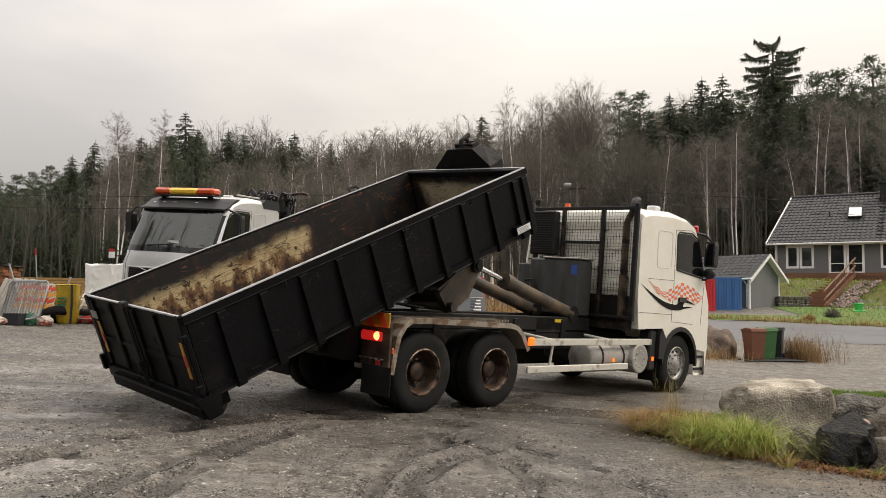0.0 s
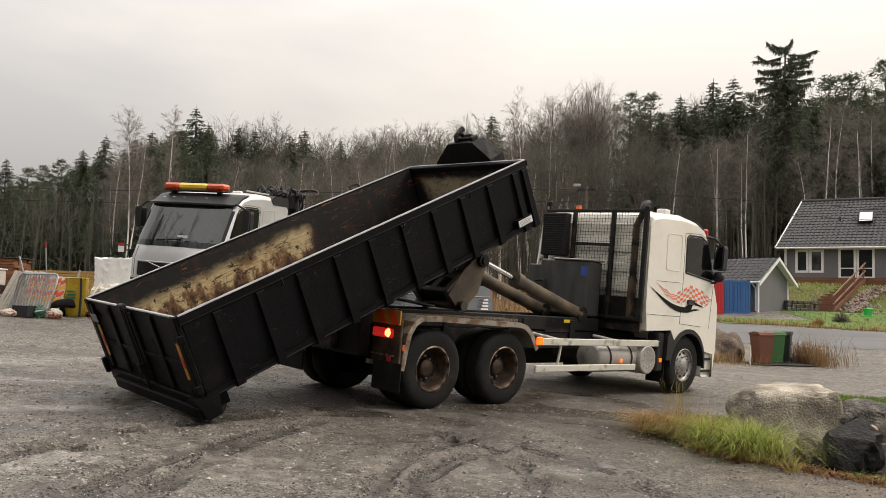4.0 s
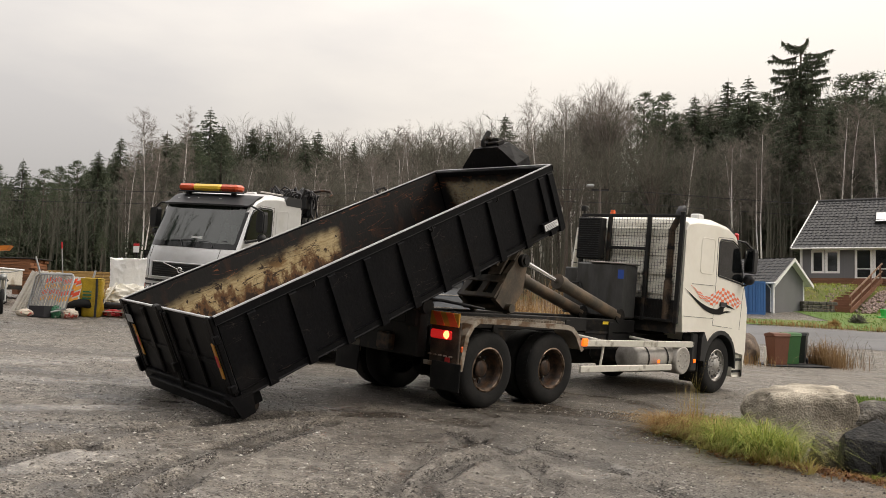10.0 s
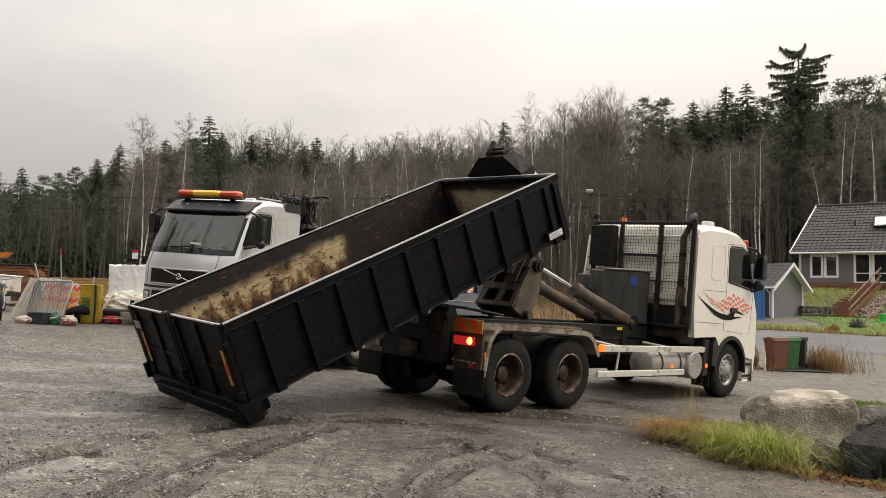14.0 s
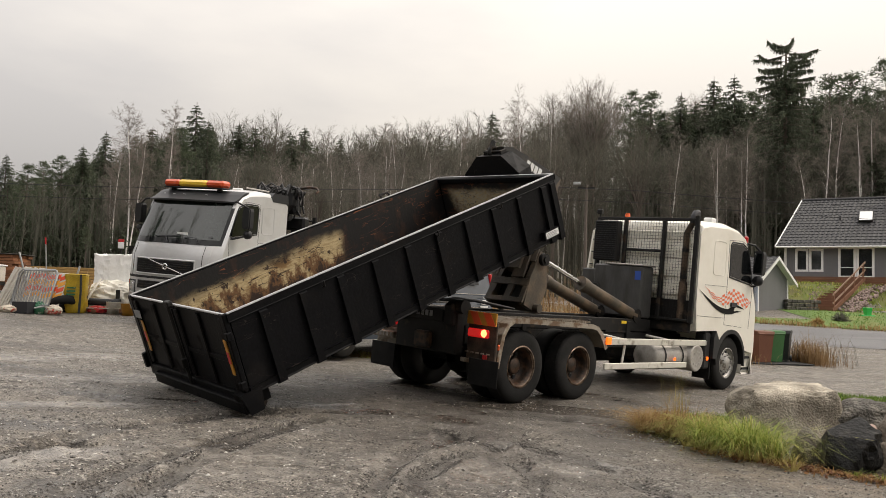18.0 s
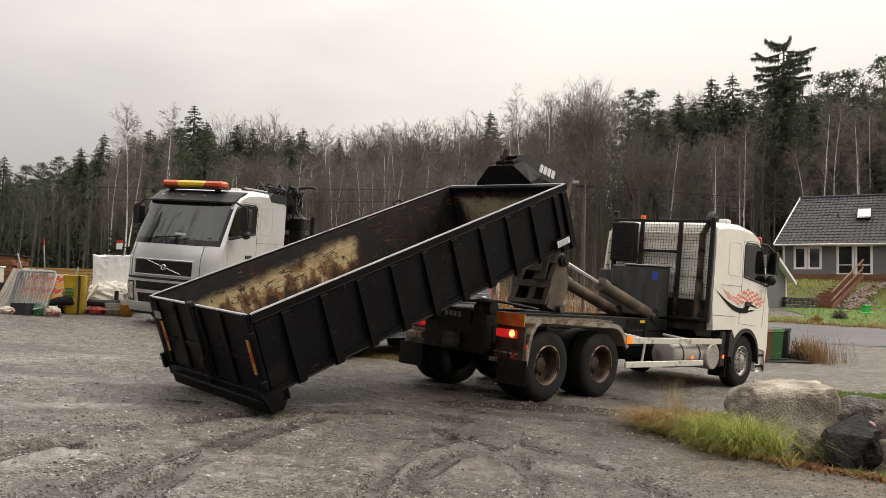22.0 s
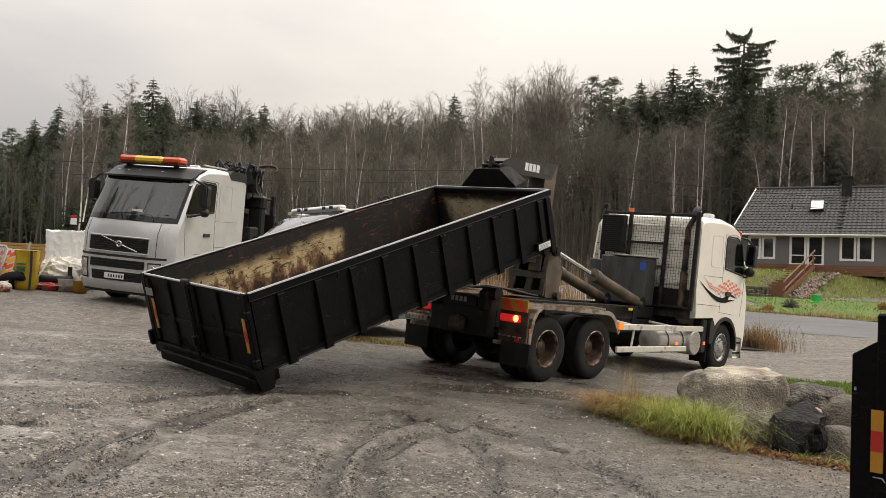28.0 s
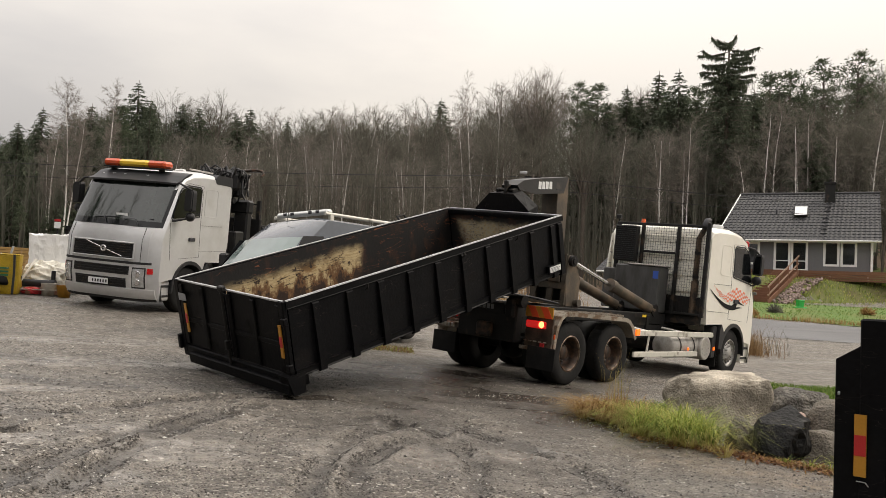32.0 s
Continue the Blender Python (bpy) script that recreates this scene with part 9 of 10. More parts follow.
# trees that stand out against the sky: bearing, height above the level in degrees, distance
for k, (deg, up, d) in enumerate(((-21.8, 10.4, 66), (-23.1, 9.4, 62), (-19.0, 11.0, 68), (-16.3, 12.8, 78), (-15.5, 11.8, 74), (-13.5, 11.8, 82), (-9.1, 11.9, 84), (-9.9, 11.2, 80), (-6.6, 11.3, 88), (16.7, 14.5, 92), (18.8, 15.4, 95), (20.1, 15.5, 90), (3.9, 13.4, 92), (-27.4, 8.4, 64), (-30.5, 8.2, 66), (28.4, 11.5, 74), (14.2, 13.6, 94), (15.4, 13.4, 92), (17.6, 13.8, 94), (19.4, 14.3, 92), (21.3, 13.7, 90), (24.9, 14.0, 88), (26.4, 14.2, 86), (-12.4, 11.6, 80), (-17.2, 11.2, 72))):
    grow("spruce", deg, up, d, k, 40 * k)
for k, (deg, up, d) in enumerate(((-26.2, 8.0, 60), (-24.3, 8.7, 62), (-25.3, 8.2, 70), (-28.8, 8.0, 62), (13.4, 14.9, 96), (14.7, 14.7, 92), (27.0, 15.3, 88), (29.0, 15.9, 90), (21.3, 14.5, 96), (25.9, 15.2, 94), (31.0, 16.2, 92))):
    grow("pine", deg, up, d, k, 57 * k)
for k, (deg, up, d) in enumerate(((-1.2, 13.0, 76), (-7.6, 12.3, 80), (-3.6, 13.0, 74), (-2.4, 12.6, 70), (1.9, 13.2, 74), (6.7, 15.5, 80), (7.8, 15.3, 84), (20.9, 13.0, 73), (25.3, 14.2, 76), (26.2, 13.9, 80), (27.4, 13.2, 72), (28.3, 13.5, 74), (-5.0, 11.0, 66), (-0.3, 11.0, 64), (4.6, 12.0, 68))):
    grow("birch", deg, up, d, k, 71 * k)
for k, (deg, up, d) in enumerate(((-14.2, 12.7, 84), (-11.4, 13.2, 82), (-12.6, 12.5, 88), (-5.5, 12.4, 86), (-4.3, 12.5, 90), (2.6, 13.8, 84), (8.4, 15.2, 90), (10.0, 14.8, 94), (5.4, 13.6, 90), (-7.9, 12.0, 92), (22.6, 14.2, 96), (30.0, 14.6, 84))):
    grow("oak", deg, up, d, k, 33 * k)
for k, (deg, up, d) in enumerate(((-20.3, 12.7, 52), (-17.7, 13.0, 56), (-21.0, 10.2, 56))):
    grow("crown_birch", deg, up, d, k, 70 * k)
for deg, up, d in ((10.7, 16.2, 88), (15.8, 13.9, 98), (17.8, 14.9, 100)):
    grow("domed", deg, up, d, 0, 50 * deg)
for k in range(11):
    deg = -12.5 + 25.0 * (k + 0.8 * rng.random()) / 11
    grow("birch", deg, rng.uniform(8.5, 11.5), rng.uniform(60, 68) if deg < 5 else rng.uniform(70, 76), k, 83 * k)
for k in range(16):
    deg = -15.0 + 23.0 * (k + rng.random()) / 16
    grow("birch", deg, rng.uniform(7.5, 11.0), rng.uniform(56, 66) if deg < 5 else rng.uniform(70, 76), k, 67 * k)
for deg, up, d in ((19.2, 12.0, 72), (24.6, 11.0, 73), (29.6, 12.6, 72)):
    grow("birch", deg, up, d, 0, 50 * deg)
grow("big_spruce", 23.2, 17.4, 80, 0, 0)

# a dark edge of young spruces along the near side
for k in range(84):
    deg = -38 + 20.5 * (k + rng.random()) / 84
    d = rng.uniform(50, 62)
    grow("young_spruce" if k % 9 else "pine", deg, 2.8 + 4.4 * rng.random(), d, k, 50 * k)
# close-grown bare wood in the middle
for k in range(56):
    deg = -10.5 + 15.5 * (k + rng.random()) / 56
    d = rng.uniform(66, 104)
    top = float(np.interp(deg, SKY_A, SKY_H))
    grow(("bare", "oak", "bare", "bare")[k % 4], deg, top * rng.uniform(0.86, 1.03), d, k, 61 * k)
count = 0
for tries in range(6000):
    if count >= 320:
        break
    deg = rng.uniform(-36, 38)
    ang = radians(deg)
    near = 58 if deg < 6 else 70
    d = near + 70 * rng.random() ** 1.25
    x, y = d * math.sin(ang), d * math.cos(ang)
    if y < 44 or any((x - a) ** 2 + (y - b) ** 2 < 4.0 for a, b in placed):
        continue
    if 22 < x < 36 and y < 69:
        continue
    placed.append((x, y))
    top = skyline(x, y) - land(x, y)
    hgt = min(24.0, top * rng.uniform(0.70, 0.96))
    if hgt < 4:
        continue
    u = rng.random()
    if deg < -22:
        kind = "spruce" if u < 0.45 else "birch" if u < 0.52 else "pine" if u < 0.80 else "bare"
    elif deg < -10:
        kind = "spruce" if u < 0.30 else "birch" if u < 0.38 else "pine" if u < 0.42 else "oak" if u < 0.55 else "bare"
    elif deg < 14:
        kind = "spruce" if u < 0.0 else "birch" if u < 0.22 else "oak" if u < 0.42 else "bare"
    else:
        kind = "spruce" if u < 0.10 else "birch" if u < 0.18 else "pine" if u < 0.24 else "oak" if u < 0.40 else "bare"
    plant(kind, x, y, hgt, rng.randint(0, 4), rng.uniform(0, 360))
    count += 1

# the wood goes on behind the viewer and shows in the glass of the lorries
for k in range(11):
    a = radians(122 + 116 * k / 10 + rng.uniform(-4, 4))
    d = rng.uniform(10, 21)
    plant(("spruce", "spruce", "birch", "spruce", "oak")[k % 5], d * math.sin(a), d * math.cos(a), rng.uniform(16, 22), k, 40 * k)

for k in range(13):
    plant(("bare", "birch", "spruce")[k % 3], -21 - 13 * rng.random(), 20 - 2.3 * k, rng.uniform(18, 25), k, 40 * k)

# undergrowth: saplings and brush that fill the wood
brush = Shape()
for k in range(15000):
    ang = radians(rng.uniform(-38, 41))
    d = rng.uniform(52, 128)
    x, y = d * math.sin(ang), d * math.cos(ang)
    if y < 43 or (x > 4 and y < 66):
        continue
    z = land(x, y)
    h = rng.uniform(1.5, 4.0) if rng.random() < 0.45 else rng.uniform(4.0, 11.0)
    h = min(h, 0.72 * (skyline(x, y) - z))
    p, q = Vector((x, y, z - 0.1)), Vector((x + rng.uniform(-0.4, 0.4), y, z + h))
    spike(brush, p, q, 0.016 + 0.005 * h, Vector((0, 1, 0.2)))
    for j in range(9):
        t = rng.uniform(0.25, 0.95)
        a = p.lerp(q, t)
        o = rand_dir(rng)
        o.z = abs(o.z) + 0.9
        spike(brush, a, a + o.normalized() * h * rng.uniform(0.10, 0.24), 0.016, Vector((0.2, 1, 0)))
tagged(part("undergrowth", brush, M["twig"]), "dense brown leafless undergrowth", "undergrowth", kind="stuff")


def blades(name, n, where, low, high, bend, material, width, label, seed):
    rng = random.Random(seed)
    s = Shape()
    for k in range(n):
        x, y, size = where(rng)
        if x is None:
            continue
        z = land(x, y)
        a = rng.random() * 6.283
        h = rng.uniform(low, high) * size
        d = Vector((math.cos(a), math.sin(a), 0))
        b = bend * rng.uniform(0.3, 1.2) * h
        p0, p1, p2 = Vector((x, y, z - 0.01)), Vector((x, y, z + h * 0.62)) + d * b * 0.35, Vector((x, y, z + h * rng.uniform(0.7, 1.0))) + d * b
        w = Vector((-d.y, d.x, 0)) * width * rng.uniform(0.6, 1.3)
        s.add([p0 - w, p0 + w, p1 + w * 0.8, p1 - w * 0.8, p2 + w * 0.1, p2 - w * 0.1], [(0, 1, 2, 3), (3, 2, 4, 5)])
    return tagged(part(name, s, material), label, "grass", kind="stuff")


def tufts(name, n, where, blades_each, high, material, label, seed):
    """Clumps of long blades that rise from one root and arch outwards."""
    rng = random.Random(seed)
    s = Shape()
    for k in range(n):
        x0, y0, size = where(rng)
        lean = rng.uniform(0, 6.283)
        for j in range(blades_each):
            r = 0.05 * math.sqrt(rng.random())
            a = rng.random() * 6.283
            x, y = x0 + r * math.cos(a), y0 + r * math.sin(a)
            z = land(x, y) - 0.01
            d = Vector((math.cos(a) + 0.6 * math.cos(lean), math.sin(a) + 0.6 * math.sin(lean), 0))
            h = high * size * rng.uniform(0.35, 1.0)
            out = h * rng.uniform(0.4, 2.5)
            w = Vector((-d.y, d.x, 0)).normalized() * rng.uniform(0.0022, 0.0045)
            p0 = Vector((x, y, z))
            p1 = p0 + d * out * 0.30 + Vector((0, 0, h * 0.62))
            p2 = p0 + d * out * 0.72 + Vector((0, 0, h * 0.86))
            p3 = p0 + d * out * 1.15 + Vector((0, 0, h * rng.uniform(0.12, 0.9)))
            s.add([p0 - w, p0 + w, p1 + w, p1 - w, p2 + w * 0.7, p2 - w * 0.7, p3], [(0, 1, 2, 3), (3, 2, 4, 5), (5, 4, 6)])
    return tagged(part(name, s, material), label, "grass", kind="stuff")


def verge(rng):
    """Between the yard's edge and the foot of the boulders."""
    while True:
        t, u = 0.20 + 0.65 * rng.random(), rng.random()
        u = 0.12 + 0.88 * u
        x, y = 2.98 + 1.16 * t + rng.gauss(0, 0.05), 9.62 - 0.80 * t + (1.25 - 0.75 * t) * u + rng.gauss(0, 0.07)
        if (x - 4.86) ** 2 / 0.75 + (y - 11.15) ** 2 / 0.42 > 1:
            return x, y, (0.35 + 0.45 * t + 0.6 * rng.random()) * (1 - 0.3 * u)


def verge_straw(rng):
    """Flattened straw along the front of the green clump."""
    t = 0.75 * rng.random()
    return 2.98 + 1.22 * t + rng.gauss(0, 0.06), 9.60 - 0.84 * t + rng.gauss(0.08, 0.13), 0.4 + 0.5 * rng.random()


def verge_dry(rng):
    t = rng.random() ** 1.6
    return 2.90 + 0.55 * t + rng.gauss(0, 0.10), 10.55 - 0.35 * t + rng.gauss(0, 0.22), 0.5 + 0.4 * rng.random()


def verge_front(rng):
    t = rng.random()
    return 3.05 + 1.8 * t + rng.gauss(0, 0.09), 9.48 - 1.05 * t + rng.gauss(0, 0.12), 0.6


def verge_right(rng):
    t = rng.random()
    return 4.45 + 0.60 * t + rng.gauss(0, 0.08), 8.68 - 0.45 * t + rng.gauss(0, 0.07), 0.45 + 0.5 * rng.random()


def stalks(rng):
    return 3.22 + rng.gauss(0, 0.07), 10.75 + rng.gauss(0, 0.12), 1.0


def behind(rng):
    y = 11.6 + 5.4 * rng.random()
    return 0.456 * y + abs(rng.gauss(0, 0.12)) + 3.6 * rng.random(), y, 0.9


def verge_back(rng):
    return 3.55 + 0.75 * rng.random(), 10.9 + 1.0 * rng.random(), 0.7


tufts("grass_clump", 38, verge, 80, 0.50, M["grass_green"], "long yellow-green grass tufts round the boulders", 1)
tufts("grass_clump", 15, verge_straw, 40, 0.30, M["grass_straw"], "straw-yellow grass tufts among the green", 18)
blades("short_grass", 2500, verge_back, 0.06, 0.20, 0.8, M["grass_short"], 0.005, "fresh green grass by the large boulder", 14)
tufts("grass_clump", 6, verge_right, 26, 0.24, M["grass_green"], "sparse grass at the foot of the boulders", 15)
tufts("dry_grass", 54, verge_dry, 75, 0.38, M["grass_dry"], "dry brown grass at the tip of the verge", 2)
blades("dry_grass", 600, verge_front, 0.03, 0.15, 2.2, M["grass_dry"], 0.005, "brown dead grass and leaves along the verge", 3)
blades("grass_stalk", 34, stalks, 0.55, 1.0, 0.22, M["grass_straw"], 0.0022, "tall thin dry grass stalks", 4)
blades("grass_stalk", 60, stalks, 0.3, 0.6, 0.8, M["grass_dry"], 0.0022, "thin dry stalks over the grass", 29)
blades("short_grass", 19000, behind, 0.04, 0.12, 0.6, M["grass_short"], 0.007, "short bright green grass behind the boulders", 5)
blades("short_grass", 1800, lambda r: (-1.6 + 2.4 * r.random() ** 1.2, 16.0 + 0.9 * r.random(), 0.8), 0.03, 0.10, 0.9, M["weed_brown"], 0.006, "patchy withered grass strip before the van", 6)
blades("short_grass", 700, lambda r: (-1.6 + 2.4 * r.random() ** 1.2, 16.0 + 0.9 * r.random(), 0.8), 0.03, 0.11, 0.8, M["grass_green"], 0.006, "sparse green blades before the van", 26)
blades("dry_weeds", 1500, lambda r: (10.95 + abs(r.gauss(0, 0.42)), 24.5 + r.gauss(0, 0.5), 1.0 - 0.6 * r.random()), 0.15, 1.15, 0.55, M["weed_brown"], 0.005, "tall dry weeds beside the bins", 7)
blades("dry_weeds", 3200, lambda r: (0.2 + 8.3 * r.random(), 25.6 + 2.6 * r.random(), 1.0 - 0.5 * r.random()), 0.25, 0.95, 0.5, M["grass_dry"], 0.007, "tall dry brown grass behind the yard", 23)
blades("dry_weeds", 3600, lambda r: (1.2 + 7.2 * r.random(), 29.5 + 6.5 * r.random(), 1.0 - 0.5 * r.random()), 0.4, 1.5, 0.5, M["grass_dry"], 0.010, "waist-high dry brown grass before the wood", 27)
blades("dry_weeds", 900, lambda r: (1.2 + 7.2 * r.random(), 32.0 + 6.0 * r.random(), 1.0), 0.8, 2.6, 0.35, M["weed_brown"], 0.010, "tall brown weeds before the wood", 28)
blades("dry_weeds", 700, lambda r: (7.8 + r.gauss(0, 0.7), 23.8 + r.gauss(0, 0.5), 1.0), 0.15, 0.5, 0.7, M["grass_dry"], 0.005, "dry weeds among the roadside boulders", 8)
blades("dry_weeds", 3200, lambda r: (lambda x: (x, road_mid(x) + 4.9 + abs(r.gauss(0, 0.35)), 1.0))(13 + 30 * r.random()), 0.08, 0.35, 0.5, M["grass_dry"], 0.012, "dry grass along the far road edge", 9)
blades("lawn_grass", 15000, lambda r: (lambda x, y: (x, y, 1.0) if y > road_mid(x) + 5 and y < 50 - 0.12 * (x - 28) and not (x < 20.5 and y > 43.5) else (None, None, None))(14 + 30 * r.random(), 36 + 14 * r.random()), 0.05, 0.13, 0.6, M["grass_short"], 0.02, "mown lawn grass blades", 10)
blades("bank_grass", 9000, lambda r: (22 + 22 * r.random(), 49.5 + 4.5 * r.random(), 1.0), 0.08, 0.26, 0.6, M["grass_green"], 0.02, "rough grass on the bank", 11)


M["dead_leaf"] = leaf_material("dead_leaves", [(0.0, (0.09, 0.035, 0.018)), (0.6, (0.20, 0.085, 0.035)), (1.0, (0.36, 0.21, 0.09))], 0.6, 0.2)
litter_rng = random.Random(51)
leaves = Shape()
for k in range(1300):
    t = litter_rng.random()
    x, y = 3.1 + 1.95 * t + litter_rng.gauss(0, 0.12), 9.42 - 1.08 * t + litter_rng.gauss(0.02, 0.13)
    q = Vector((x, y, land(x, y) + litter_rng.uniform(0.004, 0.03)))
    u = Vector((litter_rng.uniform(-1, 1), litter_rng.uniform(-1, 1), litter_rng.uniform(-0.35, 0.35))).normalized()
    w = u.cross(Vector((0, 0, 1))).normalized() + Vector((0, 0, litter_rng.uniform(-0.4, 0.4)))
    r = litter_rng.uniform(0.010, 0.024)
    leaves.add([q - u * r * 1.5, q + w * r * 0.8, q + u * r * 1.5 + Vector((0, 0, r * 0.5)), q - w * r * 0.8], [(0, 1, 2, 3)])
tagged(part("leaf_litter", leaves, M["dead_leaf"]), "reddish-brown dead leaves at the foot of the verge", "leaves", kind="stuff")


def shrub(x, y, r, seed, material, label):
    rng = random.Random(seed)
    s = Shape()
    for k in range(260):
        d = rand_dir(rng)
        d.z = abs(d.z)
        p = Vector((0, 0, 0.02)) + d * r * rng.uniform(0.1, 0.6)
        strip(s, p, p + (d + rand_dir(rng) * 0.5).normalized() * r * rng.uniform(0.3, 0.6), 0.02, 0.008, rand_dir(rng))
    ob = part("shrub", s, material)
    ob.matrix_basis = pose(x, y, land(x, y))
    return tagged(ob, label, "shrub", "low shrubs on the lawn")


shrub(21.6, 43.4, 0.55, 1, M["twig"], "low brown-green shrub on the lawn")
shrub(27.6, 44.6, 0.55, 2, M["grass_dry"], "low reddish dry shrub on the lawn")
shrub(19.6, 41.8, 0.4, 3, M["grass_dry"], "small dry shrub on the lawn")
blades("weed_stalk", 46, lambda r: (10.75 + 1.9 * r.random(), 24.2 + 0.9 * r.random(), 1.0), 0.45, 1.15, 0.55, M["twig"], 0.006, "tall thin brown weed stalks by the bins", 21)
blades("weed_stalk", 26, lambda r: (7.2 + 1.4 * r.random(), 23.8 + 0.9 * r.random(), 1.0), 0.4, 0.9, 0.25, M["twig"], 0.006, "thin brown weed stalks among the boulders", 22)

# loose stones and grit on the yard
rng = random.Random(31)
grit = Shape()
OCT = ((0, 2, 4), (2, 1, 4), (1, 3, 4), (3, 0, 4), (2, 0, 5), (1, 2, 5), (3, 1, 5), (0, 3, 5))
for k in range(36000):
    y = 4.8 + 8.0 * rng.random() ** 1.4
    x = rng.uniform(-0.62, 0.62) * y
    if rng.random() < 0.6 * pale_sheen_at(x, y):
        continue
    z = land(x, y)
    r = rng.uniform(0.005, 0.0125) * (1.0 if rng.random() < 0.93 else 1.9)
    a = rng.random() * 6.283
    c, s = r * math.cos(a), r * math.sin(a)
    f = rng.uniform(0.6, 1.0)
    h = r * rng.uniform(0.5, 0.9)
    z += yard_relief(x, y)[0]
    grit.add([(x + c, y + s, z + h * 0.3), (x - c, y - s, z + h * 0.3), (x - s * f, y + c * f, z + h * 0.3), (x + s * f, y - c * f, z + h * 0.3), (x, y, z + h), (x, y, z - h * 0.4)], OCT)
# coarser dark stones thrown up along the ruts
coarse = Shape()
for k in range(15000):
    line = rng.choice(RUTS)
    side = rng.choice((-0.085, 0.085)) + rng.gauss(0, 0.025)
    j = rng.randrange(len(line) - 1)
    t = rng.random()
    (ax, ay), (bx, by) = line[j], line[j + 1]
    q = math.hypot(bx - ax, by - ay)
    x, y = ax + (bx - ax) * t - (by - ay) / q * side, ay + (by - ay) * t + (bx - ax) / q * side
    if noise.noise((x * 2.1, y * 2.1, 7.0)) < -0.12:
        continue
    z = land(x, y) + yard_relief(x, y)[0]
    r = rng.uniform(0.005, 0.013)
    a = rng.random() * 6.283
    c, s2, h, f = r * math.cos(a), r * math.sin(a), r * rng.uniform(0.6, 1.0), rng.uniform(0.6, 1.0)
    coarse.add([(x + c, y + s2, z + h * 0.3), (x - c, y - s2, z + h * 0.3), (x - s2 * f, y + c * f, z + h * 0.3), (x + s2 * f, y - c * f, z + h * 0.3), (x, y, z + h), (x, y, z - h * 0.4)], OCT)
M["rut_grit"] = leaf_material("rut_gravel", [(0.0, (0.020, 0.018, 0.016)), (0.6, (0.055, 0.050, 0.045)), (1.0, (0.22, 0.20, 0.18))], 0.5, 0.0)
tagged(part("rut_gravel", coarse, M["rut_grit"]), "dark coarse gravel thrown up along the wheel ruts", "gravel", kind="stuff")
for k in range(10000):
    y = 12.0 + 9.0 * rng.random()
    x = rng.uniform(-0.60, 0.40) * y
    z = land(x, y) + yard_relief(x, y)[0]
    r = rng.uniform(0.006, 0.015)
    a = rng.random() * 6.283
    c, s2, h = r * math.cos(a), r * math.sin(a), r * rng.uniform(0.5, 0.9)
    grit.add([(x + c, y + s2, z + h * 0.3), (x - c, y - s2, z + h * 0.3), (x - s2, y + c, z + h * 0.3), (x + s2, y - c, z + h * 0.3), (x, y, z + h), (x, y, z - h * 0.4)], OCT)
# mixed stone shades; the palest end paints in glints of wet stones
M["grit"] = leaf_material("loose_gravel", [(0.0, (0.040, 0.036, 0.032)), (0.45, (0.12, 0.11, 0.10)), (0.78, (0.27, 0.25, 0.23)), (1.0, (0.66, 0.64, 0.60))], 0.4, 0.0)
tagged(part("loose_gravel", grit, M["grit"]), "loose wet gravel stones, the palest standing in for wet glints", "gravel", kind="stuff")


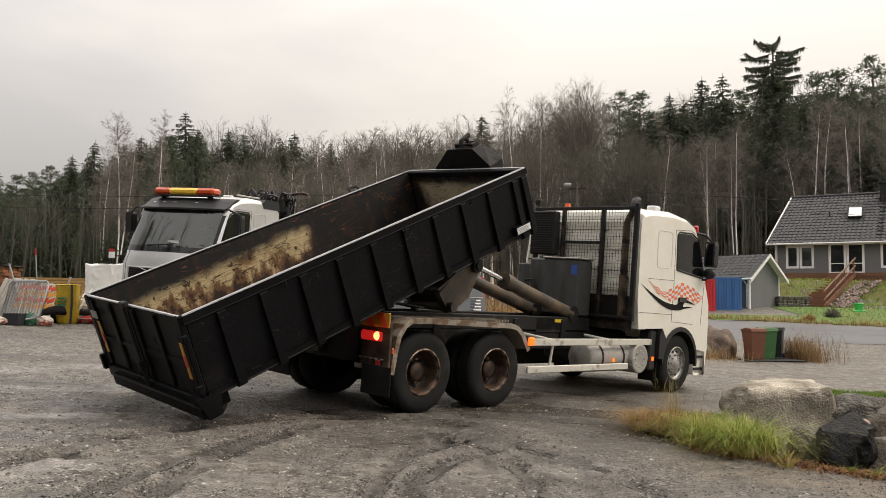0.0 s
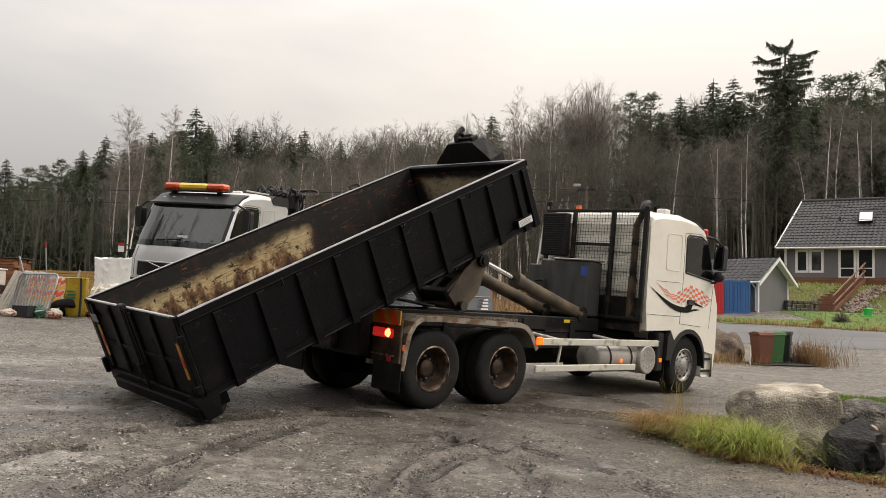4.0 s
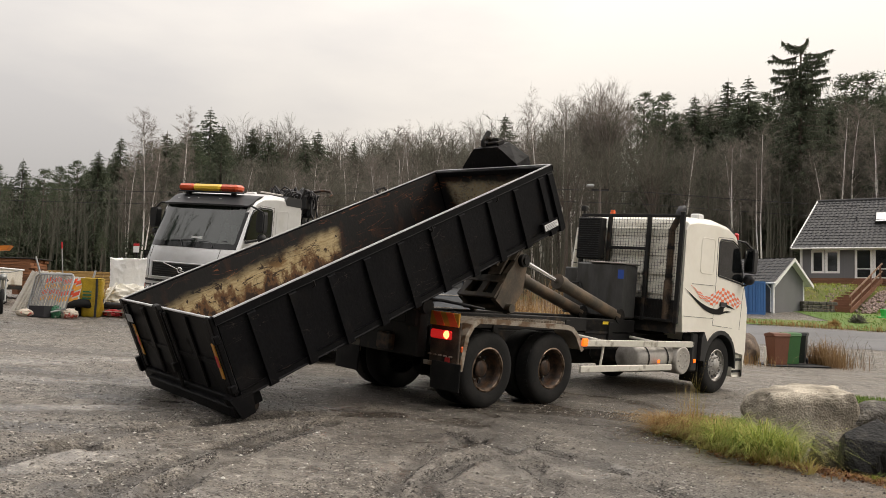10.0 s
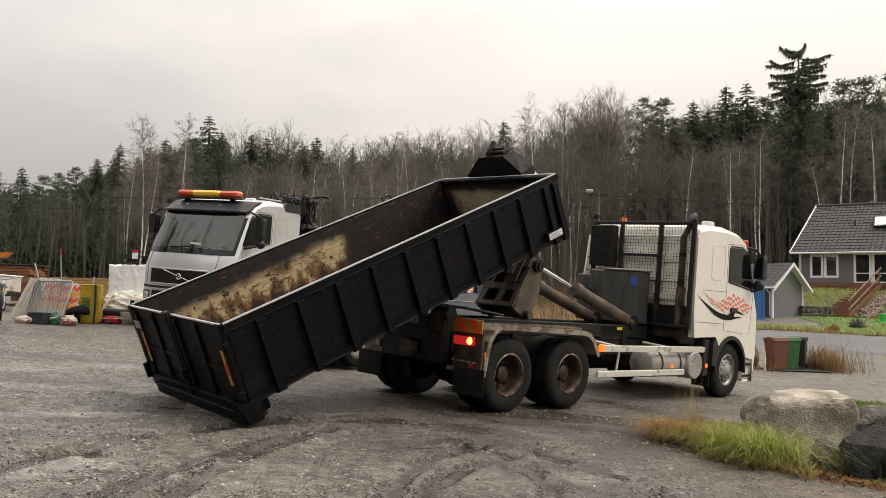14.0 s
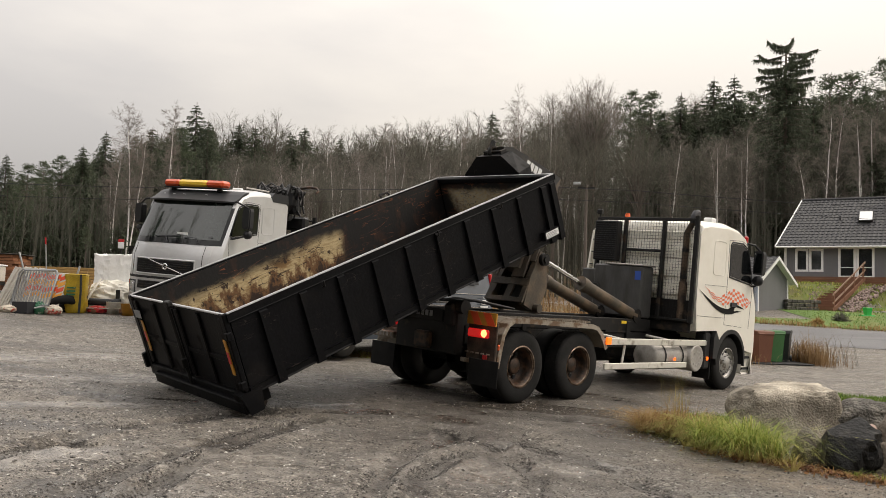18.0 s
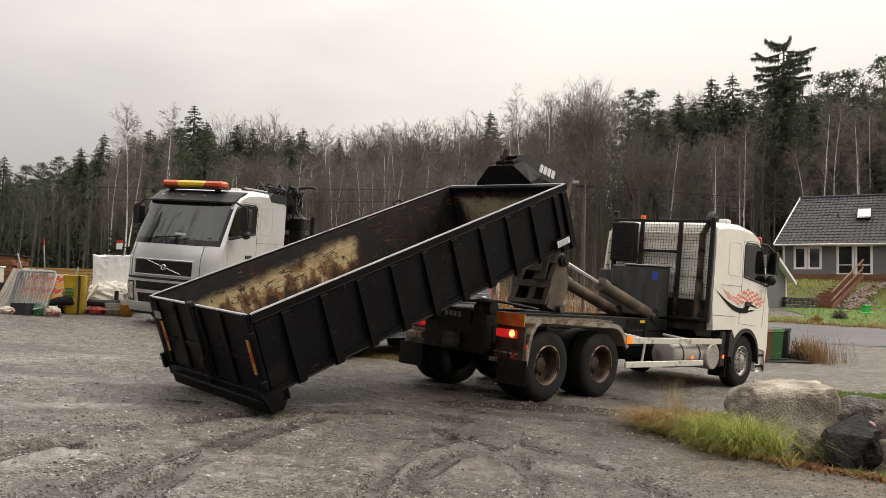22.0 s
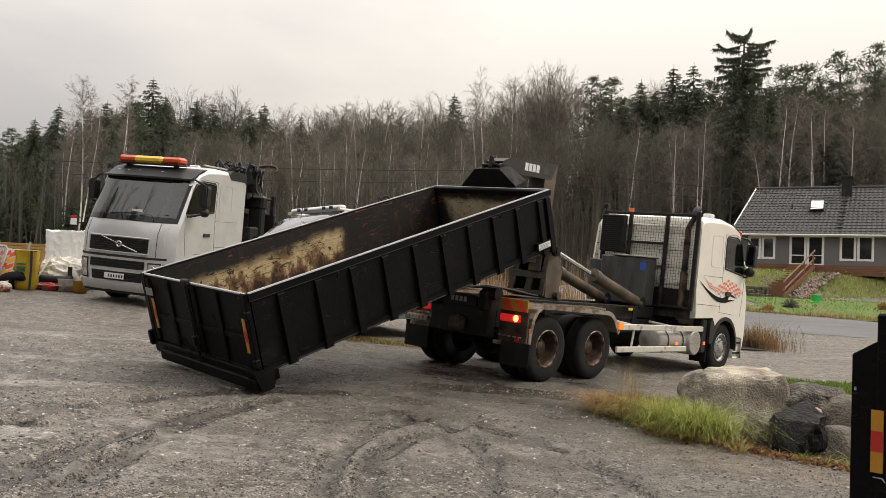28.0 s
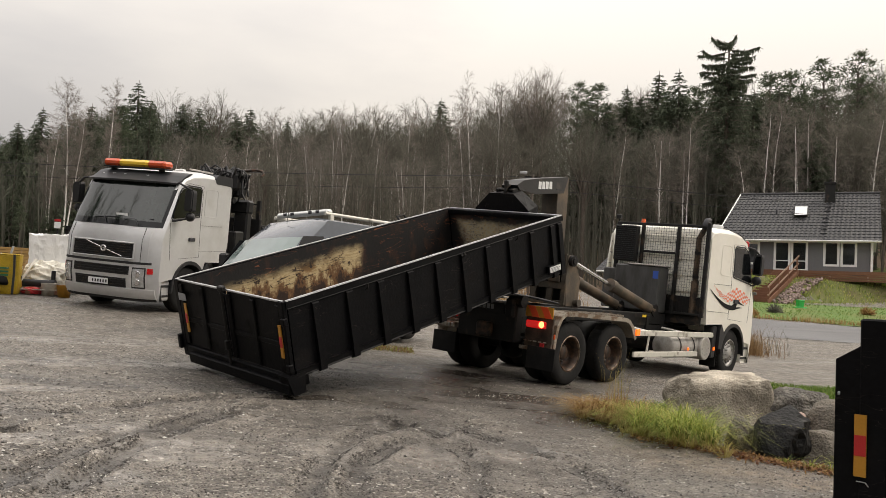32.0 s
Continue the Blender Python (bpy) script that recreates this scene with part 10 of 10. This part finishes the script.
# ---- what moves ----
def motions():
    # time; lorry x, y, yaw; container x, y, yaw, tilt, roll, lift of its foot
    rows = (
        (0.0, -0.710, 11.564, 0.7580, -3.001, 9.550, 0.7352, 0.4199, 0.0312, 0.225),
        (1.0, -0.692, 11.636, 0.7578, -3.029, 9.586, 0.7285, 0.4354, 0.0332, 0.182),
        (2.0, -0.689, 11.700, 0.7535, -3.037, 9.522, 0.7370, 0.4405, 0.0200, 0.164),
        (3.0, -0.681, 11.755, 0.7511, -3.035, 9.499, 0.7380, 0.4471, 0.0068, 0.146),
        (6.0, -0.556, 11.910, 0.7504, -3.084, 9.489, 0.7274, 0.4504, -0.0004, 0.137),
        (7.0, -0.466, 11.976, 0.7541, -3.058, 9.506, 0.7245, 0.4489, 0.0003, 0.140),
        (8.0, -0.371, 12.055, 0.7565, -3.037, 9.530, 0.7224, 0.4481, 0.0010, 0.144),
        (9.0, -0.236, 12.140, 0.7628, -2.942, 9.580, 0.7289, 0.4444, 0.0017, 0.147),
        (10.0, -0.118, 12.224, 0.7681, -2.879, 9.643, 0.7298, 0.4434, 0.0034, 0.145),
        (11.0, -0.029, 12.300, 0.7697, -2.858, 9.679, 0.7280, 0.4434, 0.0050, 0.144),
        (12.0, 0.050, 12.365, 0.7708, -2.834, 9.705, 0.7318, 0.4411, 0.0067, 0.142),
        (13.0, 0.120, 12.426, 0.7700, -2.817, 9.723, 0.7284, 0.4404, 0.0083, 0.140),
        (14.0, 0.198, 12.492, 0.7706, -2.802, 9.727, 0.7281, 0.4372, 0.0075, 0.142),
        (17.0, 0.503, 12.711, 0.7706, -2.679, 9.785, 0.7347, 0.4218, 0.0051, 0.145),
        (18.0, 0.580, 12.783, 0.7702, -2.672, 9.821, 0.7329, 0.4186, 0.0056, 0.146),
        (19.0, 0.670, 12.863, 0.7697, -2.639, 9.842, 0.7333, 0.4130, 0.0062, 0.146),
        (20.0, 0.772, 12.955, 0.7679, -2.603, 9.864, 0.7353, 0.4065, 0.0067, 0.147),
        (21.0, 0.885, 13.054, 0.7664, -2.559, 9.909, 0.7348, 0.3996, 0.0072, 0.148),
        (22.0, 1.019, 13.151, 0.7686, -2.480, 9.982, 0.7359, 0.3942, 0.0079, 0.147),
        (23.0, 1.171, 13.250, 0.7691, -2.384, 10.070, 0.7350, 0.3876, 0.0086, 0.146),
        (24.0, 1.328, 13.355, 0.7687, -2.294, 10.158, 0.7311, 0.3816, 0.0093, 0.145),
        (25.0, 1.462, 13.470, 0.7683, -2.213, 10.234, 0.7326, 0.3735, 0.0100, 0.144),
        (28.0, 1.781, 13.851, 0.7595, -2.161, 10.277, 0.7355, 0.3457, 0.0126, 0.151),
        (29.0, 1.960, 14.000, 0.7580, -2.053, 10.380, 0.7420, 0.3329, 0.0165, 0.149),
        (30.0, 2.186, 14.167, 0.7559, -1.875, 10.516, 0.7429, 0.3241, 0.0203, 0.147),
        (31.0, 2.404, 14.342, 0.7548, -1.736, 10.657, 0.7415, 0.3128, 0.0241, 0.145),
        (32.0, 2.534, 14.527, 0.7494, -1.702, 10.750, 0.7381, 0.3027, 0.0241, 0.145),
    )
    ref = Vector((-1.657, 1.872))
    lorry, box, turns, arms, rams = [], [], [], [], {0: [], 1: [], 2: [], 3: []}
    gone, last = 0.0, None
    for t, x, y, yaw, cx, cy, cyaw, tilt, roll, lift in rows:
        m = slanted(x, y, yaw)
        c = slanted(cx, cy, cyaw, lift) @ Matrix.Rotation(-tilt, 4, "Y") @ Matrix.Rotation(roll, 4, "X")
        lorry.append((t, m))
        box.append((t, c))
        if last:
            gone += math.hypot(x - last[0], y - last[1])
        last = (x, y)
        turns.append((t, gone / 0.52))
        # the arm follows the bail of the container
        h = m.inverted() @ (c @ Vector((CL + 0.16, 0, 1.40)))
        a = math.atan2(h.z - PIVOT[2], h.x - PIVOT[0]) - math.atan2(ref.y, ref.x)
        arms.append((t, Matrix.Translation(PIVOT) @ Matrix.Rotation(-a, 4, "Y")))
        pin = Matrix.Translation(PIVOT) @ Matrix.Rotation(-a, 4, "Y") @ Vector((-0.20, 0, 0.76))
        slope = math.atan2(pin.z - CYL_FOOT[2], pin.x - CYL_FOOT[0])
        for k, (s, barrel, rod) in enumerate(truck_rams):
            turn = Matrix.Rotation(-slope, 4, "Y")
            rams[2 * k].append((t, Matrix.Translation((CYL_FOOT[0], s * CYL_FOOT[1], CYL_FOOT[2])) @ turn))
            rams[2 * k + 1].append((t, Matrix.Translation((pin.x, s * CYL_FOOT[1], pin.z)) @ turn))
    walk(truck, lorry)
    walk(container, box)
    walk(hook_arm, arms)
    for k, (s, barrel, rod) in enumerate(truck_rams):
        walk(barrel, rams[2 * k])
        walk(rod, rams[2 * k + 1])
    for w in truck_wheels:
        place = w.matrix_basis.translation.copy()
        walk(w, [(t, Matrix.Translation(place) @ Matrix.Rotation(a, 4, "Y")) for t, a in turns])


motions()
